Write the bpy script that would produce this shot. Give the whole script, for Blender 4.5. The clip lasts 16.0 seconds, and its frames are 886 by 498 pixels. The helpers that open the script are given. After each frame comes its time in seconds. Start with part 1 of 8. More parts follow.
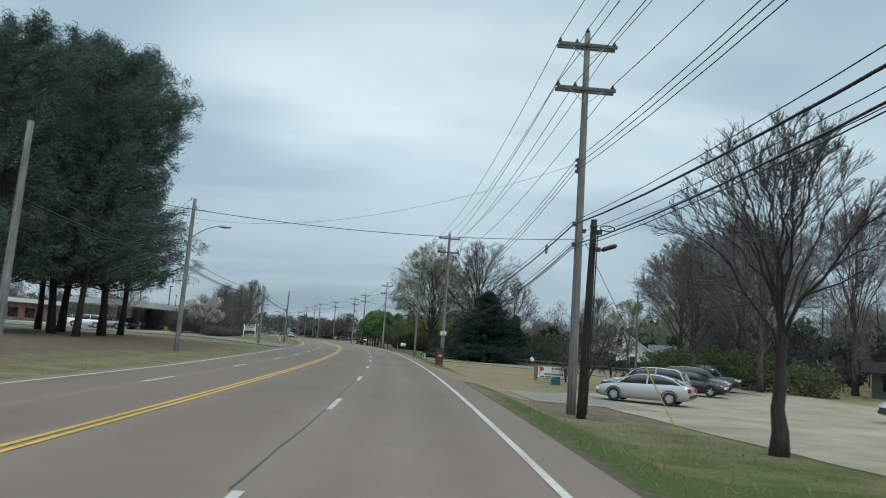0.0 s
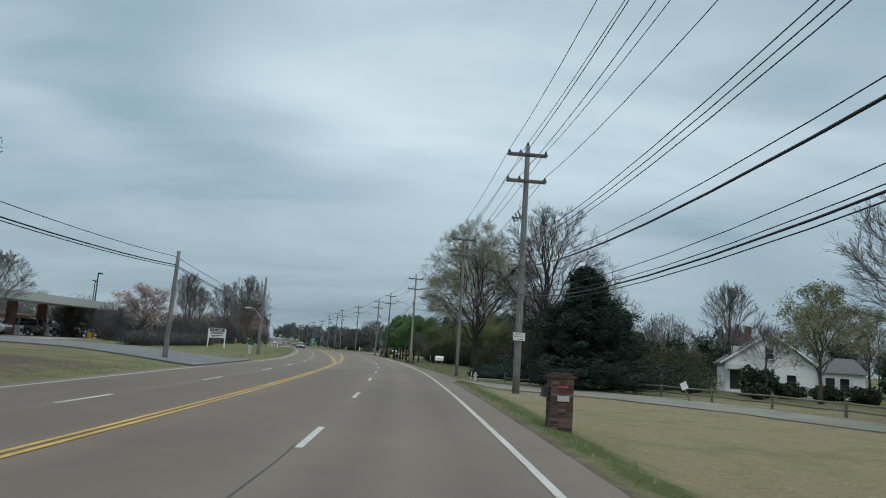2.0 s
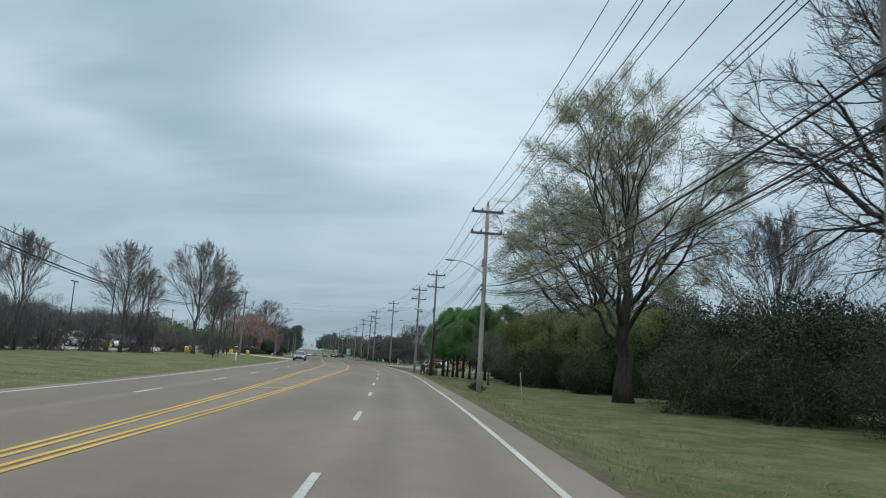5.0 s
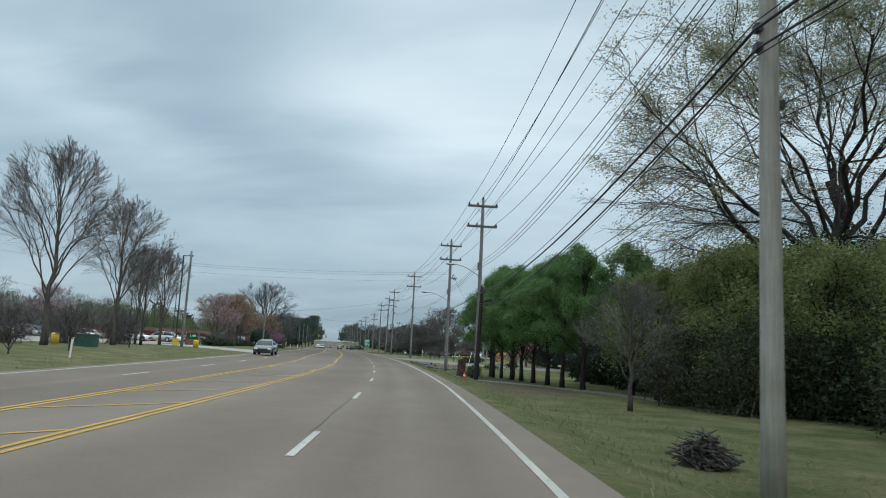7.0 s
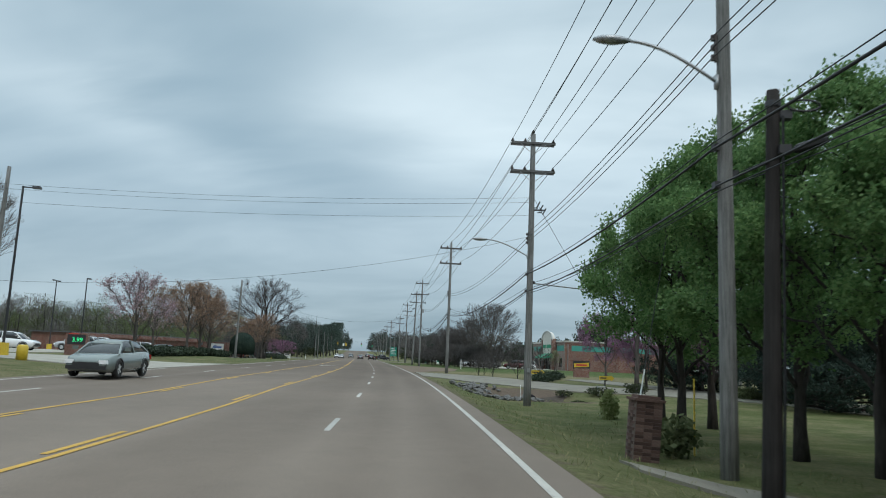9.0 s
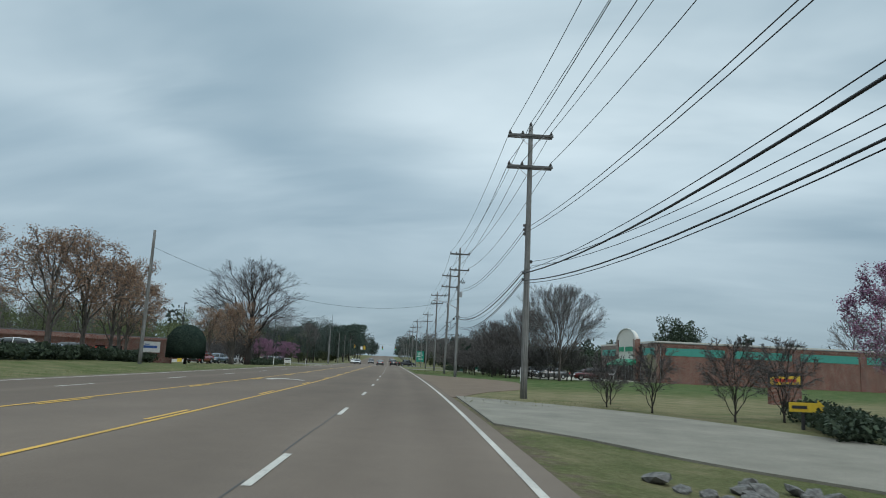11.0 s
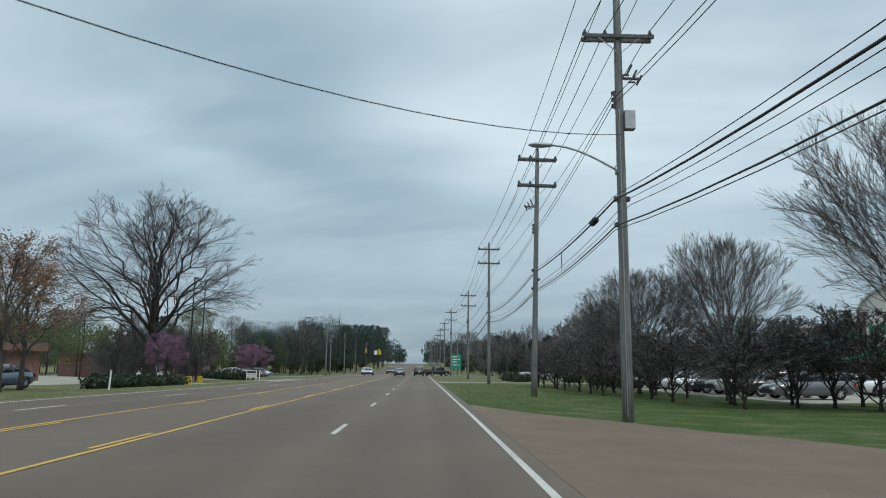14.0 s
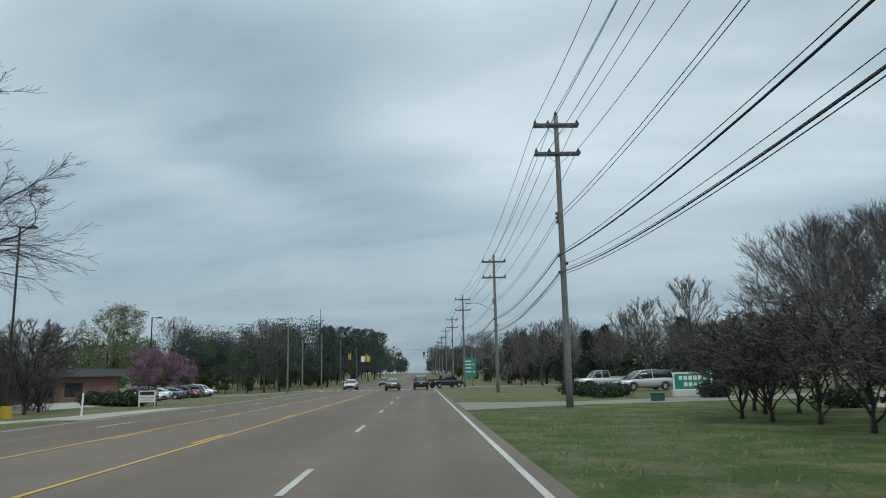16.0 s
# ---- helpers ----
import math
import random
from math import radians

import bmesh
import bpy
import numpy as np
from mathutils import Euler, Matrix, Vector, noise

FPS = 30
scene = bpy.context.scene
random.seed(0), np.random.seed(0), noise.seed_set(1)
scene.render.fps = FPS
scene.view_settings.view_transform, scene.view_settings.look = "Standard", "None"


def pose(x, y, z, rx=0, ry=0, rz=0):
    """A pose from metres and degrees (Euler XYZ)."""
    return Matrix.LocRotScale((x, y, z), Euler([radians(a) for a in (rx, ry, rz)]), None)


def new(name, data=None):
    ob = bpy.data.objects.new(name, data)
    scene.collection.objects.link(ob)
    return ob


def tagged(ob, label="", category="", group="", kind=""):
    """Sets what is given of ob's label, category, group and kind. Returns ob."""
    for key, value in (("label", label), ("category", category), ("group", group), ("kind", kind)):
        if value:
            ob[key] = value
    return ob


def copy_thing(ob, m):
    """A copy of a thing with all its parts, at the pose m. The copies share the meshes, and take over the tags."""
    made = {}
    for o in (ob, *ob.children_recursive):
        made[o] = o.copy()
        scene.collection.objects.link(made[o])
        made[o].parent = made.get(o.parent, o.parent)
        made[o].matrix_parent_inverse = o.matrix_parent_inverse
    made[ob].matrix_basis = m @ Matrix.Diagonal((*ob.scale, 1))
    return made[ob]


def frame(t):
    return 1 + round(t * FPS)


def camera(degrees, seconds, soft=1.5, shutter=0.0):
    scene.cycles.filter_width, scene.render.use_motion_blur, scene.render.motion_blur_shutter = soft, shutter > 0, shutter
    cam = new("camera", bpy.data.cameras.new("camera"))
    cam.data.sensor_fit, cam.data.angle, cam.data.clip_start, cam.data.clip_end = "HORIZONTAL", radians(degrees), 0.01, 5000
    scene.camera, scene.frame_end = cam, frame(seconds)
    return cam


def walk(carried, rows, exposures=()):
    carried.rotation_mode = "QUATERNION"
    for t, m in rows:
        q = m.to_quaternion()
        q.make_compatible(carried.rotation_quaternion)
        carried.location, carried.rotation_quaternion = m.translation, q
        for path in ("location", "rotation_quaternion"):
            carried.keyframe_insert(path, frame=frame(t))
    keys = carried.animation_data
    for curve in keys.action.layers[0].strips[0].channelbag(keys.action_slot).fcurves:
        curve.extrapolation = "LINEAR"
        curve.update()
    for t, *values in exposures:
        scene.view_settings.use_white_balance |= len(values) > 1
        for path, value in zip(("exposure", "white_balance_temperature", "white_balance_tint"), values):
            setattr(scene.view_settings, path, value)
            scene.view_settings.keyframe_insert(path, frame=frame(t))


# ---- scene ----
# camera and walk
cam = camera(62, 16.0, 1.0, 0.1)
rows = [
    (0.0, pose(1.37, 7.15, 1.61, 97.29, -3.88, -2.26)),
    (0.5, pose(1.31, 17.34, 1.62, 97.29, -3.74, -1.75)),
    (1.0, pose(1.17, 27.52, 1.59, 97.45, -3.90, -1.10)),
    (1.5, pose(0.94, 37.69, 1.58, 97.66, -3.92, -0.37)),
    (2.0, pose(0.60, 47.92, 1.56, 97.99, -3.74, 0.35)),
    (2.5, pose(0.13, 58.21, 1.58, 98.35, -3.37, 1.00)),
    (3.0, pose(-0.47, 68.60, 1.58, 98.61, -3.02, 1.54)),
    (3.5, pose(-1.19, 79.10, 1.56, 98.78, -2.96, 2.11)),
    (4.0, pose(-2.03, 89.66, 1.58, 98.92, -3.20, 2.80)),
    (4.5, pose(-2.96, 100.24, 1.58, 98.84, -3.35, 3.47)),
    (5.0, pose(-4.00, 110.83, 1.58, 98.62, -3.42, 4.09)),
    (5.5, pose(-5.15, 121.43, 1.58, 98.33, -3.40, 4.66)),
    (6.0, pose(-6.40, 132.04, 1.58, 98.04, -3.29, 5.19)),
    (6.5, pose(-7.76, 142.67, 1.57, 97.85, -3.09, 5.67)),
    (7.0, pose(-9.23, 153.31, 1.57, 97.83, -2.80, 6.08)),
    (7.5, pose(-10.80, 163.95, 1.58, 98.00, -2.59, 6.59)),
    (8.0, pose(-12.48, 174.58, 1.57, 98.18, -2.51, 7.23)),
    (8.5, pose(-14.27, 185.22, 1.54, 98.26, -2.37, 7.90)),
    (9.0, pose(-16.15, 195.84, 1.60, 98.41, -2.34, 8.51)),
    (9.5, pose(-18.14, 206.43, 1.58, 98.53, -2.43, 8.98)),
    (10.0, pose(-20.23, 216.98, 1.56, 98.67, -2.50, 9.58)),
    (10.5, pose(-22.42, 227.50, 1.58, 98.74, -2.55, 10.17)),
    (11.0, pose(-24.72, 238.00, 1.58, 98.76, -2.56, 10.72)),
    (11.5, pose(-27.09, 248.47, 1.58, 98.75, -2.50, 11.25)),
    (12.0, pose(-29.55, 258.89, 1.58, 98.73, -2.34, 11.77)),
    (12.5, pose(-32.08, 269.28, 1.57, 98.75, -2.07, 12.29)),
    (13.0, pose(-34.66, 279.61, 1.57, 98.82, -1.64, 12.73)),
    (13.5, pose(-37.26, 289.90, 1.55, 98.97, -1.18, 12.98)),
    (14.0, pose(-39.87, 300.16, 1.55, 99.20, -0.63, 13.06)),
    (14.5, pose(-42.52, 310.45, 1.56, 99.55, -0.06, 13.07)),
    (15.0, pose(-45.20, 320.75, 1.60, 99.87, 0.57, 13.10)),
    (15.5, pose(-47.91, 331.05, 1.61, 100.00, 0.99, 13.19)),
    (16.0, pose(-50.63, 341.34, 1.58, 99.85, 1.25, 13.30)),
]
walk(cam, rows, exposures=((0.0, 0.0), (1.5, -0.16), (2.8, -0.18), (4.0, -0.06), (7.0, 0.0), (8.9, -0.02), (9.5, 0.01), (10.0, -0.14), (13.0, -0.15), (14.2, -0.1), (16.0, -0.16)))

# overcast sky and soft sun
SUN_EL, SUN_AZ = 48.0, 150.0
world = bpy.data.worlds.new("overcast_sky")
scene.world = world
world.use_nodes = True
wn, wl = world.node_tree.nodes, world.node_tree.links
wn.clear()
w_out = wn.new("ShaderNodeOutputWorld")
w_bg = wn.new("ShaderNodeBackground")
w_sky = wn.new("ShaderNodeTexSky")
w_sky.sky_type, w_sky.sun_disc = "NISHITA", False
w_sky.sun_elevation, w_sky.sun_rotation = radians(SUN_EL), radians(SUN_AZ)
w_tc = wn.new("ShaderNodeTexCoord")
w_sep = wn.new("ShaderNodeSeparateXYZ")
wl.new(w_tc.outputs["Generated"], w_sep.inputs[0])


def wmath(op, a, b=None, clamp=False):
    n = wn.new("ShaderNodeMath")
    n.operation, n.use_clamp = op, clamp
    for i, v in enumerate((a, b)):
        if v is None:
            continue
        if isinstance(v, (int, float)):
            n.inputs[i].default_value = v
        else:
            wl.new(v, n.inputs[i])
    return n.outputs[0]


# the cloud deck: directions projected on a flat layer
w_h = wmath("MAXIMUM", w_sep.outputs["Z"], 0.0)
w_den = wmath("ADD", w_h, 0.24)
w_comb = wn.new("ShaderNodeCombineXYZ")
wl.new(wmath("DIVIDE", w_sep.outputs["X"], w_den), w_comb.inputs[0])
wl.new(wmath("DIVIDE", w_sep.outputs["Y"], w_den), w_comb.inputs[1])
w_map = wn.new("ShaderNodeMapping")
w_map.inputs["Rotation"].default_value = (0, 0, radians(-16))
w_map.inputs["Scale"].default_value = (0.5, 1.15, 1.0)
w_map.inputs["Location"].default_value = (4.3, 1.2, 0)
wl.new(w_comb.outputs[0], w_map.inputs[0])


def wnoise(scale, detail, rough, distort):
    n = wn.new("ShaderNodeTexNoise")
    n.inputs["Scale"].default_value, n.inputs["Detail"].default_value = scale, detail
    n.inputs["Roughness"].default_value, n.inputs["Distortion"].default_value = rough, distort
    wl.new(w_map.outputs[0], n.inputs[0])
    return n.outputs[0]


def wsum(first, *rest):
    for r in rest:
        first = wmath("ADD", first, r)
    return first


# broad banks of cloud by bearing (left of north positive) and elevation, edges torn by noise
w_n1, w_n2 = wnoise(0.9, 5.0, 0.5, 0.6), wnoise(2.6, 4.0, 0.5, 0.4)
w_az = wsum(wmath("ARCTAN2", wmath("MULTIPLY", w_sep.outputs["X"], -1.0), w_sep.outputs["Y"]), wmath("MULTIPLY", wmath("SUBTRACT", w_n2, 0.5), 0.30))
w_el = wsum(wmath("ARCSINE", w_sep.outputs["Z"]), wmath("MULTIPLY", wmath("SUBTRACT", w_n1, 0.5), 0.16))


def bank(az, el, wide, tall, tilt, amount):
    """A soft oval bank: centre, half sizes and tilt in degrees."""
    a, e = wmath("SUBTRACT", w_az, radians(az)), wmath("SUBTRACT", w_el, radians(el))
    c, k = math.cos(radians(tilt)), math.sin(radians(tilt))
    u = wmath("DIVIDE", wsum(wmath("MULTIPLY", a, c), wmath("MULTIPLY", e, k)), radians(wide))
    v = wmath("DIVIDE", wsum(wmath("MULTIPLY", e, c), wmath("MULTIPLY", a, -k)), radians(tall))
    r = wsum(wmath("MULTIPLY", u, u), wmath("MULTIPLY", v, v))
    return wmath("MULTIPLY", wmath("EXPONENT", wmath("MULTIPLY", r, -1.0)), amount)


w_fac = wsum(wmath("MULTIPLY", wmath("SUBTRACT", w_n1, 0.5), 0.75), wmath("MULTIPLY", wmath("SUBTRACT", w_n2, 0.5), 0.42), 0.54,
             bank(27, 21, 14, 5.0, 18, -0.18), bank(21, 13.5, 11, 2.6, 12, -0.14), bank(40, 12, 11, 4.5, 0, -0.10), bank(13, 18.5, 9, 3.0, 6, 0.16), bank(4, 21, 14, 7, 0, 0.14), bank(36, 15.5, 10, 2.0, 14, 0.12),
             bank(-30, 20, 13, 12, 0, -0.16), bank(48, 24, 14, 12, 0, -0.10))
w_ramp = wn.new("ShaderNodeValToRGB")
w_ramp.color_ramp.interpolation = "EASE"
w_ramp.color_ramp.elements[0].position, w_ramp.color_ramp.elements[0].color = 0.12, (0.275, 0.395, 0.475, 1)
w_ramp.color_ramp.elements[1].position, w_ramp.color_ramp.elements[1].color = 0.88, (0.705, 0.835, 0.895, 1)
wl.new(w_fac, w_ramp.inputs[0])
# thinner, bluer layer low down; brighter towards the zenith as under any overcast
w_low = wn.new("ShaderNodeMapRange")
w_low.interpolation_type = "SMOOTHSTEP"
w_low.inputs[1].default_value, w_low.inputs[2].default_value = 0.03, 0.32
w_low.inputs[3].default_value, w_low.inputs[4].default_value = 0.78, 1.19
wl.new(w_sep.outputs["Z"], w_low.inputs[0])
w_zen = wn.new("ShaderNodeMapRange")
w_zen.inputs[1].default_value, w_zen.inputs[2].default_value = 0.45, 1.0
w_zen.inputs[3].default_value, w_zen.inputs[4].default_value = 1.0, 2.5
wl.new(w_sep.outputs["Z"], w_zen.inputs[0])
w_gain = wmath("MULTIPLY", w_low.outputs[0], w_zen.outputs[0])
w_tint = wn.new("ShaderNodeValToRGB")
w_tint.color_ramp.elements[0].position, w_tint.color_ramp.elements[0].color = 0.04, (0.91, 0.985, 1.045, 1)
w_tint.color_ramp.elements[1].position, w_tint.color_ramp.elements[1].color = 0.30, (1.0, 1.0, 1.0, 1)
wl.new(w_sep.outputs["Z"], w_tint.inputs[0])
w_tinted = wn.new("ShaderNodeVectorMath")
w_tinted.operation = "MULTIPLY"
wl.new(w_ramp.outputs[0], w_tinted.inputs[0])
wl.new(w_tint.outputs[0], w_tinted.inputs[1])
w_mul = wn.new("ShaderNodeVectorMath")
w_mul.operation = "SCALE"
wl.new(w_tinted.outputs[0], w_mul.inputs[0])
wl.new(w_gain, w_mul.inputs["Scale"])
w_skys = wn.new("ShaderNodeVectorMath")
w_skys.operation = "SCALE"
w_skys.inputs["Scale"].default_value = 0.10
wl.new(w_sky.outputs[0], w_skys.inputs[0])
w_mix = wn.new("ShaderNodeMix")
w_mix.data_type = "RGBA"
w_mix.inputs["Factor"].default_value = 0.9
wl.new(w_skys.outputs[0], w_mix.inputs[6])
wl.new(w_mul.outputs[0], w_mix.inputs[7])
wl.new(w_mix.outputs[2], w_bg.inputs[0])
w_bg.inputs[1].default_value = 1.0
wl.new(w_bg.outputs[0], w_out.inputs[0])

sun = new("sun", bpy.data.lights.new("sun", "SUN"))
sun.data.energy, sun.data.angle, sun.data.color = 0.9, radians(14), (1.0, 0.96, 0.9)
sun.rotation_euler = (radians(90 - SUN_EL), 0, radians(180 - SUN_AZ))

# ---- materials ----
def material(name, rough=0.8, metal=0.0, spec=0.5):
    m = bpy.data.materials.new(name)
    m.use_nodes = True
    b = m.node_tree.nodes["Principled BSDF"]
    b.inputs["Roughness"].default_value, b.inputs["Metallic"].default_value = rough, metal
    b.inputs["Specular IOR Level"].default_value = spec
    return m, m.node_tree.nodes, m.node_tree.links, b


def noise_node(n, l, scale, detail=4.0, rough=0.55, stretch=None, space="Object"):
    t = n.new("ShaderNodeTexNoise")
    t.inputs["Scale"].default_value, t.inputs["Detail"].default_value, t.inputs["Roughness"].default_value = scale, detail, rough
    tc = n.new("ShaderNodeTexCoord")
    if stretch:
        mp = n.new("ShaderNodeMapping")
        mp.inputs["Scale"].default_value = stretch
        l.new(tc.outputs[space], mp.inputs[0])
        l.new(mp.outputs[0], t.inputs[0])
    else:
        l.new(tc.outputs[space], t.inputs[0])
    return t.outputs[0]


def ramp(n, l, fac, stops):
    r = n.new("ShaderNodeValToRGB")
    els = r.color_ramp.elements
    while len(els) < len(stops):
        els.new(0.5)
    for e, (p, c) in zip(els, stops):
        e.position, e.color = p, (*c, 1)
    l.new(fac, r.inputs[0])
    return r.outputs[0]


def mixc(n, l, fac, a, b, mode="MIX"):
    m = n.new("ShaderNodeMix")
    m.data_type, m.blend_type = "RGBA", mode
    for sock, v in ((m.inputs[0], fac), (m.inputs[6], a), (m.inputs[7], b)):
        if isinstance(v, (int, float)):
            sock.default_value = v
        elif isinstance(v, tuple):
            sock.default_value = (*v, 1)
        else:
            l.new(v, sock)
    return m.outputs[2]


def bump(n, l, b, height, strength=0.3, dist=0.02):
    k = n.new("ShaderNodeBump")
    k.inputs["Strength"].default_value, k.inputs["Distance"].default_value = strength, dist
    l.new(height, k.inputs["Height"])
    l.new(k.outputs[0], b.inputs["Normal"])


def plain(name, col, rough=0.6, metal=0.0, var=0.12, scale=6.0, spec=0.5):
    """One paint or stuff with slight mottling and wear."""
    m, n, l, b = material(name, rough, metal, spec)
    lo, hi = tuple(c * (1 - var) for c in col), tuple(min(1, c * (1 + var)) for c in col)
    l.new(ramp(n, l, noise_node(n, l, scale, 5.0), [(0.3, lo), (0.7, hi)]), b.inputs["Base Color"])
    return m


def foliage(name, cols, rough=0.7, sub=0.0):
    """Leaves or twigs: colour varies from leaf to leaf and over the crown."""
    m, n, l, b = material(name, rough, 0.0, 0.12)
    g = n.new("ShaderNodeNewGeometry")
    c1 = ramp(n, l, g.outputs["Random Per Island"], [(i / max(1, len(cols) - 1), c) for i, c in enumerate(cols)])
    big = ramp(n, l, noise_node(n, l, 0.45, 3.0), [(0.3, (0.72, 0.72, 0.72)), (0.7, (1.25, 1.25, 1.2))])
    l.new(mixc(n, l, 1.0, c1, big, "MULTIPLY"), b.inputs["Base Color"])
    if sub:
        t = n.new("ShaderNodeBsdfTranslucent")
        l.new(c1, t.inputs[0])
        mx = n.new("ShaderNodeMixShader")
        mx.inputs[0].default_value = sub
        l.new(b.outputs[0], mx.inputs[1])
        l.new(t.outputs[0], mx.inputs[2])
        l.new(mx.outputs[0], n["Material Output"].inputs[0])
    return m


def bark(name, dark, light, scale=3.0):
    m, n, l, b = material(name, 0.9, 0.0, 0.2)
    f = noise_node(n, l, scale, 6.0, 0.6, (3.0, 3.0, 0.6))
    l.new(ramp(n, l, f, [(0.3, dark), (0.7, light)]), b.inputs["Base Color"])
    bump(n, l, b, f, 0.6, 0.03)
    return m


def asphalt_mat():
    m, n, l, b = material("asphalt", 0.85, 0.0, 0.22)
    grit = noise_node(n, l, 55.0, 4.0, 0.7)
    patch = noise_node(n, l, 0.22, 5.0, 0.6, (1.0, 0.35, 1.0))
    stain = noise_node(n, l, 1.3, 5.0, 0.62)
    c1 = ramp(n, l, patch, [(0.3, (0.176, 0.142, 0.116)), (0.7, (0.23, 0.186, 0.152))])
    c2 = mixc(n, l, 1.0, c1, ramp(n, l, grit, [(0.25, (0.72, 0.72, 0.72)), (0.75, (1.25, 1.24, 1.22))]), "MULTIPLY")
    c3 = mixc(n, l, 1.0, c2, ramp(n, l, stain, [(0.3, (0.95, 0.95, 0.95)), (0.65, (1.03, 1.03, 1.03))]), "MULTIPLY")
    # tyre lanes are worn smoother and a touch darker
    at_ = n.new("ShaderNodeAttribute")
    at_.attribute_name = "track"
    c4 = mixc(n, l, at_.outputs["Fac"], c3, mixc(n, l, 1.0, c3, (0.86, 0.85, 0.84), "MULTIPLY"))
    # the later stretch is browner and darker, a short early one partly so
    ag = n.new("ShaderNodeAttribute")
    ag.attribute_name = "stretch_tone"
    c5 = mixc(n, l, ag.outputs["Fac"], c4, mixc(n, l, 1.0, c4, (0.63, 0.605, 0.58), "MULTIPLY"))
    l.new(c5, b.inputs["Base Color"])
    bump(n, l, b, grit, 0.35, 0.006)
    return m


def line_mat(name, col):
    m, n, l, b = material(name, 0.7, 0.0, 0.4)
    wear = noise_node(n, l, 9.0, 6.0, 0.75)
    old = noise_node(n, l, 0.35, 4.0, 0.6)
    base = ramp(n, l, wear, [(0.34, tuple(0.25 * c + 0.09 for c in col)), (0.44, tuple(0.85 * c for c in col)), (0.7, col)])
    l.new(mixc(n, l, 1.0, base, ramp(n, l, old, [(0.3, (0.72, 0.72, 0.73)), (0.65, (1.05, 1.05, 1.05))]), "MULTIPLY"), b.inputs["Base Color"])
    bump(n, l, b, wear, 0.3, 0.004)
    return m


def ground_mat():
    m, n, l, b = material("roadside_turf", 0.95, 0.0, 0.1)

    def att(nm):
        a = n.new("ShaderNodeAttribute")
        a.attribute_name = nm
        return a.outputs["Fac"]
    fine = noise_node(n, l, 9.0, 6.0, 0.75)
    mid = noise_node(n, l, 0.55, 5.0, 0.65)
    blade = noise_node(n, l, 60.0, 3.0, 0.7)
    green = ramp(n, l, fine, [(0.25, (0.042, 0.054, 0.018)), (0.5, (0.076, 0.091, 0.032)), (0.75, (0.128, 0.138, 0.06))])
    tan = ramp(n, l, fine, [(0.25, (0.135, 0.105, 0.062)), (0.5, (0.225, 0.182, 0.108)), (0.78, (0.32, 0.268, 0.175))])
    dry = n.new("ShaderNodeMath")
    dry.operation = "ADD"
    l.new(att("dry"), dry.inputs[0])
    sh = n.new("ShaderNodeMapRange")
    sh.inputs[1].default_value, sh.inputs[2].default_value, sh.inputs[3].default_value, sh.inputs[4].default_value = 0.3, 0.7, -0.38, 0.38
    l.new(mid, sh.inputs[0])
    l.new(sh.outputs[0], dry.inputs[1])
    dry.use_clamp = True
    lush = ramp(n, l, fine, [(0.25, (0.022, 0.046, 0.011)), (0.5, (0.04, 0.077, 0.018)), (0.75, (0.07, 0.112, 0.033))])
    c = mixc(n, l, dry.outputs[0], mixc(n, l, att("lush"), green, lush), tan)
    soil = ramp(n, l, fine, [(0.25, (0.055, 0.04, 0.031)), (0.7, (0.165, 0.125, 0.094))])
    so = n.new("ShaderNodeMath")
    so.operation, so.use_clamp = "ADD", True
    l.new(att("soil"), so.inputs[0])
    sh2 = n.new("ShaderNodeMapRange")
    sh2.inputs[1].default_value, sh2.inputs[2].default_value, sh2.inputs[3].default_value, sh2.inputs[4].default_value = 0.3, 0.7, -0.3, 0.3
    l.new(noise_node(n, l, 1.7, 5.0, 0.65), sh2.inputs[0])
    l.new(sh2.outputs[0], so.inputs[1])
    sm = n.new("ShaderNodeMapRange")
    sm.inputs[1].default_value, sm.inputs[2].default_value = 0.35, 0.75
    l.new(so.outputs[0], sm.inputs[0])
    c = mixc(n, l, sm.outputs[0], c, soil)
    c = mixc(n, l, 1.0, c, ramp(n, l, blade, [(0.3, (0.75, 0.75, 0.75)), (0.7, (1.25, 1.25, 1.25))]), "MULTIPLY")
    l.new(c, b.inputs["Base Color"])
    bump(n, l, b, fine, 0.8, 0.06)
    return m


def paving(name, lo, hi, scale=0.5):
    m, n, l, b = material(name, 0.88, 0.0, 0.3)
    a = noise_node(n, l, scale, 6.0, 0.65)
    g = noise_node(n, l, 30.0, 4.0, 0.7)
    c = mixc(n, l, 1.0, ramp(n, l, a, [(0.3, lo), (0.7, hi)]), ramp(n, l, g, [(0.25, (0.78, 0.78, 0.78)), (0.75, (1.18, 1.18, 1.18))]), "MULTIPLY")
    l.new(c, b.inputs["Base Color"])
    bump(n, l, b, g, 0.4, 0.01)
    return m


def wood_pole(name, dark, light):
    m, n, l, b = material(name, 0.88, 0.0, 0.2)
    f = noise_node(n, l, 22.0, 6.0, 0.75, (1.0, 1.0, 0.04))
    g = noise_node(n, l, 0.8, 4.0, 0.6)
    c = mixc(n, l, 1.0, ramp(n, l, f, [(0.3, dark), (0.72, light)]), ramp(n, l, g, [(0.3, (0.75, 0.74, 0.72)), (0.7, (1.15, 1.15, 1.15))]), "MULTIPLY")
    l.new(c, b.inputs["Base Color"])
    bump(n, l, b, f, 0.5, 0.02)
    return m


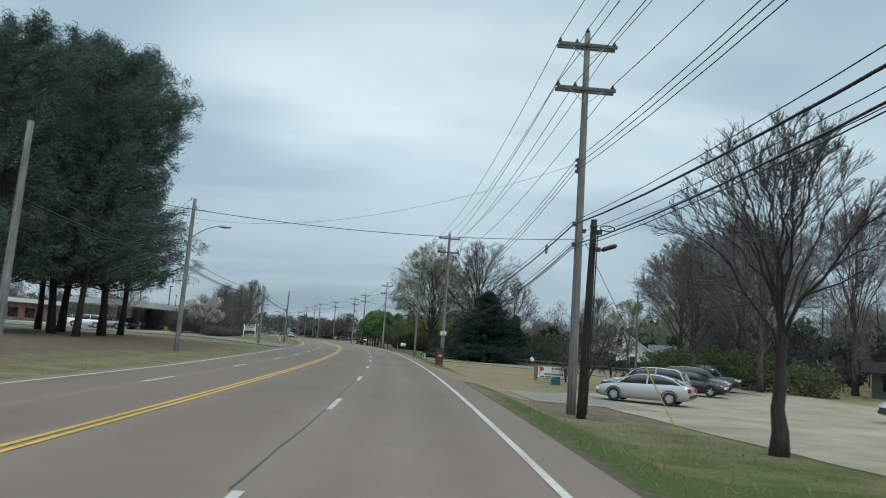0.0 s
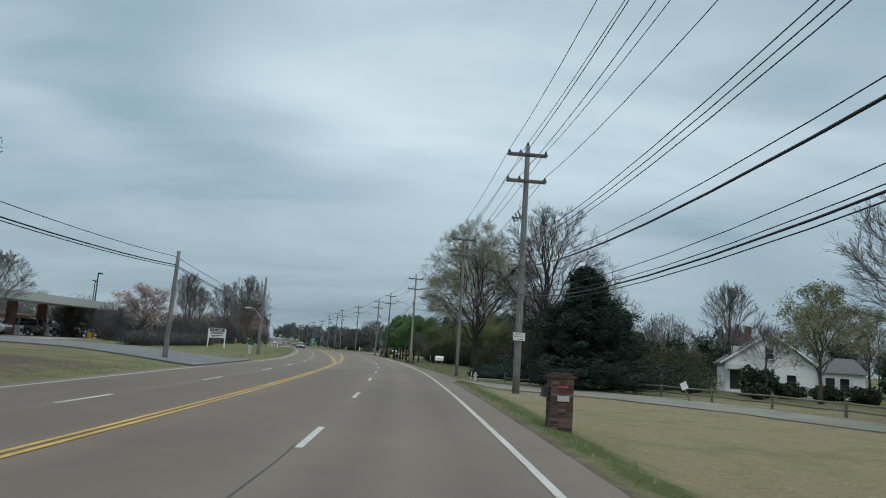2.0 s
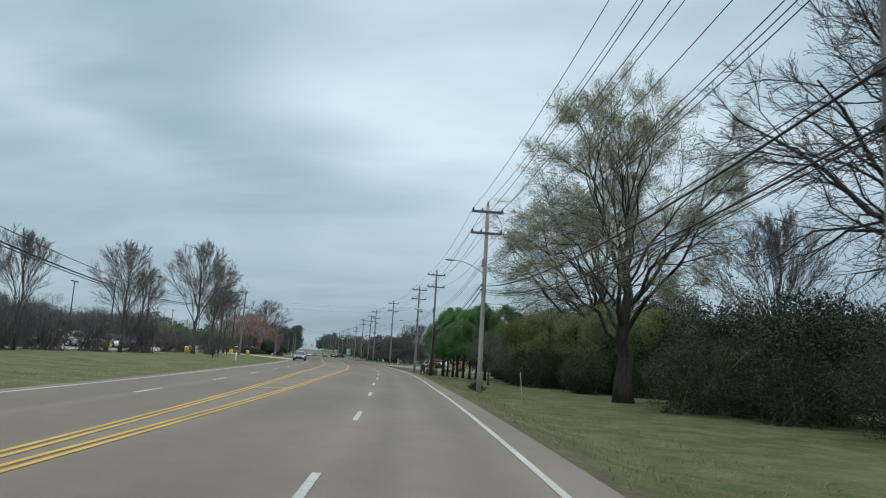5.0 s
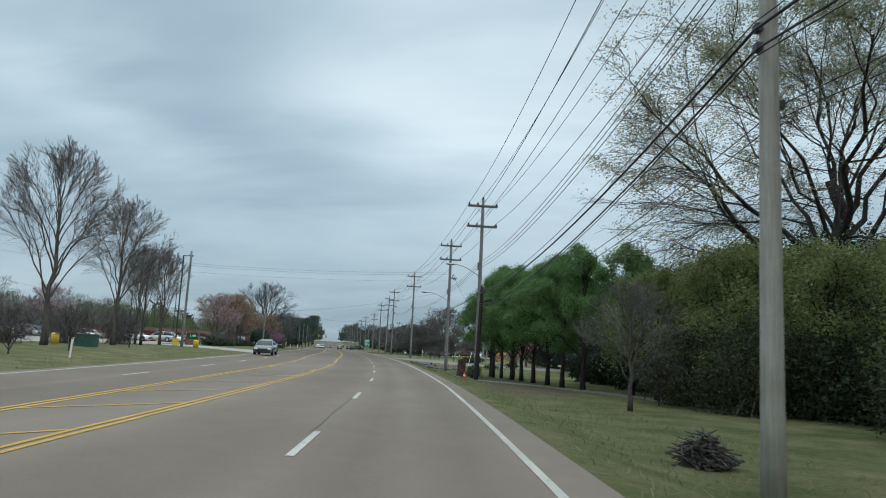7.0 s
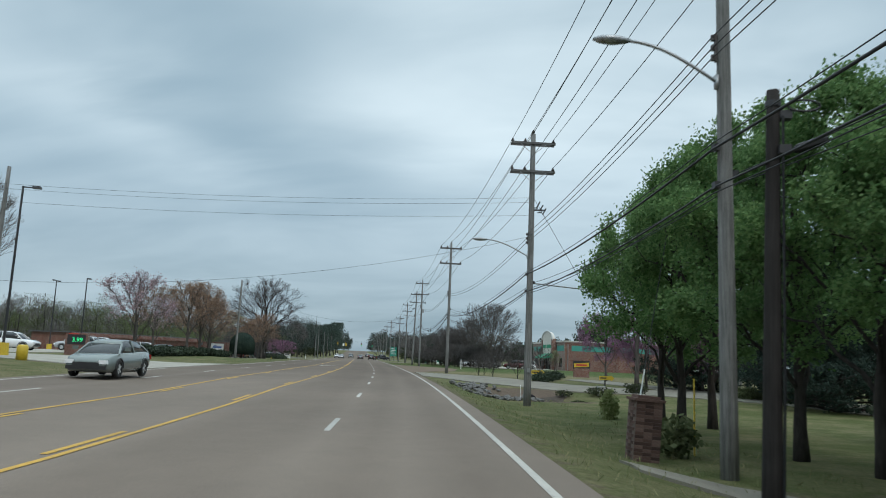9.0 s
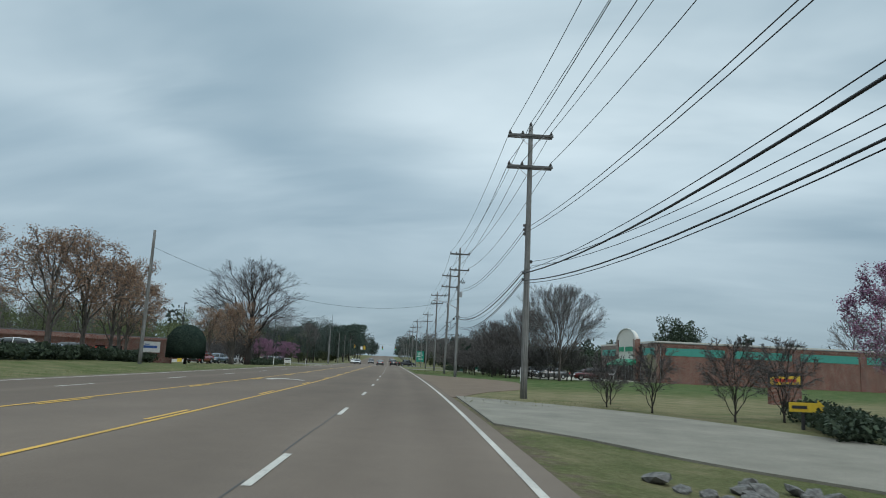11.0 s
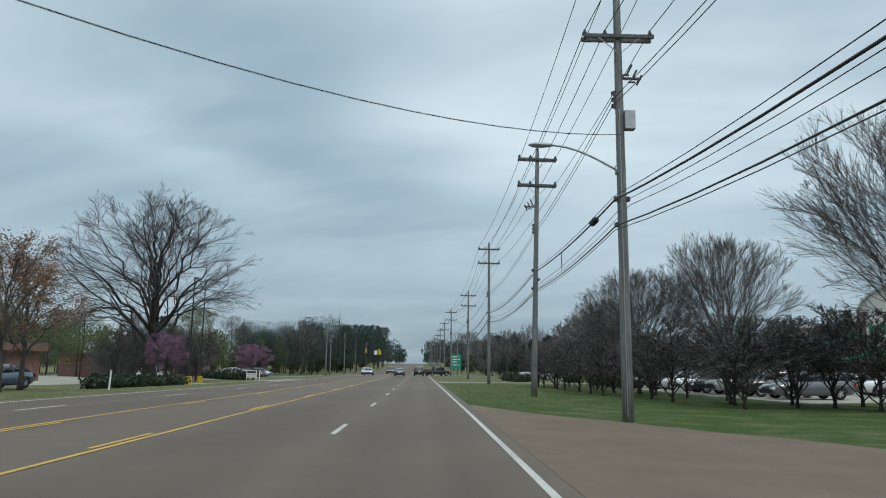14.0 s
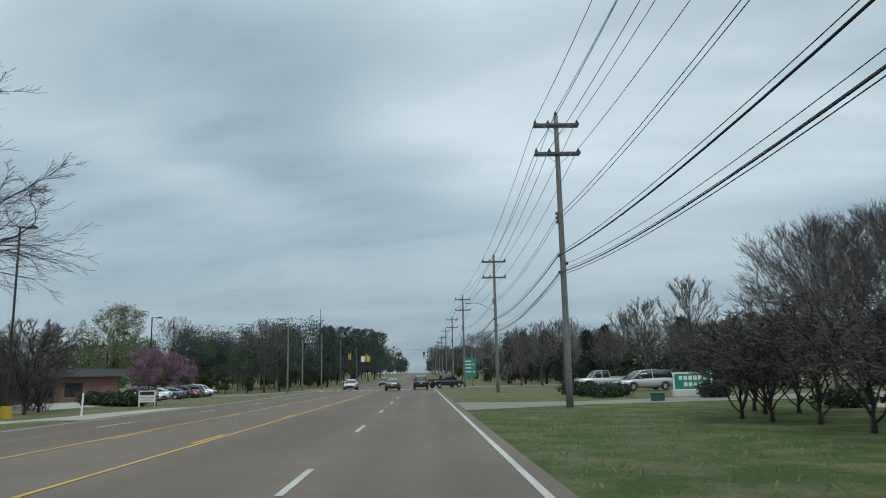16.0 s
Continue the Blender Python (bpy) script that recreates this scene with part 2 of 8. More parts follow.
def brick_mat(name, col=(0.2, 0.08, 0.058)):
    m, n, l, b = material(name, 0.9, 0.0, 0.2)
    tc = n.new("ShaderNodeTexCoord")
    mp = n.new("ShaderNodeMapping")
    mp.inputs["Rotation"].default_value = (radians(90), 0, 0)
    l.new(tc.outputs["Object"], mp.inputs[0])
    br = n.new("ShaderNodeTexBrick")
    br.inputs["Scale"].default_value = 1.0
    br.inputs["Brick Width"].default_value, br.inputs["Row Height"].default_value, br.inputs["Mortar Size"].default_value = 0.21, 0.075, 0.008
    br.inputs["Color1"].default_value = (*col, 1)
    br.inputs["Color2"].default_value = (*(c * 0.7 for c in col), 1)
    br.inputs["Mortar"].default_value = (0.3, 0.27, 0.24, 1)
    l.new(mp.outputs[0], br.inputs["Vector"])
    c = mixc(n, l, 1.0, br.outputs[0], ramp(n, l, noise_node(n, l, 0.7, 5.0), [(0.3, (0.8, 0.8, 0.8)), (0.7, (1.15, 1.15, 1.15))]), "MULTIPLY")
    l.new(c, b.inputs["Base Color"])
    return m


def paint(name, col, rough=0.25, coat=0.6):
    m, n, l, b = material(name, rough, 0.15, 0.5)
    b.inputs["Coat Weight"].default_value, b.inputs["Coat Roughness"].default_value = coat, 0.08
    dust = noise_node(n, l, 2.2, 5.0, 0.65)
    l.new(ramp(n, l, dust, [(0.3, tuple(c * 0.9 + 0.01 for c in col)), (0.7, col)]), b.inputs["Base Color"])
    return m


def glass_dark(name="car_glass"):
    m, n, l, b = material(name, 0.06, 0.0, 0.7)
    l.new(ramp(n, l, noise_node(n, l, 1.5), [(0.3, (0.012, 0.015, 0.017)), (0.7, (0.03, 0.035, 0.037))]), b.inputs["Base Color"])
    return m


def glow(name, col, strength):
    m, n, l, b = material(name, 0.4)
    b.inputs["Base Color"].default_value = (*col, 1)
    b.inputs["Emission Color"].default_value, b.inputs["Emission Strength"].default_value = (*col, 1), strength
    return m


M_ASPHALT, M_GROUND = asphalt_mat(), ground_mat()
M_WHITE_LINE, M_YELLOW_LINE = line_mat("white_road_paint", (0.54, 0.515, 0.46)), line_mat("yellow_road_paint", (0.62, 0.36, 0.055))
M_SEAM = plain("tar_seam", (0.045, 0.042, 0.04), 0.7)
M_CONCRETE = paving("pale_concrete", (0.27, 0.252, 0.215), (0.38, 0.356, 0.305))
M_LOT = paving("lot_paving", (0.26, 0.24, 0.2), (0.39, 0.362, 0.305))
M_DRIVE_ASPHALT = paving("grey_drive_asphalt", (0.12, 0.117, 0.112), (0.18, 0.175, 0.166))
M_WORN = paving("worn_grey_concrete", (0.155, 0.142, 0.115), (0.24, 0.222, 0.182))
M_DITCH_BED = paving("dark_ditch_surface", (0.03, 0.024, 0.019), (0.085, 0.068, 0.052), 1.6)
M_PINK = paving("brown_gravel_asphalt", (0.12, 0.084, 0.057), (0.165, 0.119, 0.083))
M_APRON = paving("brown_worn_asphalt", (0.13, 0.102, 0.083), (0.18, 0.143, 0.117))
M_GRAVEL = paving("pale_gravel", (0.2, 0.165, 0.118), (0.35, 0.3, 0.225), 0.35)
M_DIRT = paving("packed_dirt", (0.155, 0.104, 0.072), (0.245, 0.176, 0.127), 0.8)
M_POLE = wood_pole("weathered_pole_wood", (0.07, 0.07, 0.07), (0.30, 0.30, 0.29))
M_POLE_DARK = wood_pole("creosoted_pole_wood", (0.018, 0.016, 0.016), (0.045, 0.04, 0.038))
M_GUARD = plain("faded_yellow_plastic", (0.42, 0.29, 0.05), 0.55)
M_POLE_PALE = wood_pole("bleached_pole_wood", (0.24, 0.228, 0.205), (0.44, 0.42, 0.385))
M_ARM = wood_pole("weathered_arm_wood", (0.085, 0.085, 0.086), (0.17, 0.17, 0.17))
M_METAL = plain("galvanised_steel", (0.36, 0.37, 0.38), 0.45, 0.7)
M_DARKMETAL = plain("dark_steel", (0.045, 0.045, 0.048), 0.5, 0.4)
M_CABLE = plain("black_cable_sheath", (0.011, 0.012, 0.014), 0.6)
M_WIRE = plain("weathered_conductor", (0.05, 0.052, 0.055), 0.55, 0.4)
M_PORCELAIN = plain("brown_insulator_glaze", (0.055, 0.045, 0.042), 0.3)
M_BARK = bark("grey_brown_bark", (0.042, 0.036, 0.032), (0.125, 0.11, 0.098))
M_BARK_DARK = bark("dark_bark", (0.022, 0.019, 0.018), (0.06, 0.052, 0.047))
M_BARK_PALE = bark("pale_smooth_bark", (0.12, 0.105, 0.09), (0.26, 0.235, 0.205))
M_TWIG = foliage("bare_twigs", [(0.085, 0.08, 0.078), (0.13, 0.122, 0.12), (0.185, 0.172, 0.168)], 0.9)
M_TWIG_MID = foliage("brown_grey_twigs", [(0.072, 0.066, 0.066), (0.112, 0.104, 0.104), (0.158, 0.147, 0.146)], 0.9)
M_TWIG_DARK = foliage("dark_twigs", [(0.05, 0.046, 0.048), (0.085, 0.079, 0.082), (0.125, 0.117, 0.12)], 0.9)
# far needles lightened and greyed: distance haze put into their colour
M_PINE_FAR = foliage("haze_greyed_needles", [(0.04, 0.056, 0.05), (0.062, 0.08, 0.072), (0.092, 0.112, 0.098)], 0.75, 0.15)
M_PINE = foliage("pine_needles", [(0.048, 0.075, 0.065), (0.078, 0.11, 0.094), (0.118, 0.155, 0.13)], 0.7, 0.25)
M_CEDAR = foliage("cedar_fronds", [(0.018, 0.031, 0.026), (0.031, 0.049, 0.04), (0.052, 0.075, 0.06)], 0.9, 0.1)
M_PEAR = foliage("fresh_green_leaves", [(0.08, 0.162, 0.058), (0.132, 0.234, 0.087), (0.208, 0.32, 0.128)], 0.6, 0.48)
M_BUD = foliage("budding_leaves", [(0.17, 0.185, 0.105), (0.25, 0.255, 0.16), (0.35, 0.34, 0.235)], 0.7, 0.5)
M_SPRING = foliage("yellow_olive_leaves", [(0.15, 0.185, 0.075), (0.215, 0.25, 0.105), (0.285, 0.31, 0.15)], 0.75, 0.5)
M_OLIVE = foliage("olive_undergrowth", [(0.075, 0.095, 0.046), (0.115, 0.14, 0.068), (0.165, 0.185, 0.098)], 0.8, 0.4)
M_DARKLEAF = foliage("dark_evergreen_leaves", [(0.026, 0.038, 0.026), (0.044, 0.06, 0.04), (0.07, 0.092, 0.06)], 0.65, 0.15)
# undergrowth leaves coloured dark to carry the shade of the canopy above
M_SHADE_LEAF = foliage("shade_darkened_leaves", [(0.037, 0.046, 0.026), (0.055, 0.065, 0.036), (0.081, 0.092, 0.052)], 0.85, 0.25)
M_REDBUD = foliage("redbud_blossom", [(0.2, 0.10, 0.165), (0.27, 0.145, 0.225), (0.33, 0.19, 0.28)], 0.7, 0.15)
M_PINKBUD = foliage("pale_pink_buds", [(0.27, 0.18, 0.2), (0.34, 0.24, 0.27), (0.42, 0.31, 0.34)], 0.7, 0.15)
M_ORANGE = foliage("orange_maple_buds", [(0.19, 0.115, 0.08), (0.26, 0.165, 0.115), (0.33, 0.225, 0.165)], 0.7, 0.3)
M_BLOSSOM = foliage("pale_pink_blossom", [(0.36, 0.29, 0.29), (0.48, 0.40, 0.40), (0.6, 0.53, 0.52)], 0.7, 0.15)
M_GRASS = foliage("grass_blades", [(0.10, 0.125, 0.05), (0.17, 0.18, 0.085), (0.30, 0.265, 0.15)], 0.8, 0.2)

# ---- small mesh tools ----
class Shape:
    """Collects faces of one part."""

    def __init__(self):
        self.v, self.f = [], []

    def add(self, verts, faces):
        k = len(self.v)
        self.v.extend(tuple(p) for p in verts)
        self.f.extend(tuple(i + k for i in q) for q in faces)
        return self

    def box(self, c, s, rz=0.0, taper=1.0):
        ca, sa = math.cos(radians(rz)), math.sin(radians(rz))
        vs = []
        for z in (-0.5, 0.5):
            k = taper if z > 0 else 1.0
            for x, y in ((-0.5, -0.5), (0.5, -0.5), (0.5, 0.5), (-0.5, 0.5)):
                a, b = x * s[0] * k, y * s[1] * k
                vs.append((c[0] + a * ca - b * sa, c[1] + a * sa + b * ca, c[2] + z * s[2]))
        return self.add(vs, [(3, 2, 1, 0), (4, 5, 6, 7), (0, 1, 5, 4), (1, 2, 6, 5), (2, 3, 7, 6), (3, 0, 4, 7)])

    def tube(self, pts, radii, n=6, cap=True):
        pts = [Vector(p) for p in pts]
        if not isinstance(radii, (list, tuple)):
            radii = [radii] * len(pts)
        k = len(self.v)
        up = None
        for i, p in enumerate(pts):
            d = (pts[min(i + 1, len(pts) - 1)] - pts[max(i - 1, 0)])
            d = d.normalized() if d.length > 1e-9 else Vector((0, 0, 1))
            if up is None:
                up = d.orthogonal().normalized()
            a = (up - d * up.dot(d))
            a = a.normalized() if a.length > 1e-6 else d.orthogonal().normalized()
            b = d.cross(a)
            up = a
            for j in range(n):
                t = 2 * math.pi * j / n
                q = p + (a * math.cos(t) + b * math.sin(t)) * radii[i]
                self.v.append((q.x, q.y, q.z))
        for i in range(len(pts) - 1):
            for j in range(n):
                u, w = k + i * n + j, k + i * n + (j + 1) % n
                self.f.append((u, w, w + n, u + n))
        if cap:
            self.f.append(tuple(k + j for j in reversed(range(n))))
            e = k + (len(pts) - 1) * n
            self.f.append(tuple(e + j for j in range(n)))
        return self

    def rings(self, rings, close=True):
        """Skins equal-length rings of points."""
        k, n = len(self.v), len(rings[0])
        for r in rings:
            self.v.extend(tuple(p) for p in r)
        for i in range(len(rings) - 1):
            for j in range(n):
                u, w = k + i * n + j, k + i * n + (j + 1) % n
                self.f.append((u, w, w + n, u + n))
        if close:
            self.f.append(tuple(k + j for j in reversed(range(n))))
            e = k + (len(rings) - 1) * n
            self.f.append(tuple(e + j for j in range(n)))
        return self

    def quads(self, centres, a, b):
        """Loose four-cornered leaves: centre and two half axes, as arrays."""
        k = len(self.v)
        c = np.stack([centres - a - b, centres + a - b, centres + a + b, centres - a + b], 1).reshape(-1, 3)
        self.v.extend(map(tuple, c.tolist()))
        self.f.extend((k + 4 * i, k + 4 * i + 1, k + 4 * i + 2, k + 4 * i + 3) for i in range(len(centres)))
        return self

    def mesh(self, name, mat, smooth=False):
        me = bpy.data.meshes.new(name)
        me.from_pydata(self.v, [], self.f)
        me.materials.append(mat)
        if smooth:
            me.shade_smooth()
        return me


def part(name, shape, mat, parent=None, label="", smooth=False):
    ob = new(name, shape.mesh(name, mat, smooth))
    if parent:
        ob.parent = parent
    if label:
        tagged(ob, label)
    return ob


def thing(name, label, category, group="", kind=""):
    ob = new(name)
    return tagged(ob, label, category, group, kind)


def put(ob, x, y, z, rz=0.0, scale=1.0):
    ob.matrix_basis = pose(x, y, z, 0, 0, rz) @ Matrix.Scale(scale, 4)
    return ob


# ---- the road's line: s along it, o to its right ----
def heading(s):
    s = min(max(s, 0.0), 343.0)
    return -3.1503e-7 * s ** 3 + 9.10875e-5 * s ** 2 + 0.04885254 * s + 0.13387


S_TAB = np.arange(-120, 1401)
_hd = np.radians([heading(s + 0.5) for s in S_TAB])
_x, _y = np.cumsum(np.r_[0, -np.sin(_hd[:-1])]), np.cumsum(np.r_[0, np.cos(_hd[:-1])])
RX, RY = _x - _x[120] + 1.37, _y - _y[120] + 7.15


def at(s, o):
    """Plan place of station s and offset o."""
    a = radians(heading(s))
    return (float(np.interp(s, S_TAB, RX)) + o * math.cos(a), float(np.interp(s, S_TAB, RY)) + o * math.sin(a))


def knots(*k):
    xs, ys = [a for a, b in k], [b for a, b in k]
    return lambda s: float(np.interp(s, xs, ys))


EDGE_R = knots((0, 1.88), (60, 1.85), (95, 1.97), (147, 1.65), (180, 1.93), (215, 1.8), (297, 1.57), (340, 1.62), (440, 1.7))
LANE_R = knots((0, -1.6), (80, -1.55), (105, -1.2), (147, -1.75), (185, -1.4), (220, -1.75), (300, -2.15), (345, -2.0))
YEL_R = knots((0, -4.65), (95, -4.7), (147, -5.05), (158, -5.08), (170, -4.92), (188, -4.64), (200, -4.56), (210, -4.75), (222, -5.18), (245, -5.27), (275, -5.35), (300, -5.5), (340, -5.6))
YEL_L = knots((0, -4.9), (105, -4.98), (150, -7.0), (161, -7.42), (185, -7.68), (199, -7.86), (213, -8.1), (228, -8.85), (250, -9.1), (281, -8.95), (300, -8.95), (340, -9.0))
LANE_L = knots((0, -7.1), (80, -7.3), (105, -7.5), (157, -9.5), (198, -10.4), (238, -11.7), (345, -11.6))
EDGE_L = knots((0, -9.3), (30, -9.2), (75, -10.3), (110, -10.0), (160, -12.0), (197, -13.0), (235, -14.2), (345, -13.9), (440, -14.4))
SHOULDER = knots((0, 0.95), (90, 0.85), (155, 0.75), (190, 0.62), (222, 0.55), (262, 0.42), (340, 0.38))
CROSS = knots((60, 0.0), (100, 0.006), (150, 0.015), (200, 0.02), (320, 0.02), (350, 0.01), (400, 0.0))
BANK_L = knots((0, 0.35), (290, 0.35), (312, -0.1), (350, -0.25), (375, -0.5), (450, -0.5), (520, 0.0))
BANK_R = knots((0, -0.62), (26, -0.66), (38, -0.82), (48, -0.72), (60, -0.52), (83, -0.45), (114, -0.65), (160, -0.55), (204, -0.5), (222, -0.75), (246, -0.2), (258, 0.0))
RISE = knots((480, 0.0), (560, 0.4), (900, 5.0), (1400, 5.4))


def smooth01(t):
    t = min(max(t, 0.0), 1.0)
    return t * t * (3 - 2 * t)


def ground(s, o):
    z = RISE(s)
    left, right = EDGE_L(s) - 0.55, EDGE_R(s) + SHOULDER(s)
    if o < 0:
        z += CROSS(s) * min(-o, -left)
        if o < left:
            z += BANK_L(s) * smooth01((left - o) / 11.0)
    elif o > right:
        z += BANK_R(s) * smooth01((o - right) / 3.4)
        z -= 1.15 * math.exp(-((s - 237.2) / 3.0) ** 2 - ((o - 8.8) / 3.4) ** 2)
    return z


def spot(s, o, dz=0.0):
    x, y = at(s, o)
    return (x, y, ground(s, o) + dz)


def station(x, y):
    """s and o of a plan place."""
    i = int(np.argmin((RX - x) ** 2 + (RY - y) ** 2))
    a = radians(heading(S_TAB[i]))
    dx, dy = x - RX[i], y - RY[i]
    return float(S_TAB[i]) - dx * math.sin(a) + dy * math.cos(a), dx * math.cos(a) + dy * math.sin(a)


def gz(x, y):
    return ground(*station(x, y))


def face_road(s, turn=0.0):
    return heading(s) + turn


# ---- ground sheet ----
def build_ground():
    stations = [*range(-110, -10, 10), *range(-10, 400, 2), *range(400, 520, 5), *range(520, 1000, 20), 1040, 1120, 1250, 1390]
    lefts = [900, 600, 400, 250, 160, 110, 80, 60, 45, 35, 28, 22, 17, 13, 10, 7.5, 5.5, 4, 2.8, 1.8, 1.0, 0.4, 0.02]
    rights = [0.02, 0.4, 0.9, 1.4, 2.0, 2.7, 3.5, 4.5, 5.6, 6.8, 8.2, 10, 12, 15, 19, 24, 30, 38, 50, 70, 100, 150, 240, 400, 600, 900]
    sh, dry, soil, lush = Shape(), [], [], []
    row = None
    for s in stations:
        left, right = EDGE_L(s) - 0.55, EDGE_R(s) + SHOULDER(s)
        offs = [left - d for d in lefts] + [left + 0.4, right - 0.4] + [right + d for d in rights]
        for i, o in enumerate(offs):
            x, y = at(s, o)
            inside = i in (len(lefts), len(lefts) + 1)
            wob = 0.035 * noise.noise((x * 0.45, y * 0.45, 0)) if not inside and (o > right + 0.3 or o < left - 0.3) else 0.0
            if o > 0 and o - right < 15 and any(a <= s <= b for a, b in ((24, 52), (78, 116), (226, 266), (264, 335), (368, 396))):
                wob = min(wob, 0.0) - 0.004
            sh.v.append((x, y, ground(s, o) + wob - (0.12 if inside else 0.012)))
            # dormant lawns, greener strips, bare shoulders
            if o > 0:
                d = knots((0, 0.12), (15, 0.15), (21, 0.4), (26, 0.85), (34, 0.95), (85, 0.95), (93, 0.5), (101, 0.22), (130, 0.2), (196, 0.3), (206, 0.2), (228, 0.12), (233, 0.2), (250, 0.2), (262, 0.45), (276, 0.55), (288, 0.1), (330, 0.05), (348, 0.12), (372, 0.15), (400, 0.35))(s)
                e = math.exp(-((o - right) / (0.4 if 4 < s < 104 else 0.9)) ** 2) * knots((0, 0.8), (60, 0.75), (110, 0.7), (150, 0.35), (190, 0.4), (230, 0.55), (262, 0.6), (330, 0.25), (400, 0.25))(s)
                if 6 < s < 100 and o - right < 4:
                    d -= (1.1 if s > 44 else 0.75) * math.exp(-((o - right - 1.0) / 0.8) ** 2)
                if 25 < s < 37 and 5.3 < o < 9.6:
                    e = max(e, 0.62)
                if 185 < s < 203 and 5.2 < o < 9.5:
                    e = max(e, 0.72)
                if 230 < s < 243 and 5.0 < o < 10.8:
                    e = max(e, 1.0)
            else:
                d = knots((0, 0.5), (60, 0.55), (100, 0.55), (130, 0.35), (180, 0.4), (230, 0.35), (300, 0.2), (350, 0.4), (400, 0.4))(s)
                e = 0.3 * math.exp(-((left - o) / 0.8) ** 2)
                if 14 < s < 76 and -34 < o < -12:
                    e = max(e, 0.72 if o < -14 else 0.5)
            dry.append(min(max(d, -0.3), 1))
            soil.append(min(max(e, 0), 1))
            lush.append(knots((0, 0.3), (20, 0.2), (30, 0.0), (150, 0.0), (175, 0.15), (230, 0.0), (282, 0.0), (297, 0.85), (335, 0.75), (350, 0.7), (372, 0.6), (400, 0.3))(s) if o > 0 else knots((260, 0.15), (300, 0.45), (350, 0.4))(s))
        n = len(offs)
        if row is not None:
            for j in range(n - 1):
                sh.f.append((row + j, row + j + 1, row + n + j + 1, row + n + j))
            row += n
        else:
            row = 0
    ob = part("ground", sh, M_GROUND, smooth=True)
    for nm, vals in (("dry", dry), ("soil", soil), ("lush", lush)):
        a = ob.data.attributes.new(nm, "FLOAT", "POINT")
        a.data.foreach_set("value", vals)
    return tagged(ob, "patchy green and dormant tan roadside turf", "ground", kind="structure")


def build_road():
    sh, track, tone = Shape(), [], []
    later = knots((0, 0.1), (22, 0.4), (80, 0.4), (105, 0.1), (150, 0.0), (205, 0.05), (262, 1.0), (325, 1.0), (350, 0.75))
    stations = [*range(-110, 0, 10), *range(0, 400, 2), *range(400, 520, 4), *range(520, 1000, 10), *range(1000, 1391, 30)]
    row = None
    for s in stations:
        left, right = EDGE_L(s) - 0.55, EDGE_R(s) + SHOULDER(s)
        lines = [EDGE_R(s), LANE_R(s), YEL_R(s), YEL_L(s), LANE_L(s), EDGE_L(s)]
        wheels = []
        for a, b in ((0, 1), (1, 2), (3, 4), (4, 5)):
            m = (lines[a] + lines[b]) / 2
            wheels += [m - 0.8, m + 0.8]
        cols = sorted([left, right, 0.0] + lines + wheels)
        for o in cols:
            x, y = at(s, o)
            sh.v.append((x, y, ground(s, o)))
            track.append(1.0 if o in wheels else 0.0)
            tone.append(later(s))
        n = len(cols)
        if row is not None:
            for j in range(n - 1):
                sh.f.append((row + j, row + j + 1, row + n + j + 1, row + n + j))
            row += n
        else:
            row = 0
    ob = part("road", sh, M_ASPHALT)
    for nm, vals in (("track", track), ("stretch_tone", tone)):
        a = ob.data.attributes.new(nm, "FLOAT", "POINT")
        a.data.foreach_set("value", vals)
    return tagged(ob, "worn brownish-grey asphalt five-lane road", "road", kind="structure")


def strip(sh, line, s0, s1, width, dz=0.009, shift=0.0, step=2.0):
    """A painted stripe along the road."""
    st = sorted({s0, s1, *[v for v in np.arange(math.ceil(s0 / step) * step, s1, step)]})
    k = len(sh.v)
    for s in st:
        o = line(s) + shift
        for e in (-width / 2, width / 2):
            x, y = at(s, o + e)
            sh.v.append((x, y, ground(s, o + e) + dz))
    for i in range(len(st) - 1):
        sh.f.append((k + 2 * i, k + 2 * i + 1, k + 2 * i + 3, k + 2 * i + 2))


def patch(name, mat, label, pts, dz=0.02, cols=8, cell=2.0, kind="structure", category="driveway"):
    """Paving between two rails of (s, o) points, laid on the ground."""
    (la, lb) = pts
    sh = Shape()

    def sample(rail, n):
        d = [0.0]
        for a, b in zip(rail, rail[1:]):
            d.append(d[-1] + math.hypot(b[0] - a[0], b[1] - a[1]))
        t = np.linspace(0, d[-1], n)
        return list(zip(np.interp(t, d, [p[0] for p in rail]), np.interp(t, d, [p[1] for p in rail])))
    length = max(sum(math.hypot(b[0] - a[0], b[1] - a[1]) for a, b in zip(r, r[1:])) for r in pts)
    n = max(2, int(length / cell) + 1)
    ra, rb = sample(la, n), sample(lb, n)
    for (s0, o0), (s1, o1) in zip(ra, rb):
        for j in range(cols + 1):
            k = j / cols
            jit = 0.25 * noise.noise((s0 * 0.35, o0 * 0.35, j)) if j in (0, cols) and abs((o0, o1)[j > 0]) > 3.4 else 0.0
            s, o = s0 + (s1 - s0) * k + jit, o0 + (o1 - o0) * k + jit
            sh.v.append(spot(s, o, dz))
    m = cols + 1
    for i in range(n - 1):
        for j in range(cols):
            sh.f.append((i * m + j, i * m + j + 1, (i + 1) * m + j + 1, (i + 1) * m + j))
    # a low rim so that the slab has thickness
    edge = [i * m for i in range(n)] + [(n - 1) * m + j for j in range(1, m)] + [i * m + cols for i in range(n - 2, -1, -1)] + [j for j in range(cols - 1, 0, -1)]
    base = len(sh.v)
    sh.v.extend((sh.v[i][0], sh.v[i][1], sh.v[i][2] - 0.12) for i in edge)
    for i in range(len(edge)):
        a, b = i, (i + 1) % len(edge)
        sh.f.append((edge[a], edge[b], base + b, base + a))
    ob = part(name, sh, mat)
    return tagged(ob, label, category, kind=kind)

# ---- setting ----
build_ground()
build_road()

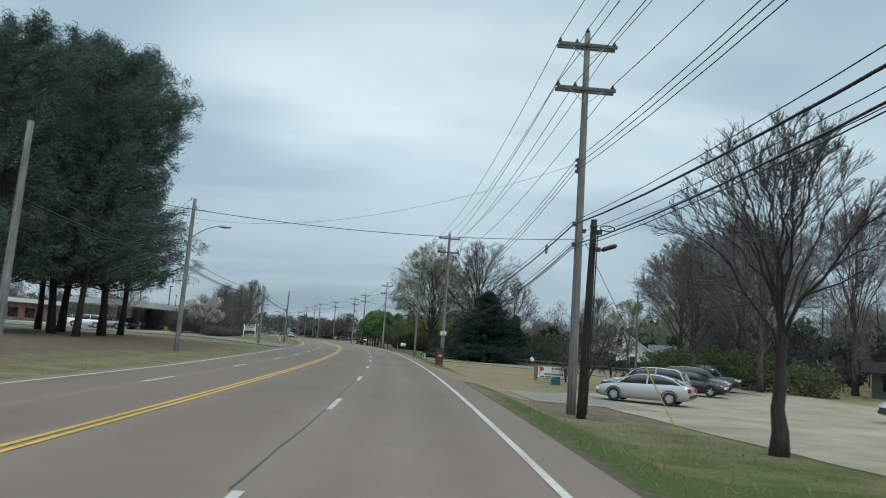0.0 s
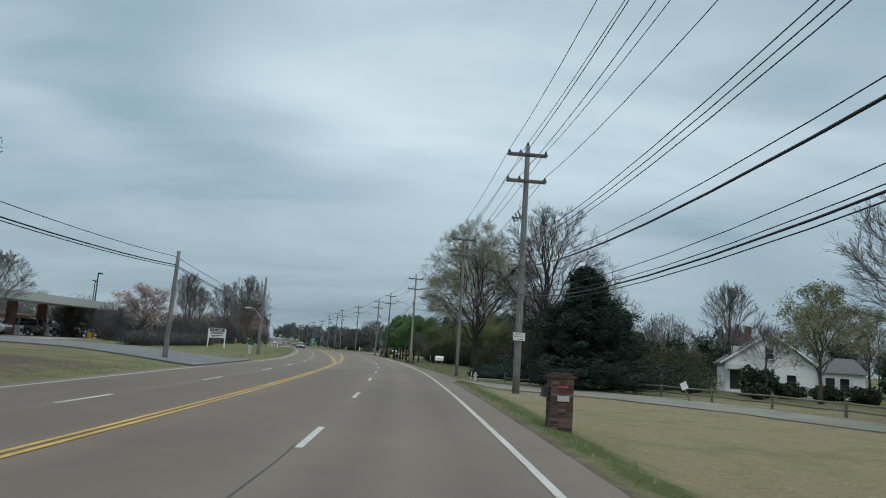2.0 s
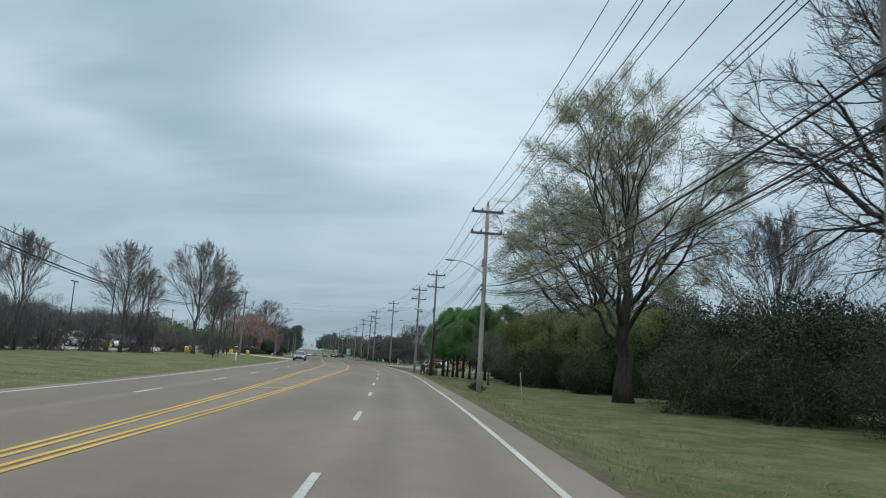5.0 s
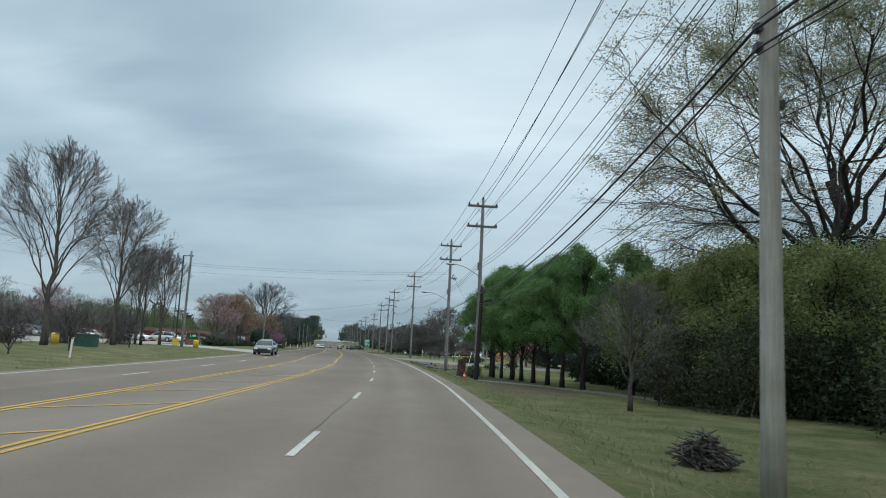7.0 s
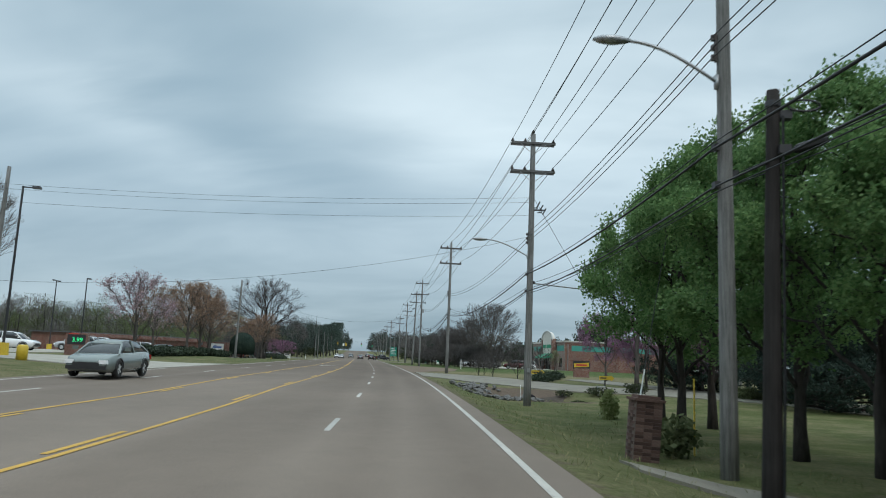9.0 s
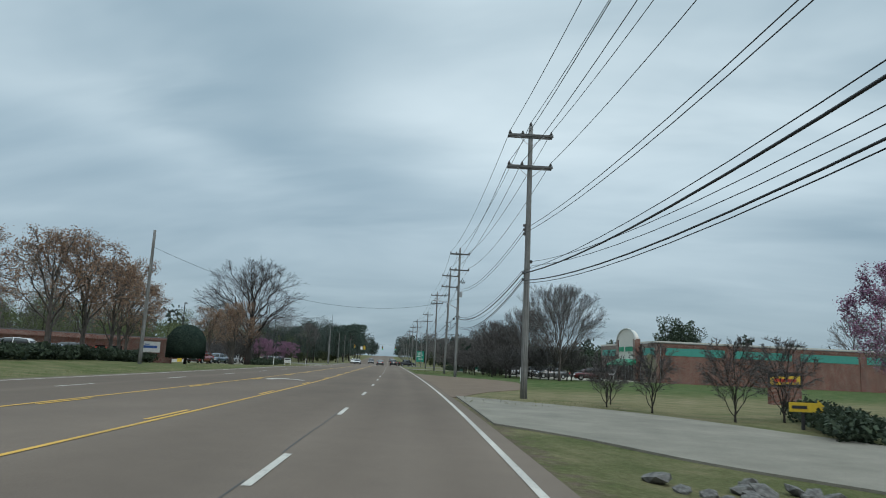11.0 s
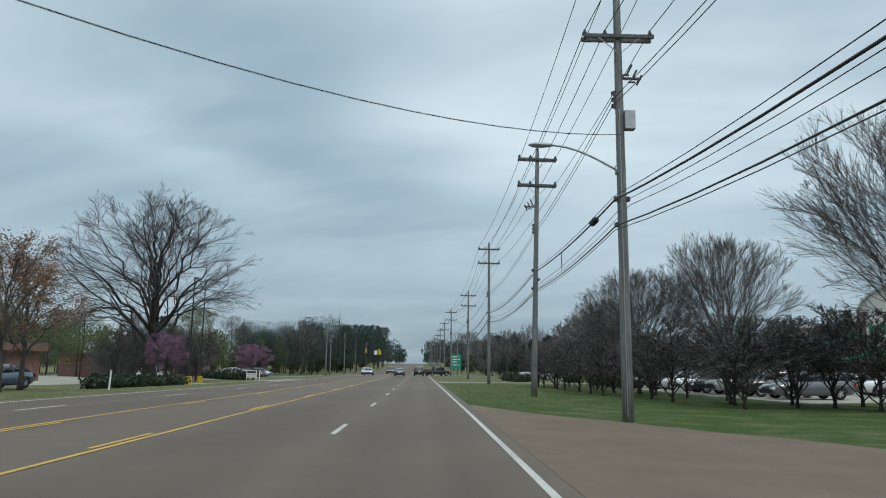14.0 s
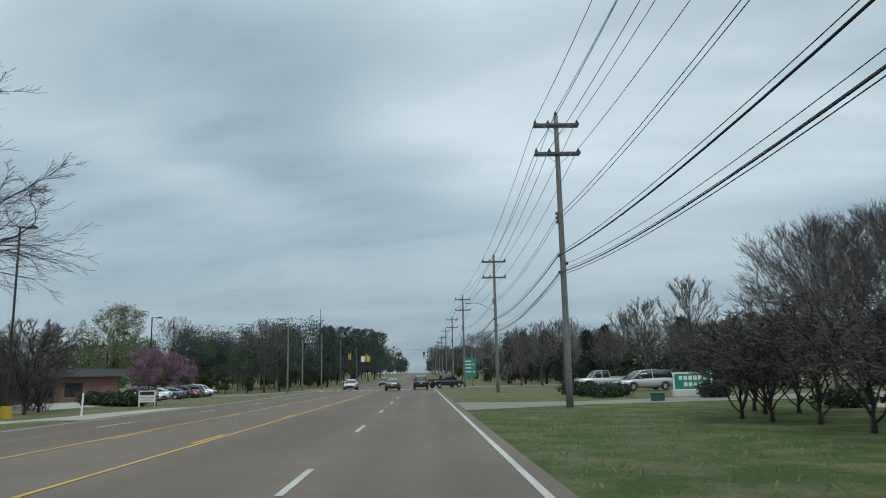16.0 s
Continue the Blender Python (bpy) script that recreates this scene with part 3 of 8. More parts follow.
marks = Shape()
strip(marks, EDGE_R, -60, 41, 0.13)
strip(marks, EDGE_R, 41, 438, 0.13)
strip(marks, EDGE_R, 462, 900, 0.13, step=10)
strip(marks, EDGE_L, -60, 80, 0.12)
strip(marks, EDGE_L, 95, 236, 0.12)
strip(marks, EDGE_L, 256, 436, 0.12)
tagged(part("edge_line", marks, M_WHITE_LINE), "worn white road edge lines", "road marking", kind="structure")
marks = Shape()
for sh_ in (-0.10, 0.10):
    strip(marks, YEL_R, -60, 106, 0.10, shift=sh_ - 0.12)
    strip(marks, YEL_R, 106, 186, 0.10, shift=sh_)
    strip(marks, YEL_L, 106, 184, 0.10, shift=sh_)
strip(marks, YEL_R, 186, 420, 0.11, shift=-0.08)
strip(marks, YEL_L, 184, 395, 0.11, shift=0.08)
for s in np.arange(188.0, 418.0, 12.2):
    strip(marks, YEL_R, s, s + 3.05, 0.11, shift=-0.28)
    strip(marks, YEL_L, s + 2, min(s + 5.05, 394), 0.11, shift=0.28)
# slanted hatching where the turn lane opens
for s in np.arange(135.6, 183.0, 5.7):
    a, b = YEL_R(s) - 0.15, YEL_L(s - 2.5) + 0.15
    back = 1.45 * (a - b)
    k = len(marks.v)
    for ds, o in ((0.0, a), (0.2, a), (0.2 - back, b), (-back, b)):
        marks.v.append(spot(s + ds, o, 0.009))
    marks.f.append((k + 3, k + 2, k + 1, k))
tagged(part("yellow_line", marks, M_YELLOW_LINE), "worn double yellow centre lines and hatching", "road marking", kind="structure")
marks = Shape()
DASH = knots((-7, -18.0), (-5, 6.2), (-4, 18.1), (-3, 30.0), (-2, 42.1), (0, 65.4), (1, 78.0), (2, 88.9), (3, 100.9), (4, 112.5), (7, 146.7), (8, 158.7), (10, 182.3), (11, 193.9), (12, 206.8), (13, 219.3), (14, 231.7), (18, 278.5), (20, 303.0), (23, 340.7), (24, 351.4), (30, 424.4), (31, 470.0), (60, 824.0))
for k in range(-7, 56):
    if k == 30:
        continue
    c = DASH(k)
    strip(marks, LANE_R, c - 1.52, c + 1.52, 0.125)
    strip(marks, LANE_L, c - 1.52 + 4.5, c + 1.52 + 4.5, 0.125)
tagged(part("lane_line", marks, M_WHITE_LINE), "broken white lane lines, chipped in places", "road marking", kind="structure")
marks = Shape()
for k in (-5, -4, -3, -2, 8, 14, 15):
    c = DASH(k)
    n0 = len(marks.v)
    pts = [c + 1.6 + (9.0 * i / 9) for i in range(10)]
    for i, s in enumerate(pts):
        w = 0.012 + 0.02 * abs(noise.noise((s * 0.6, 3.1, 0)))
        o = LANE_R(s) - 0.10 + 0.05 * noise.noise((s * 0.4, 0.7, 0))
        for e in (-w, w):
            marks.v.append(spot(s, o + e, 0.005))
    for i in range(9):
        marks.f.append((n0 + 2 * i, n0 + 2 * i + 1, n0 + 2 * i + 3, n0 + 2 * i + 2))
tagged(part("tar_seam", marks, M_SEAM), "dark cracked seam along the lane joint", "road seam", kind="structure")
# turn arrow in the centre lane
arrow = Shape()
for pts in ([(279.0, -6.15), (280.0, -7.0), (279.5, -6.95), (278.9, -6.7), (278.3, -6.5)], [(279.5, -6.95), (280.15, -7.5), (279.7, -8.1), (279.0, -7.75), (279.15, -7.25), (278.9, -6.7)], [(279.7, -8.1), (278.6, -8.35), (277.0, -8.3), (277.0, -7.9), (278.5, -7.85), (279.0, -7.75)]):
    k = len(arrow.v)
    arrow.v.extend(spot(s, o, 0.01) for s, o in pts)
    arrow.f.append(tuple(range(k, k + len(pts))))
tagged(part("turn_arrow", arrow, M_WHITE_LINE), "worn white left-turn arrow", "road marking", kind="structure")
# crosswalk and stop bar at the far junction
cw = Shape()
for o in np.arange(-14.0, 2.0, 1.1):
    k = len(cw.v)
    cw.v.extend(spot(s, q, 0.01) for s, q in ((441.0, o), (441.0, o + 0.55), (444.0, o + 0.55), (444.0, o)))
    cw.f.append((k, k + 1, k + 2, k + 3))
k = len(cw.v)
cw.v.extend(spot(s, q, 0.01) for s, q in ((438.5, -5.4), (438.5, 1.6), (439.1, 1.6), (439.1, -5.4)))
cw.f.append((k, k + 1, k + 2, k + 3))
tagged(part("crosswalk", cw, M_WHITE_LINE), "white ladder crosswalk at the junction", "road marking", kind="structure")

# paving beside the road
patch("auto_lot", M_GRAVEL, "pale worn concrete and gravel car lot", ([(14, 11.0), (24, 9.6), (42, 9.2)], [(14, 34), (40, 33), (58, 32)]), cols=12)
patch("lot_apron", M_DIRT, "packed brown dirt and gravel lot entrance", ([(32.5, 2.45), (49, 2.45)], [(35, 6.6), (44, 6.5)]), 0.006)
patch("lot_entry", M_WORN, "worn grey-tan entry strip into the car lot", ([(34.5, 6.4), (42, 6.4)], [(32, 11.5), (41.5, 11.5)]), 0.03)
patch("house_drive", M_WORN, "pale concrete house driveway", ([(89.0, 4.3), (86, 7.0), (82.5, 12.0), (76, 16.5), (64, 22), (52, 27)], [(99.5, 4.5), (96.2, 7.4), (93.5, 13.0), (90, 17.5), (76, 22.5), (60, 29)]), 0.055, 10, 1.0)
patch("house_drive", M_WORN, "short pale concrete slab in the lawn", ([(107.4, 7.0), (107.6, 9.0), (108.4, 11.5)], [(109.6, 7.0), (109.8, 9.0), (110.4, 11.2)]), 0.05, 4, 1.0)
patch("drive_apron", M_APRON, "brown worn asphalt apron at the driveway", ([(80, 2.6), (94, 2.6), (112, 2.6)], [(85.5, 3.7), (93, 5.2), (104, 4.7)]), 0.008, 6, 1.0)
patch("footpath", M_WORN, "narrow pale concrete footpath under the trees", ([(203.5, 4.4), (199.5, 7.0), (190, 12.0), (182, 14.5)], [(204.9, 4.4), (200.9, 8.0), (191, 13.2), (182, 15.9)]), 0.03, 2)
patch("side_lane", M_WORN, "pale lane behind the tree row", ([(260, 16), (236, 23.5), (219, 29), (195, 36)], [(264, 19), (238, 27), (221, 33), (195, 41)]), 0.03, 4)
patch("shop_drive", M_WORN, "worn pale concrete drive-in entrance", ([(253, 2.3), (249.8, 4.6), (246.5, 6.8), (243.0, 9.6), (241.0, 13), (238, 20), (230, 33)], [(269, 2.3), (263, 7.5), (256, 11.0), (250, 13.2), (246.5, 18), (242, 25), (235, 36)]), 0.035, 6, 1.2)
patch("store_apron", M_PINK, "brown gravelly asphalt pull-off", ([(268, 2.0), (276, 2.0), (284, 1.98), (304, 1.94), (317, 1.96), (329, 1.97)], [(268, 2.4), (276, 4.6), (284, 8.2), (304, 11.0), (312, 9.6), (319.4, 6.1), (323, 4.0), (329, 2.2)]), 0.006, 8)
# the ditch bed is laid darker than the soil around it
patch("ditch_bed", M_DITCH_BED, "dark surface along the ditch bed", ([(231.5, 6.4), (235, 6.6), (239.6, 7.0)], [(232.5, 7.6), (236, 9.8), (240.2, 11.4)]), 0.012, 6, 0.7, category="mud")
patch("store_lot", M_LOT, "pale store car park", ([(333, 19), (346, 18), (372, 18)], [(342, 37), (352, 38), (376, 45)]), 0.03, 8)
patch("store_drive", M_WORN, "pale concrete store driveway", ([(374.5, 2.02), (378, 9), (379, 18), (379, 40)], [(385.5, 2.02), (382.5, 9), (386, 18), (392, 40)]), 0.03, 5)
patch("cross_street", M_DRIVE_ASPHALT, "grey asphalt cross street", ([(446, 2.05), (447, 20), (449, 120)], [(464, 2.05), (461, 20), (460, 120)]), 0.02, 5)
patch("cross_street", M_DRIVE_ASPHALT, "grey asphalt cross street", ([(446, -14.8), (446, -40), (447, -120)], [(464, -14.8), (460, -40), (460, -120)]), 0.02, 5)
patch("station_drive", M_DRIVE_ASPHALT, "grey asphalt filling station driveway", ([(80, -10.6), (84, -14), (88, -20), (92, -30), (96, -60)], [(97, -10.6), (97.5, -14), (101, -20), (108, -30), (130, -60)]), 0.075, 5)
patch("station_lot", M_LOT, "pale concrete filling station forecourt", ([(96, -31), (126, -31), (152, -31)], [(100, -80), (130, -84), (170, -88)]), 0.03, 8, 4.0)
patch("plaza_lot", M_LOT, "pale concrete shopping plaza car park", ([(150, -31), (200, -29.5), (232, -30), (320, -34)], [(160, -95), (200, -100), (240, -100), (330, -100)]), 0.03, 10, 5.0)
patch("plaza_drive", M_CONCRETE, "pale concrete plaza driveway", ([(230, -14.6), (233, -18), (234, -24), (234, -34)], [(257, -14.6), (250, -18), (247, -24), (247, -34)]), 0.035, 5)
patch("plaza_drive", M_CONCRETE, "pale concrete plaza driveway", ([(372, -14.4), (374, -18), (374, -40)], [(388, -14.4), (384, -18), (384, -40)]), 0.03, 4)
patch("shop_lot", M_LOT, "pale car park before the brick shops", ([(325, -30), (372, -33), (440, -30)], [(330, -62), (376, -66), (440, -66)]), 0.03, 6, 4.0)

# ---- utility poles and wires ----
def insulator(sh, x, y, z):
    sh.tube([(x, y, z), (x, y, z + 0.05)], 0.02, 5)
    for k, r in ((0.05, 0.075), (0.1, 0.095), (0.15, 0.07), (0.2, 0.05)):
        sh.tube([(x, y, z + k - 0.02), (x, y, z + k + 0.025)], [r, r * 0.8], 8)


def crossarm(pole, z, inner):
    """A double timber arm with braces and pin insulators."""
    arm = Shape()
    for dy in (-0.17, 0.17):
        arm.box((0, dy, z), (2.36, 0.1, 0.12))
    a = part("crossarm", arm, M_ARM, pole)
    br = Shape()
    for sx in (-1, 1):
        br.tube([(sx * 0.72, -0.2, z - 0.03), (sx * 0.1, -0.17, z - 0.55)], 0.018, 4)
    part("brace", br, M_METAL, a, "galvanised steel brace")
    for x in (-1.1, inner, 1.1):
        ins = Shape()
        insulator(ins, x, 0.0, z + 0.06)
        part("insulator", ins, M_PORCELAIN, a, "dark glazed pin insulator", True)
    return a


def street_arm(pole, z, reach=2.6, side=-1, lens_drop=0.0):
    """Curved luminaire arm with a cobra-head lamp."""
    sh = Shape()
    pts = [(side * (0.15 + reach * t), 0, z + 0.8 * math.sin(t * 1.5)) for t in np.linspace(0, 1, 9)]
    sh.tube(pts, [0.035] * 9, 6)
    sh.box((side * 0.15, 0, z), (0.08, 0.12, 0.3))
    arm = part("lamp_arm", sh, M_METAL, pole, "curved galvanised lamp arm", True)
    e = pts[-1]
    head = Shape()
    d = side
    rings = []
    for t, w, h in ((0.0, 0.05, 0.04), (0.12, 0.1, 0.07), (0.35, 0.16, 0.1), (0.62, 0.14, 0.08), (0.78, 0.05, 0.03)):
        rings.append([(e[0] + d * t, w * math.cos(k * math.pi / 4), e[2] + h * math.sin(k * math.pi / 4)) for k in range(8)])
    head.rings(rings)
    hd = part("lamp_head", head, M_METAL, arm, "grey cobra-head street lamp", True)
    return arm


def utility_pole(x, y, zb, z1, z2, r=0.19, rz=0.0, lean=(0.0, 0.0), dark=False, wood=None, label="tall weathered wooden utility pole with double crossarms"):
    """Tapered round pole, standing from zb; arms at z1 and z2 (0: none)."""
    top = z1 + 0.55 if z1 else z2
    p = thing("utility_pole", label, "utility pole", "utility poles")
    sh = Shape()
    n = 9
    pts, rad = [], []
    for i in range(n):
        t = i / (n - 1)
        pts.append((lean[0] * t, lean[1] * t, -0.35 + (top - zb + 0.35) * t))
        rad.append(r * (1 - 0.36 * t))
    sh.tube(pts, rad, 12)
    part("shaft", sh, M_POLE_DARK if dark else wood or M_POLE, p, "", True)
    if z1:
        crossarm(p, z1 - zb, -0.42)
        crossarm(p, z2 - zb, -0.42)
        ins = Shape()
        insulator(ins, 0, 0, top - zb)
        part("insulator", ins, M_PORCELAIN, p, "dark glazed pole-top insulator", True)
    return put(p, x, y, zb, rz)


# plan place, foot, upper arm, lower arm
LINE = [(8.2, -26.0, -0.6, 13.4, 11.7), (7.45, 35.2, -0.65, 13.75, 11.95), (4.6, 90.6, -0.45, 13.5, 11.9), (1.6, 121.6, -0.65, 12.95, 11.3),
        (-5.2, 165.9, -0.55, 12.95, 11.3), (-12.75, 211.3, -0.5, 13.15, 11.5), (-17.5, 234.4, -0.75, 13.15, 11.6), (-27.7, 275.9, -0.05, 13.65, 11.95),
        (-39.55, 324.2, 0.05, 14.5, 12.57), (-44.25, 344.4, -0.05, 14.2, 12.58), (-53.1, 378.8, 0.0, 14.45, 12.9), (-62.3, 414.0, 0.0, 12.9, 11.3)]
s_ = 452.0
while s_ < 900:
    x_, y_ = at(s_, 6.4)
    LINE.append((x_, y_, ground(s_, 6.4), ground(s_, 6.4) + 13.2, ground(s_, 6.4) + 11.6))
    s_ += 41.0
POLES = []
for i, (x, y, zb, z1, z2) in enumerate(LINE):
    s, o = station(x, y)
    p = utility_pole(x, y, zb, z1, z2, rz=heading(s), r={2: 0.22, 4: 0.2, 6: 0.2}.get(i, 0.18), wood=M_POLE_PALE if i == 4 else None)
    POLES.append(p)
# one pole leans a little away from the road
POLES[9].matrix_basis = pose(*at(340.2, 6.5), -0.05, 0, 0, heading(340.2)) @ Matrix.Rotation(radians(1.3), 4, "Y")


def strand(name, pts, sag, r, mat, label, category="cable", n=14, sides=5, group="overhead lines"):
    """A wire hung through its supports, sagging in every span."""
    sh = Shape()
    path = []
    for (a, b) in zip(pts, pts[1:]):
        d = math.dist(a, b)
        k = sag * (d / 45.0) ** 2
        for i in range(n):
            t = i / n
            path.append((a[0] + (b[0] - a[0]) * t, a[1] + (b[1] - a[1]) * t, a[2] + (b[2] - a[2]) * t - 4 * k * t * (1 - t)))
    path.append(pts[-1])
    sh.tube(path, r, sides)
    return tagged(part(name, sh, mat, smooth=True), label, category, group)


def side(i, dx, z):
    """A point dx to the road's right of pole i at height z."""
    x, y, zb, z1, z2 = LINE[i]
    a = radians(heading(station(x, y)[0]))
    return (x + dx * math.cos(a), y + dx * math.sin(a), z)


N_LINE = len(LINE)
for nm, dx, dz in (("upper", -1.1, 0.28), ("top", 0.0, 0.75), ("upper", 1.1, 0.28)):
    strand("power_line", [side(i, dx, LINE[i][3] + dz) for i in range(N_LINE)], 0.75, 0.015, M_WIRE, "thin bare conductor on the upper crossarms", "power line")
for dx in (-1.1, -0.42, 1.1):
    strand("power_line", [side(i, dx, LINE[i][4] + 0.28) for i in range(N_LINE)], 0.8, 0.015, M_WIRE, "thin bare conductor on the lower crossarms", "power line")
# heights of the neutral and of the upper, middle and lower cables at each pole
HANG = [(11.0, 8.8, 9.5, 9.5), (8.85, 6.5, 6.25, 5.7), (7.9, 6.76, 5.6, 5.2), (8.45, 6.15, 5.7, 5.3), (9.0, 7.3, 5.95, 6.95), (8.3, 6.1, 5.55, 5.3), (8.0, 6.08, 5.65, 5.2), (8.6, 6.3, 6.9, 5.95), (10.4, 7.0, 7.0, 6.15), (9.9, 7.35, 6.8, 6.25), (9.5, 7.5, 7.1, 6.65)]
HANG += [(p[2] + 8.9, p[2] + 7.1, p[2] + 6.5, p[2] + 6.0) for p in LINE[11:]]
for dz, last in ((0.0, N_LINE), (-0.22, N_LINE), (0.24, 7)):
    strand("power_line", [side(i, -0.24, HANG[i][0] + dz) for i in range(last)], 0.9, 0.013, M_WIRE, "thin neutral wire below the crossarms", "power line")
for k, dx, dz, sag, r, lab in ((1, -0.24, 0.0, 0.95, 0.031, "thick black lashed telephone cable"), (1, -0.26, 0.12, 0.85, 0.012, "thin black messenger strand"), (2, 0.24, 0.05, 1.0, 0.011, "thin black service cable"),
                               (2, 0.26, -0.16, 1.05, 0.011, "thin black service cable"), (3, -0.22, 0.0, 1.05, 0.024, "black lower telephone cable"), (3, -0.25, -0.14, 1.05, 0.013, "black lashed cable television line")):
    strand("telephone_cable", [side(i, dx, HANG[i][k] + dz) for i in range(N_LINE)], sag, r, M_CABLE, lab, "telephone cable")
for i in range(N_LINE):
    zb = LINE[i][2]
    rack = Shape()
    for k in (-0.22, 0.0, 0.22):
        rack.tube([(-0.22, 0, HANG[i][0] - zb + k - 0.06), (-0.22, 0, HANG[i][0] - zb + k + 0.06)], 0.05, 8)
    rack.box((-0.165, 0, HANG[i][0] - zb), (0.05, 0.06, 0.62))
    part("spool_rack", rack, M_PORCELAIN, POLES[i], "secondary spool rack")
    for k, cx in ((1, -0.19), (2, 0.19), (3, -0.19)):
        part("cable_clamp", Shape().box((cx, 0, HANG[i][k] - zb + 0.03), (0.12, 0.18, 0.14)), M_DARKMETAL, POLES[i])


def along(i, k, f, dx, dz, sag):
    """A point on a cable between pole i and the next one."""
    a, b = side(i, dx, HANG[i][k] + dz), side(i + 1, dx, HANG[i + 1][k] + dz)
    q = sag * (math.dist(a, b) / 45.0) ** 2
    return tuple(a[j] + (b[j] - a[j]) * f - (4 * q * f * (1 - f) if j == 2 else 0) for j in range(3))


def splice(i, f, length=0.75):
    """Fat black splice case on the upper cable."""
    a, b = Vector(along(i, 1, f, -0.24, 0, 0.95)), Vector(along(i, 1, f + 0.02, -0.24, 0, 0.95))
    d = (b - a).normalized()
    sh = Shape().tube([a - d * length * 0.5, a - d * length * 0.4, a + d * length * 0.4, a + d * length * 0.5], [0.06, 0.13, 0.13, 0.06], 10)
    tagged(part("splice_case", sh, M_CABLE), "fat black splice case on the telephone cable", "splice case")


def slack_loop(i, f, r=0.2):
    """Cable slack wound on a ring that hangs from the strand."""
    c = Vector(along(i, 1, f, -0.24, 0, 0.95))
    h = radians(heading(station(c.x, c.y)[0]))
    fw = Vector((-math.sin(h), math.cos(h), 0))
    t = thing("slack_loop", "round cable storage loop hung on the strand", "cable loop")
    up = Vector((0, 0, 1))
    for rr in (r, r * 0.88):
        ring = [c - up * 0.02 + fw * math.cos(a) * rr + up * math.sin(a) * rr for a in np.linspace(0, 6.2832, 19)]
        part("coil", Shape().tube(ring, 0.02, 5), M_CABLE, t)
    for a in (0.4, 1.97, 3.5):
        part("spoke", Shape().tube([c + fw * math.cos(a) * r + up * math.sin(a) * r, c - fw * math.cos(a) * r - up * math.sin(a) * r], 0.01, 4), M_DARKMETAL, t)


splice(2, 0.05, 0.9)
slack_loop(2, 0.14, 0.24)
slack_loop(1, 0.08, 0.2)
splice(8, 0.16, 0.7)
hoop = [tuple(Vector(along(8, 1, 0.52, -0.24, 0, 0.95)) + Vector((0, 0.2 * math.sin(a), -0.42 + 0.42 * math.cos(a)))) for a in np.linspace(0, 6.28, 13)]
tagged(part("slack_loop", Shape().tube(hoop, 0.012, 4), M_CABLE), "small hanging loop of slack cable", "cable loop")

# lamps, switches and boxes on single poles
for i, z, reach in ((4, 8.3, 2.1), (5, 7.55, 1.85), (6, 7.05, 2.15), (8, 8.0, 2.1), (11, 8.0, 2.1)):
    street_arm(POLES[i], z - LINE[i][2], reach)


def cutouts(pole, zb, z, sx):
    sh = Shape()
    for k in range(3):
        sh.tube([(sx * (0.25 + 0.16 * k), -0.1, z - 0.18 * k), (sx * (0.42 + 0.16 * k), -0.12, z + 0.34 - 0.18 * k)], 0.035, 6)
        sh.box((sx * (0.22 + 0.1 * k), -0.05, z - 0.12 * k), (0.24, 0.05, 0.05))
    sh.box((sx * 0.35, 0, z - 0.1), (0.8, 0.06, 0.08))
    part("fuse_cutout", sh, M_DARKMETAL, pole, "dark fuse cutouts and switchgear")


cutouts(POLES[2], LINE[2][2], 10.2, -1)
cutouts(POLES[6], LINE[6][2], 10.4, 1)
cutouts(POLES[8], LINE[8][2], 11.2, 1)
cutouts(POLES[9], LINE[9][2], 11.4, -1)
box_ = Shape().box((0.28, -0.12, 9.6), (0.34, 0.3, 0.62))
part("transformer_box", box_, M_METAL, POLES[8], "small grey transformer box")
arm_ = Shape().tube([(0.15, 0, 6.4), (3.0, 0, 6.2)], 0.04, 6)
part("stay_arm", arm_, M_METAL, POLES[6], "long steel side arm")
band_ = Shape().box((0, -0.2, 1.9), (0.16, 0.06, 0.2))
part("tag_plate", band_, M_METAL, POLES[6], "small metal tag plate")
conduit = Shape().tube([(-0.06, -0.2, 0.1), (-0.05, -0.17, 5.0), (-0.04, -0.14, 10.0)], 0.014, 5)
part("ground_wire", conduit, M_METAL, POLES[8], "thin grounding wire")

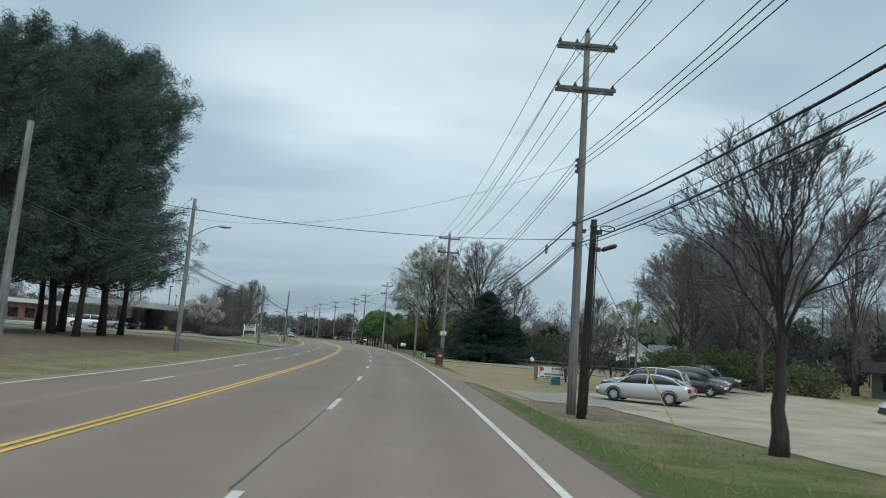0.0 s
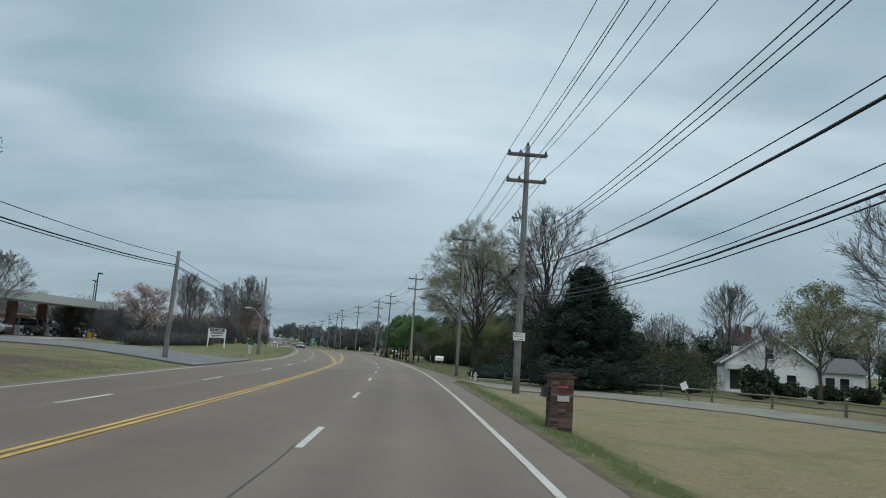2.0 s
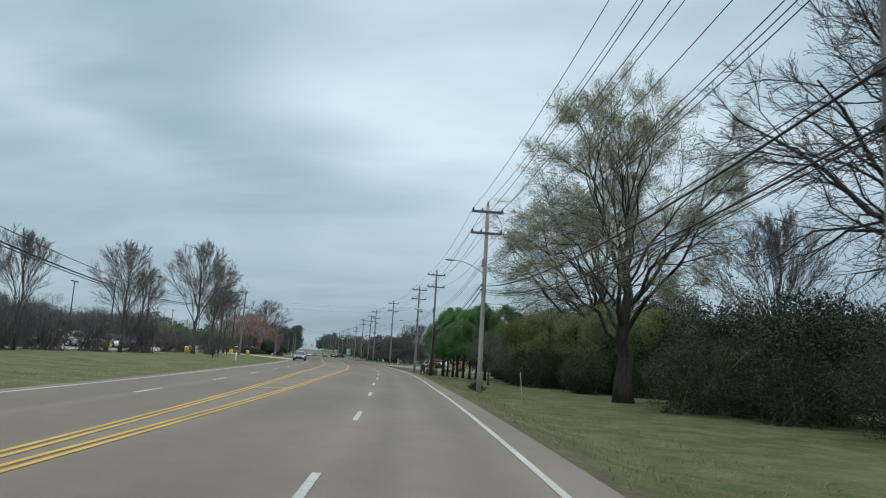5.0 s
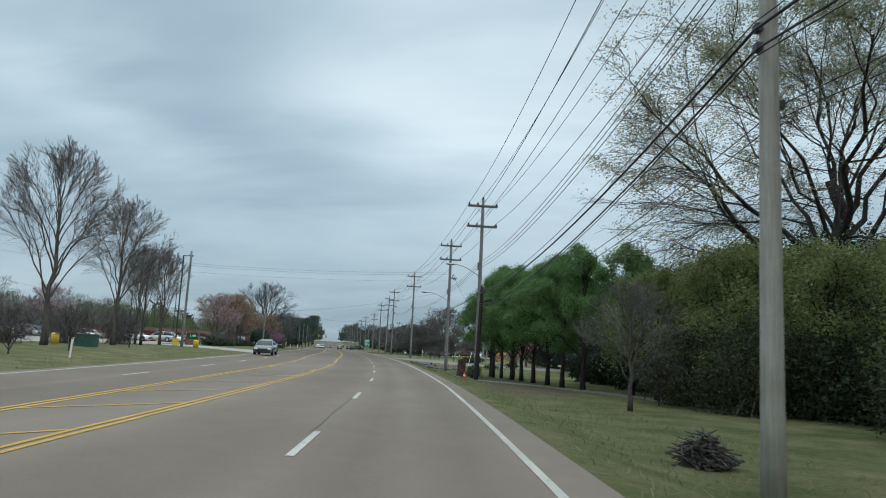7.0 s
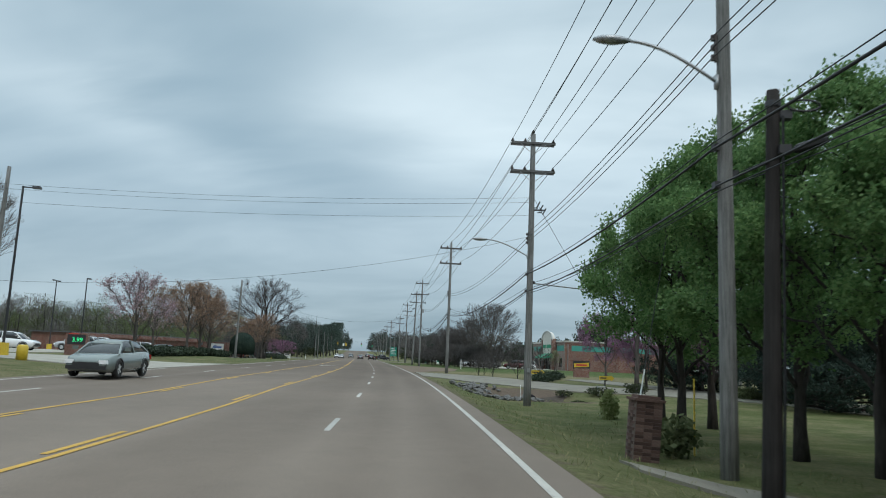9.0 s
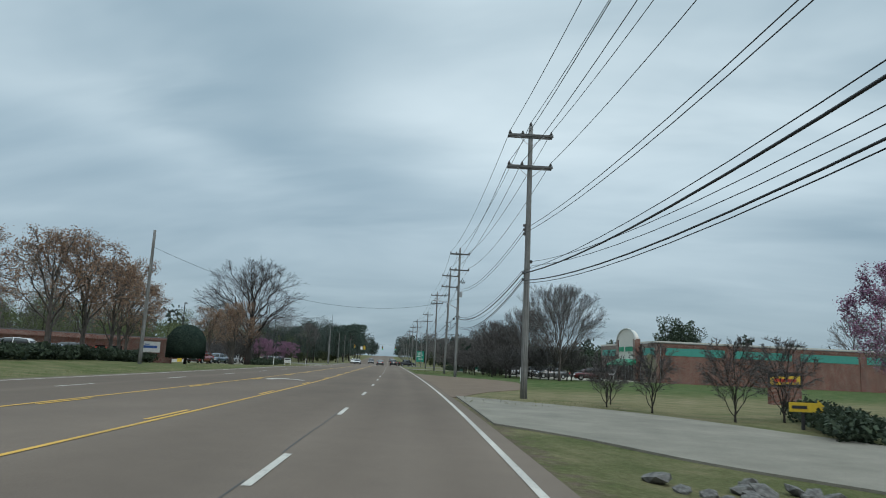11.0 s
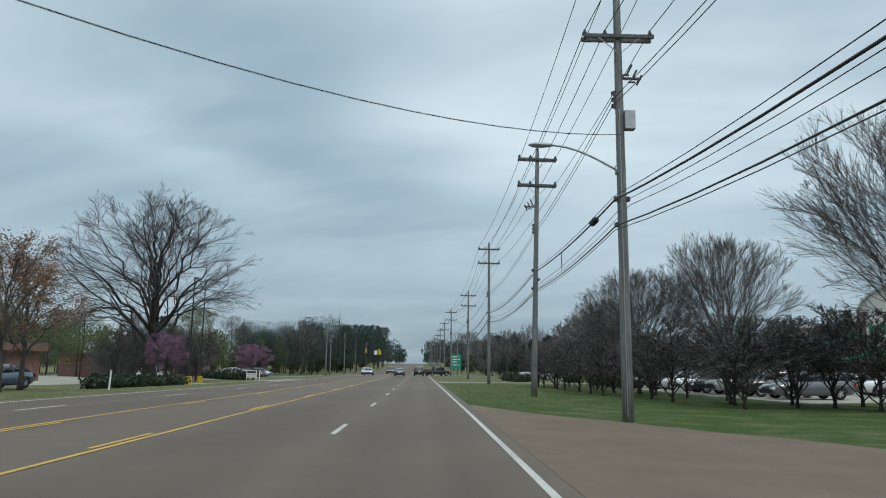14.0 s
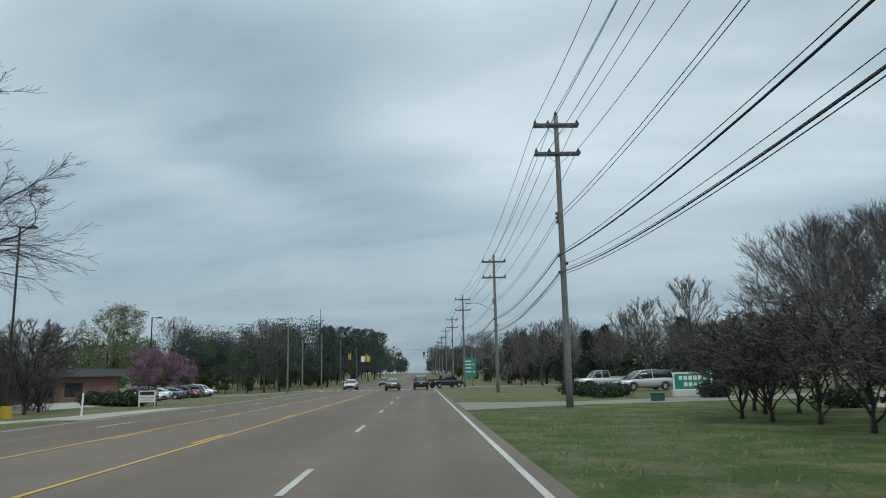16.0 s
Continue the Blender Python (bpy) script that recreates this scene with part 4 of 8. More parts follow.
# short dark stub poles beside the line
for (x, y, zb, top) in ((7.45, 33.5, -0.62, 6.45), (-12.6, 209.0, -0.55, 6.5)):
    stub = utility_pole(x, y, zb, 0, top, 0.17, dark=True, label="short creosoted black stub pole beside the line")
    for cc in ((0.2, 0, top - zb - 0.45), (0.16, -0.1, top - zb - 1.1)):
        part("cable_clamp", Shape().box(cc, (0.2, 0.18, 0.15)), M_DARKMETAL, stub)
    ring = [(0.48 + 0.27 * math.cos(a), -0.1, top - zb - 0.3 + 0.1 * math.sin(a)) for a in np.linspace(0, 6.2832, 17)]
    part("cable_coil", Shape().tube(ring, 0.022, 5), M_CABLE, stub, "coil of slack black cable")
    part("splice_case", Shape().tube([(0.3, -0.12, top - zb - 1.12), (0.38, -0.12, top - zb - 1.08), (0.78, -0.12, top - zb - 0.92), (0.86, -0.12, top - zb - 0.88)], [0.04, 0.085, 0.085, 0.04], 9), M_CABLE, stub, "fat black splice case")
    part("riser", Shape().tube([(0.15, -0.12, 0.1), (0.16, -0.13, 2.0), (0.13, -0.12, top - zb - 0.5)], 0.025, 5), M_CABLE, stub, "black cable riser")
    stub.matrix_basis = stub.matrix_basis @ Matrix.Rotation(radians(1.4), 4, "Y")
    part("steel_band", Shape().tube([(0, 0, top - zb - 0.3), (0, 0, top - zb - 0.2)], 0.135, 12), M_DARKMETAL, stub)

# slim pole at the back of the car lot
lp_ = utility_pole(22.7, 77.7, gz(22.7, 77.7), 0, gz(22.7, 77.7) + 8.4, 0.13, label="slim grey wooden pole behind the parked cars")

# left-hand poles
LEFT = [(*at(25.0, -13.2), 8.1), (-13.0, 53.0, 9.5), (-16.2, 92.2, 6.6), (-19.0, 124.9, 8.15), (*at(231.5, -22.6), 11.2), (*at(291.4, -20.4), 10.9)]
LPOLES = []
for x, y, top in LEFT:
    s, o = station(x, y)
    LPOLES.append(utility_pole(x, y, ground(s, o), 0, top, 0.16, heading(s), lean=(0.12, 0.0), label="plain weathered wooden telephone pole"))
street_arm(LPOLES[1], 7.0, 1.6, 1)
street_arm(LPOLES[3], 3.9, 0.9, -1)
box_ = Shape().box((-0.08, -1.0, 4.9), (0.2, 0.8, 0.2))
part("splice_box", box_, M_DARKMETAL, LPOLES[3], "black cable splice box")
for dz, r in ((0.0, 0.016), (-0.5, 0.03), (-0.62, 0.02)):
    strand("telephone_cable", [(x, y, z + dz) for (x, y, top), z in zip(LEFT[:4], (6.0, 5.8, 6.26, 5.75))] + [(-30.0, 172.0, 5.6 + dz)], 0.6, r, M_CABLE, "black cable along the plain poles", "telephone cable")
# drops across the road
strand("service_drop", [(*at(25.0, -13.2), 6.2), (7.4, 35.2, 5.95)], 3.1, 0.011, M_CABLE, "black service cable across the road", "service drop", 24)
strand("service_drop", [(-13.0, 53.0, 8.3), (7.45, 35.2, 9.0)], 3.3, 0.007, M_WIRE, "thin conductor across the road", "service drop", 24)
strand("service_drop", [(*at(291.4, -20.4), 9.6), (-39.5, 323.8, 9.08)], 3.6, 0.013, M_CABLE, "black service cable across the road", "service drop", 24)
for z0, z1, sg in ((11.0, 10.2, 0.9), (10.75, 9.95, 0.9), (10.0, 9.25, 0.85), (7.5, 8.1, 2.6)):
    strand("service_drop", [(*at(228.3, -44), z0), (-17.6, 234.4, z1)], sg, 0.007, M_WIRE, "thin conductor across the road", "service drop", 24)


def guy(a, b, sleeve=None):
    g = thing("guy_wire", "thin steel guy wire anchored in the grass", "guy wire")
    part("wire", Shape().tube([a, b], 0.012, 5), M_WIRE, g)
    if sleeve:
        d = Vector(a) - Vector(b)
        q = Vector(b) + d.normalized() * 2.2
        part("guard", Shape().tube([b, tuple(q)], 0.022, 6), sleeve, g, "plastic guy guard")


M_YELLOW = plain("yellow_plastic", (0.55, 0.38, 0.03), 0.5)
M_WHITE = plain("white_paint", (0.72, 0.72, 0.7), 0.55)
guy(side(1, 0, 6.3), (10.6, 32.95, -0.7), M_GUARD)
guy(side(6, 0.1, 10.2), (-11.2, 234.6, -0.5), None)
guy((-12.6, 219.5, 6.6), (-14.0, 217.2, -0.55), M_WHITE)

# ---- trees ----
def grow(rng, h, wide, low=0.25, fork=0.22, leader=0.62, limbs=14, kids=(7, 6, 4), r0=0.22, rise=0.35, wander=0.06, twig_r=0.008, lens=(0.52, 0.42, 0.36), lump=0.14, sweep=0.0, el0=-14, spread=1.0, up=None, shell=0.88, limb=(0.34, 0.52)):
    """Trunk and limbs (one Shape), fine twigs (another) and the twig ends, inside a lumpy egg-shaped crown."""
    wood, twigs, tips, fine = Shape(), Shape(), [], []
    mid = Vector((0, 0, h * (low + 1) / 2))
    rz = h * (1 - low) / 2
    off = Vector((rng.uniform(0, 50), rng.uniform(0, 50), rng.uniform(0, 50)))

    def pull(p, k=1.0):
        d = p - mid
        q = Vector((d.x / wide, d.y / wide, d.z / rz))
        e = q.length
        if e < 1e-6:
            return p
        lim = k * (1 + lump * 1.4 * noise.noise(q / e * 1.7 + off))
        return mid + d * (lim * rng.uniform(shell, 1.0) / e) if e > lim else p

    def arc(a, c, b, n, w):
        out = [a]
        for i in range(1, n + 1):
            t = i / n
            p = a * (1 - t) ** 2 + c * (2 * t * (1 - t)) + b * t * t
            if i < n:
                p = p + Vector((rng.uniform(-w, w), rng.uniform(-w, w), rng.uniform(-w, w)))
            out.append(p)
        return out

    def branch(pts, rad, length, depth):
        n = len(pts) - 1
        for c in range(kids[depth - 1]):
            t = 0.22 + 0.78 * (c + rng.random()) / kids[depth - 1]
            k = min(int(t * n), n - 1)
            base = pts[k].lerp(pts[k + 1], min(1.0, t * n - k))
            axis = (pts[k + 1] - pts[k]).normalized()
            side_ = Matrix.Rotation(c * 2.4 + rng.uniform(-0.6, 0.6), 3, axis) @ axis.orthogonal().normalized()
            away = (base - mid)
            away = away.normalized() if away.length > 1e-6 else Vector((0, 0, 1))
            d = (axis * rng.uniform(0.45, 1.0) + side_ * rng.uniform(0.5, 1.0) * spread + away * 0.45 * spread + Vector((0, 0, (rise * 0.5 if up is None else up) - sweep * 0.3 * depth))).normalized()
            ln = length * lens[depth - 1] * rng.uniform(0.65, 1.15) * (1.1 - 0.45 * t)
            end = pull(base + d * ln, (0.88, 0.99, 1.08)[min(depth, 3) - 1] if len(kids) > 2 else 1.0)
            ln = (end - base).length
            if ln < 0.05:
                continue
            ctrl = base + axis * ln * 0.25 + (end - base) * 0.3
            last = depth == len(kids)
            if last:
                half = (end - base) / 2
                flat = half.cross(Vector((rng.uniform(-1, 1), rng.uniform(-1, 1), rng.uniform(-1, 1)))).normalized() * twig_r
                fine.append((base + half, half, flat))
                tips.append(tuple(end))
                tips.append(tuple(base.lerp(end, 0.5)))
            else:
                m = 4 if depth == 1 else 2
                sub = arc(base, ctrl, end, m, wander * ln)
                r = max(twig_r * 1.3, rad[k] * rng.uniform(0.4, 0.6))
                rr = [r + (twig_r * (1.2 if depth == 2 else 1.6) - r) * i / m for i in range(m + 1)]
                (wood if depth == 1 else twigs).tube(sub, rr, 5 if depth == 1 else 3, cap=False)
                branch(sub, rr, ln, depth + 1)

    top = h * leader
    tr = [Vector((0, 0, -0.25))] + [Vector((rng.uniform(-1, 1) * 0.012 * h * min(1, i / 3), rng.uniform(-1, 1) * 0.012 * h * min(1, i / 3), top * i / 8)) for i in range(1, 9)]
    trad = [r0 * 1.4, r0 * 1.02] + [r0 * (1 - 0.68 * i / 8) for i in range(2, 9)]
    wood.tube(tr, trad, 10, cap=True)
    for i in range(limbs):
        f = (i + rng.random() * 0.7) / limbs
        z0 = h * fork + (top - h * fork) * f ** 1.1
        k = min(int(z0 / top * 8), 7)
        base = tr[k].lerp(tr[k + 1], z0 / top * 8 - k) if k else Vector((0, 0, z0))
        el = radians(el0 + (86 - el0) * f + rng.uniform(-9, 9))
        az = i * 2.4 + rng.uniform(-0.35, 0.35)
        end = pull(mid + Vector((1.3 * wide * math.cos(el) * math.cos(az), 1.3 * wide * math.cos(el) * math.sin(az), 1.3 * rz * math.sin(el))), 0.76 if len(kids) > 2 else 1.0)
        ln = (end - base).length
        ctrl = base + (end - base) * 0.42 + Vector((0, 0, rise * ln * 0.45))
        pts = arc(base, ctrl, end, 7, wander * ln * 0.6)
        r = trad[k] * rng.uniform(*limb)
        rad = [r * (1 - 0.9 * (j / 7) ** 0.75) + twig_r * 1.4 for j in range(8)]
        wood.tube(pts, rad, 6, cap=False)
        branch(pts, rad, ln, 1)
    if fine:
        twigs.quads(*(np.array([tuple(f[i]) for f in fine]) for i in range(3)))
    return wood, twigs, tips


def leaves(rng_np, tips, count, size, jitter, patchy=0.0):
    """Leaf clumps scattered round twig ends, missing from some boughs where patchy."""
    t = np.array([q for q in tips if not patchy or noise.noise(Vector(q) * 0.75) > patchy - 0.5])
    i = rng_np.integers(0, len(t), count)
    c = t[i] + rng_np.normal(0, jitter, (count, 3))
    a = rng_np.normal(0, 1, (count, 3))
    a /= np.linalg.norm(a, axis=1)[:, None]
    b = np.cross(a, rng_np.normal(0, 1, (count, 3)))
    b /= np.linalg.norm(b, axis=1)[:, None] + 1e-9
    s = size * rng_np.uniform(0.5, 1.2, (count, 1))
    return Shape().quads(c, a * s, b * s * 0.6)


TREE_KINDS = {}


def tree_kind(key, seed, label, leaf=None, leaf_count=0, leaf_size=0.12, jitter=0.3, barkm=None, twigm=None, category="tree", patchy=0.0, **kw):
    rng, rnp = random.Random(seed), np.random.default_rng(seed)
    wood, twigs, tips = grow(rng, **kw)
    t = thing("tree", label, category)
    part("trunk", wood, barkm or M_BARK, t, "", True)
    part("twig_crown", twigs, twigm or M_TWIG, t, "fine bare twigs")
    if leaf:
        part("crown", leaves(rnp, tips, leaf_count, leaf_size, jitter, patchy), leaf, t)
    TREE_KINDS[key] = (t, float(np.percentile([p[2] for p in tips], 99)))
    t.location = (0, -400, -60)
    return t


def plant(key, s, o, height, rz=None, label="", wide=1.0, sink=0.0, xy=None, group=""):
    """A copy of a grown tree at a station, scaled to its height."""
    src, h0 = TREE_KINDS[key]
    x, y = xy or at(s, o)
    k = height / h0
    m = Matrix.LocRotScale((x, y, gz(x, y) - sink), Euler((0, 0, radians(rz if rz is not None else (s * 37 + o * 91) % 360))), (k * wide, k * wide, k))
    ob = copy_thing(src, m)
    if label:
        ob["label"] = label
    if group:
        ob["group"] = group
    return ob


tree_kind("bare", 3, "leafless spreading roadside tree with grey bark", h=12, wide=4.4, low=0.18, fork=0.18, leader=0.7, limbs=17, kids=(8, 8, 8), r0=0.17, rise=0.4, twig_r=0.0055, spread=0.7, up=0.26, shell=0.9, wander=0.035, limb=(0.26, 0.42), lens=(0.55, 0.55, 0.62), el0=-4)
tree_kind("bare_b", 11, "leafless upright tree with fine grey twigs", h=12, wide=3.5, low=0.14, fork=0.14, leader=0.75, el0=8, limbs=18, kids=(7, 8, 8), r0=0.15, rise=0.5, twig_r=0.0055, spread=0.62, up=0.34, shell=0.9, wander=0.03, limb=(0.24, 0.4), lens=(0.55, 0.55, 0.62))
tree_kind("vase", 14, "vase-shaped leafless tree with fine grey twigs", h=10, wide=5.2, low=0.13, fork=0.13, leader=0.36, limbs=24, kids=(9, 9, 8), r0=0.135, rise=0.12, el0=-6, twig_r=0.0045, twigm=M_TWIG_MID, spread=0.6, up=0.32, shell=0.9, wander=0.03, lens=(0.56, 0.55, 0.62))
tree_kind("bare_far", 17, "leafless tree with fine grey twigs", h=12, wide=4.2, low=0.16, fork=0.16, leader=0.7, limbs=14, kids=(6, 7, 7), r0=0.15, rise=0.4, twig_r=0.0085, spread=0.68, up=0.3, shell=0.9, wander=0.035, limb=(0.26, 0.42), lens=(0.55, 0.55, 0.62))
tree_kind("oak", 21, "huge spreading bare oak with dark limbs", h=16, wide=7.8, low=0.1, fork=0.13, leader=0.58, limbs=21, kids=(8, 9, 8), r0=0.42, rise=0.26, wander=0.055, barkm=M_BARK_DARK, twigm=M_TWIG_DARK, twig_r=0.0068, spread=0.85, up=0.1, shell=0.9, limb=(0.34, 0.54), lens=(0.56, 0.5, 0.55))
tree_kind("budding", 31, "broad old tree breaking into pale green leaf", M_BUD, 120000, 0.027, 0.16, patchy=0.47, h=17, wide=8.4, low=0.1, fork=0.16, leader=0.5, limbs=17, kids=(8, 9, 8), r0=0.46, rise=0.12, wander=0.05, barkm=M_BARK_DARK, twigm=M_TWIG_DARK, twig_r=0.006, sweep=0.15, shell=0.9, limb=(0.28, 0.46), lens=(0.58, 0.5, 0.45))
tree_kind("crape", 41, "bare multi-stemmed crape myrtle", h=5, wide=2.1, low=0.2, fork=0.04, leader=0.3, limbs=11, kids=(7, 9, 14), r0=0.06, rise=0.3, twig_r=0.006, shell=0.9, spread=0.8, barkm=M_BARK_DARK, twigm=M_TWIG_MID)
tree_kind("redbud", 51, "redbud in purple-pink blossom", M_REDBUD, 21000, 0.04, 0.14, h=7, wide=3.3, low=0.22, fork=0.16, limbs=11, kids=(6, 6, 5), r0=0.13, rise=0.2)
tree_kind("pinkbud", 52, "pale pink-budded tree", M_PINKBUD, 7000, 0.04, 0.14, h=7, wide=3.3, low=0.22, fork=0.16, limbs=11, kids=(6, 6, 5), r0=0.13, rise=0.3)
tree_kind("maple", 61, "young maple with rusty orange buds", M_ORANGE, 8000, 0.04, 0.17, h=8, wide=3.3, low=0.2, fork=0.16, limbs=12, kids=(6, 6, 5), r0=0.14, rise=0.45)
tree_kind("blossom", 71, "small tree in pale pink blossom", M_BLOSSOM, 9000, 0.045, 0.13, h=5, wide=2.3, low=0.22, fork=0.16, limbs=10, kids=(5, 5, 4), r0=0.1)
tree_kind("pear", 81, "dense pear tree in fresh green leaf with dark trunk", M_PEAR, 40000, 0.054, 0.22, h=10, wide=3.8, low=0.11, fork=0.15, leader=0.75, limbs=15, kids=(5, 5), r0=0.19, rise=0.5, barkm=M_BARK_DARK, twigm=M_TWIG_DARK, lens=(0.5, 0.5), lump=0.2)
tree_kind("fork", 85, "dark forked leafless tree", h=9, wide=3.4, low=0.24, fork=0.26, leader=0.5, limbs=13, kids=(8, 8, 8), r0=0.2, rise=0.5, twig_r=0.006, spread=0.7, up=0.3, shell=0.9, limb=(0.3, 0.5), lens=(0.55, 0.52, 0.6), barkm=M_BARK_DARK, twigm=M_TWIG_DARK, wander=0.05)
tree_kind("olive", 95, "tall ragged tree in olive leaf", M_SPRING, 17000, 0.066, 0.36, h=9, wide=3.2, low=0.02, fork=0.1, leader=0.8, limbs=15, kids=(6, 5), r0=0.16, barkm=M_BARK_DARK, twigm=M_TWIG_DARK, lump=0.3)
tree_kind("spring", 91, "tall tree in thin spring leaf", M_BUD, 8000, 0.08, 0.25, h=12, wide=4.2, low=0.18, limbs=12, kids=(6, 5), r0=0.2)


def needle_tree(key, seed, label, h, first, radius, whorls, per, mat, tuft, tuft_count, shape, r0=0.25, lift=0.15, slim=0.2, clump=1.4):
    """Conifer: straight stem, whorled limbs, needle tufts along them."""
    rng, rnp = random.Random(seed), np.random.default_rng(seed)
    wood, tips = Shape(), []
    bend = [(0.25 * math.sin(i * 0.9 + seed), 0.2 * math.cos(i * 0.7 + seed), -0.25 + (h + 0.25) * i / 9) for i in range(10)]
    wood.tube(bend, [r0 * (1.3 if i == 0 else 1.0) * (1 - 0.9 * i / 9) for i in range(10)], 9)
    for w in range(whorls):
        t = first + (1 - first) * (w + rng.random() * 0.6) / whorls
        k = min(int(t * 9), 8)
        c = Vector(bend[k]).lerp(Vector(bend[k + 1]), t * 9 - k)
        reach = radius * shape((t - first) / (1 - first)) * rng.uniform(0.75, 1.15)
        for j in range(per):
            a = j * 6.283 / per + rng.uniform(-0.5, 0.5) + w
            ln = reach * rng.uniform(0.6, 1.1)
            pts = [tuple(c)]
            for i in range(1, 5):
                f = i / 4
                pts.append((c.x + math.cos(a + 0.12 * i) * ln * f, c.y + math.sin(a + 0.12 * i) * ln * f, c.z + ln * lift * (f ** 1.5) + rng.uniform(-0.08, 0.08)))
                if f > 0.3:
                    tips.append(pts[-1])
                    for _ in range(2):
                        q = rng.uniform(0.25, 0.6) * ln * 0.4
                        b = a + rng.choice((-1, 1)) * rng.uniform(0.5, 1.1)
                        e = (pts[-1][0] + math.cos(b) * q, pts[-1][1] + math.sin(b) * q, pts[-1][2] + q * lift + rng.uniform(-0.1, 0.2))
                        wood.tube([pts[-1], e], [0.02, 0.008], 3, cap=False)
                        tips.append(e)
            wood.tube(pts, [0.06 * (1 - 0.18 * i) * (1 - 0.6 * t) + 0.008 for i in range(5)], 4, cap=False)
    t = thing("tree", label, "conifer")
    part("trunk", wood, M_BARK_DARK, t, "", True)
    tt = np.array(tips)
    i = rnp.integers(0, len(tt), tuft_count)
    c = tt[i] + rnp.normal(0, tuft * clump, (tuft_count, 3))
    a = rnp.normal(0, 1, (tuft_count, 3))
    a[:, 2] = np.abs(a[:, 2]) * 0.8
    a /= np.linalg.norm(a, axis=1)[:, None]
    b = np.cross(a, rnp.normal(0, 1, (tuft_count, 3)))
    b /= np.linalg.norm(b, axis=1)[:, None] + 1e-9
    s = tuft * rnp.uniform(0.6, 1.3, (tuft_count, 1))
    part("crown", Shape().quads(c, a * s, b * s * slim), mat, t)
    TREE_KINDS[key] = (t, h)
    t.location = (0, -400, -60)


needle_tree("pine", 5, "tall dark loblolly pine", 20, 0.15, 4.8, 26, 5, M_PINE, 0.15, 52000, lambda u: (0.75 + 0.25 * math.sin(u * 11) + 0.45 * u) * (1 - u) ** 0.28 + 0.14, 0.3, 0.3, 0.12, 1.7)
needle_tree("pine_b", 6, "tall dark pine with open crown", 20, 0.17, 4.6, 20, 5, M_PINE, 0.15, 42000, lambda u: (0.85 + 0.25 * math.sin(u * 8 + 1) + 0.3 * u) * (1 - u) ** 0.3 + 0.18, 0.26, 0.25, 0.12, 1.7)
needle_tree("cedar", 8, "dense dark red cedar with low skirts", 9.5, 0.03, 4.3, 34, 9, M_CEDAR, 0.07, 100000, lambda u: (1 - u ** 1.7) * (0.84 + 0.2 * math.sin(u * 15)) + 0.05, 0.22, 0.14, 0.3, 1.9)
needle_tree("cedar_far", 9, "dark ragged evergreen", 9.5, 0.05, 3.6, 20, 6, M_CEDAR, 0.2, 7000, lambda u: (1 - u) ** 0.75 * (0.9 + 0.25 * math.sin(u * 9)) + 0.05, 0.22, 0.4)


def thicket(name, label, mat, spots_, count, size, seed, category="undergrowth", kind="stuff", twig=0, slim=False):
    """Loose leafy growth filling mounds at (s, o, radius, height)."""
    rnp = np.random.default_rng(seed)
    sh = Shape()
    tot = sum(r * r * h for _, _, r, h in spots_)
    stems = Shape()
    for s, o, r, h in spots_:
        x, y = at(s, o)
        z = gz(x, y)
        n = max(30, int(count * r * r * h / tot))
        d = rnp.normal(0, 1, (n, 3))
        d /= np.linalg.norm(d, axis=1)[:, None]
        rad = rnp.uniform(0.3, 1.08, (n, 1)) ** 0.5
        wob = 1 + 0.28 * np.sin(d[:, :1] * 5 + s) * np.cos(d[:, 1:2] * 4 + o) + 0.2 * np.sin(d[:, :1] * 11 + o * 3) * np.sin(d[:, 2:] * 9 + s * 2)
        c = d * rad * wob * np.array([r, r, h * 0.5]) + np.array([x, y, z + h * 0.48])
        c[:, 2] = np.maximum(c[:, 2], z + 0.03)
        a = rnp.normal(0, 1, (n, 3))
        a /= np.linalg.norm(a, axis=1)[:, None]
        b = np.cross(a, rnp.normal(0, 1, (n, 3)))
        b /= np.linalg.norm(b, axis=1)[:, None] + 1e-9
        q = size * rnp.uniform(0.5, 1.3, (n, 1))
        if slim:
            a[:, 2] = np.abs(a[:, 2]) + 0.5
            a /= np.linalg.norm(a, axis=1)[:, None]
            b = np.cross(a, d)
            b /= np.linalg.norm(b, axis=1)[:, None] + 1e-9
            sh.quads(c, a * q * 2.6, b * (0.016 if mat is M_CEDAR else 0.008))
        else:
            sh.quads(c, a * q, b * q * 0.6)
        for _ in range(int(twig * r)):
            e = (x + rnp.uniform(-r, r), y + rnp.uniform(-r, r), z + h * rnp.uniform(0.6, 1.05))
            stems.tube([(x + rnp.uniform(-r, r) * 0.5, y + rnp.uniform(-r, r) * 0.5, z - 0.05), e], [0.03, 0.008], 3, cap=False)
    ob = tagged(part(name, sh, mat), label, category, kind=kind)
    if stems.v:
        part("stem_tangle", stems, M_TWIG, ob)
    return ob

# ---- planting: right-hand side ----
plant("fork", 18.8, 9.7, 8.9, 40, "small leafless tree with a forked dark trunk beside the lot", 1.0)
for s, o, h, k in ((66, 33, 16, "bare"), (62, 41, 17, "bare_b"), (76, 38, 17, "bare"), (86, 47, 18, "bare_b"), (58, 50, 15, "bare"), (98, 54, 17, "bare")):
    plant(k, s, o, h, label="tall leafless tree behind the car lot", wide=1.15)
for i, (s, o, h) in enumerate(((58, 30, 13.8), (64, 27, 12.8), (72, 31, 15.2), (82, 34, 14))):
    plant("bare", s, o, h, i * 91, "dense leafless tree at the lot's far edge", 1.1)
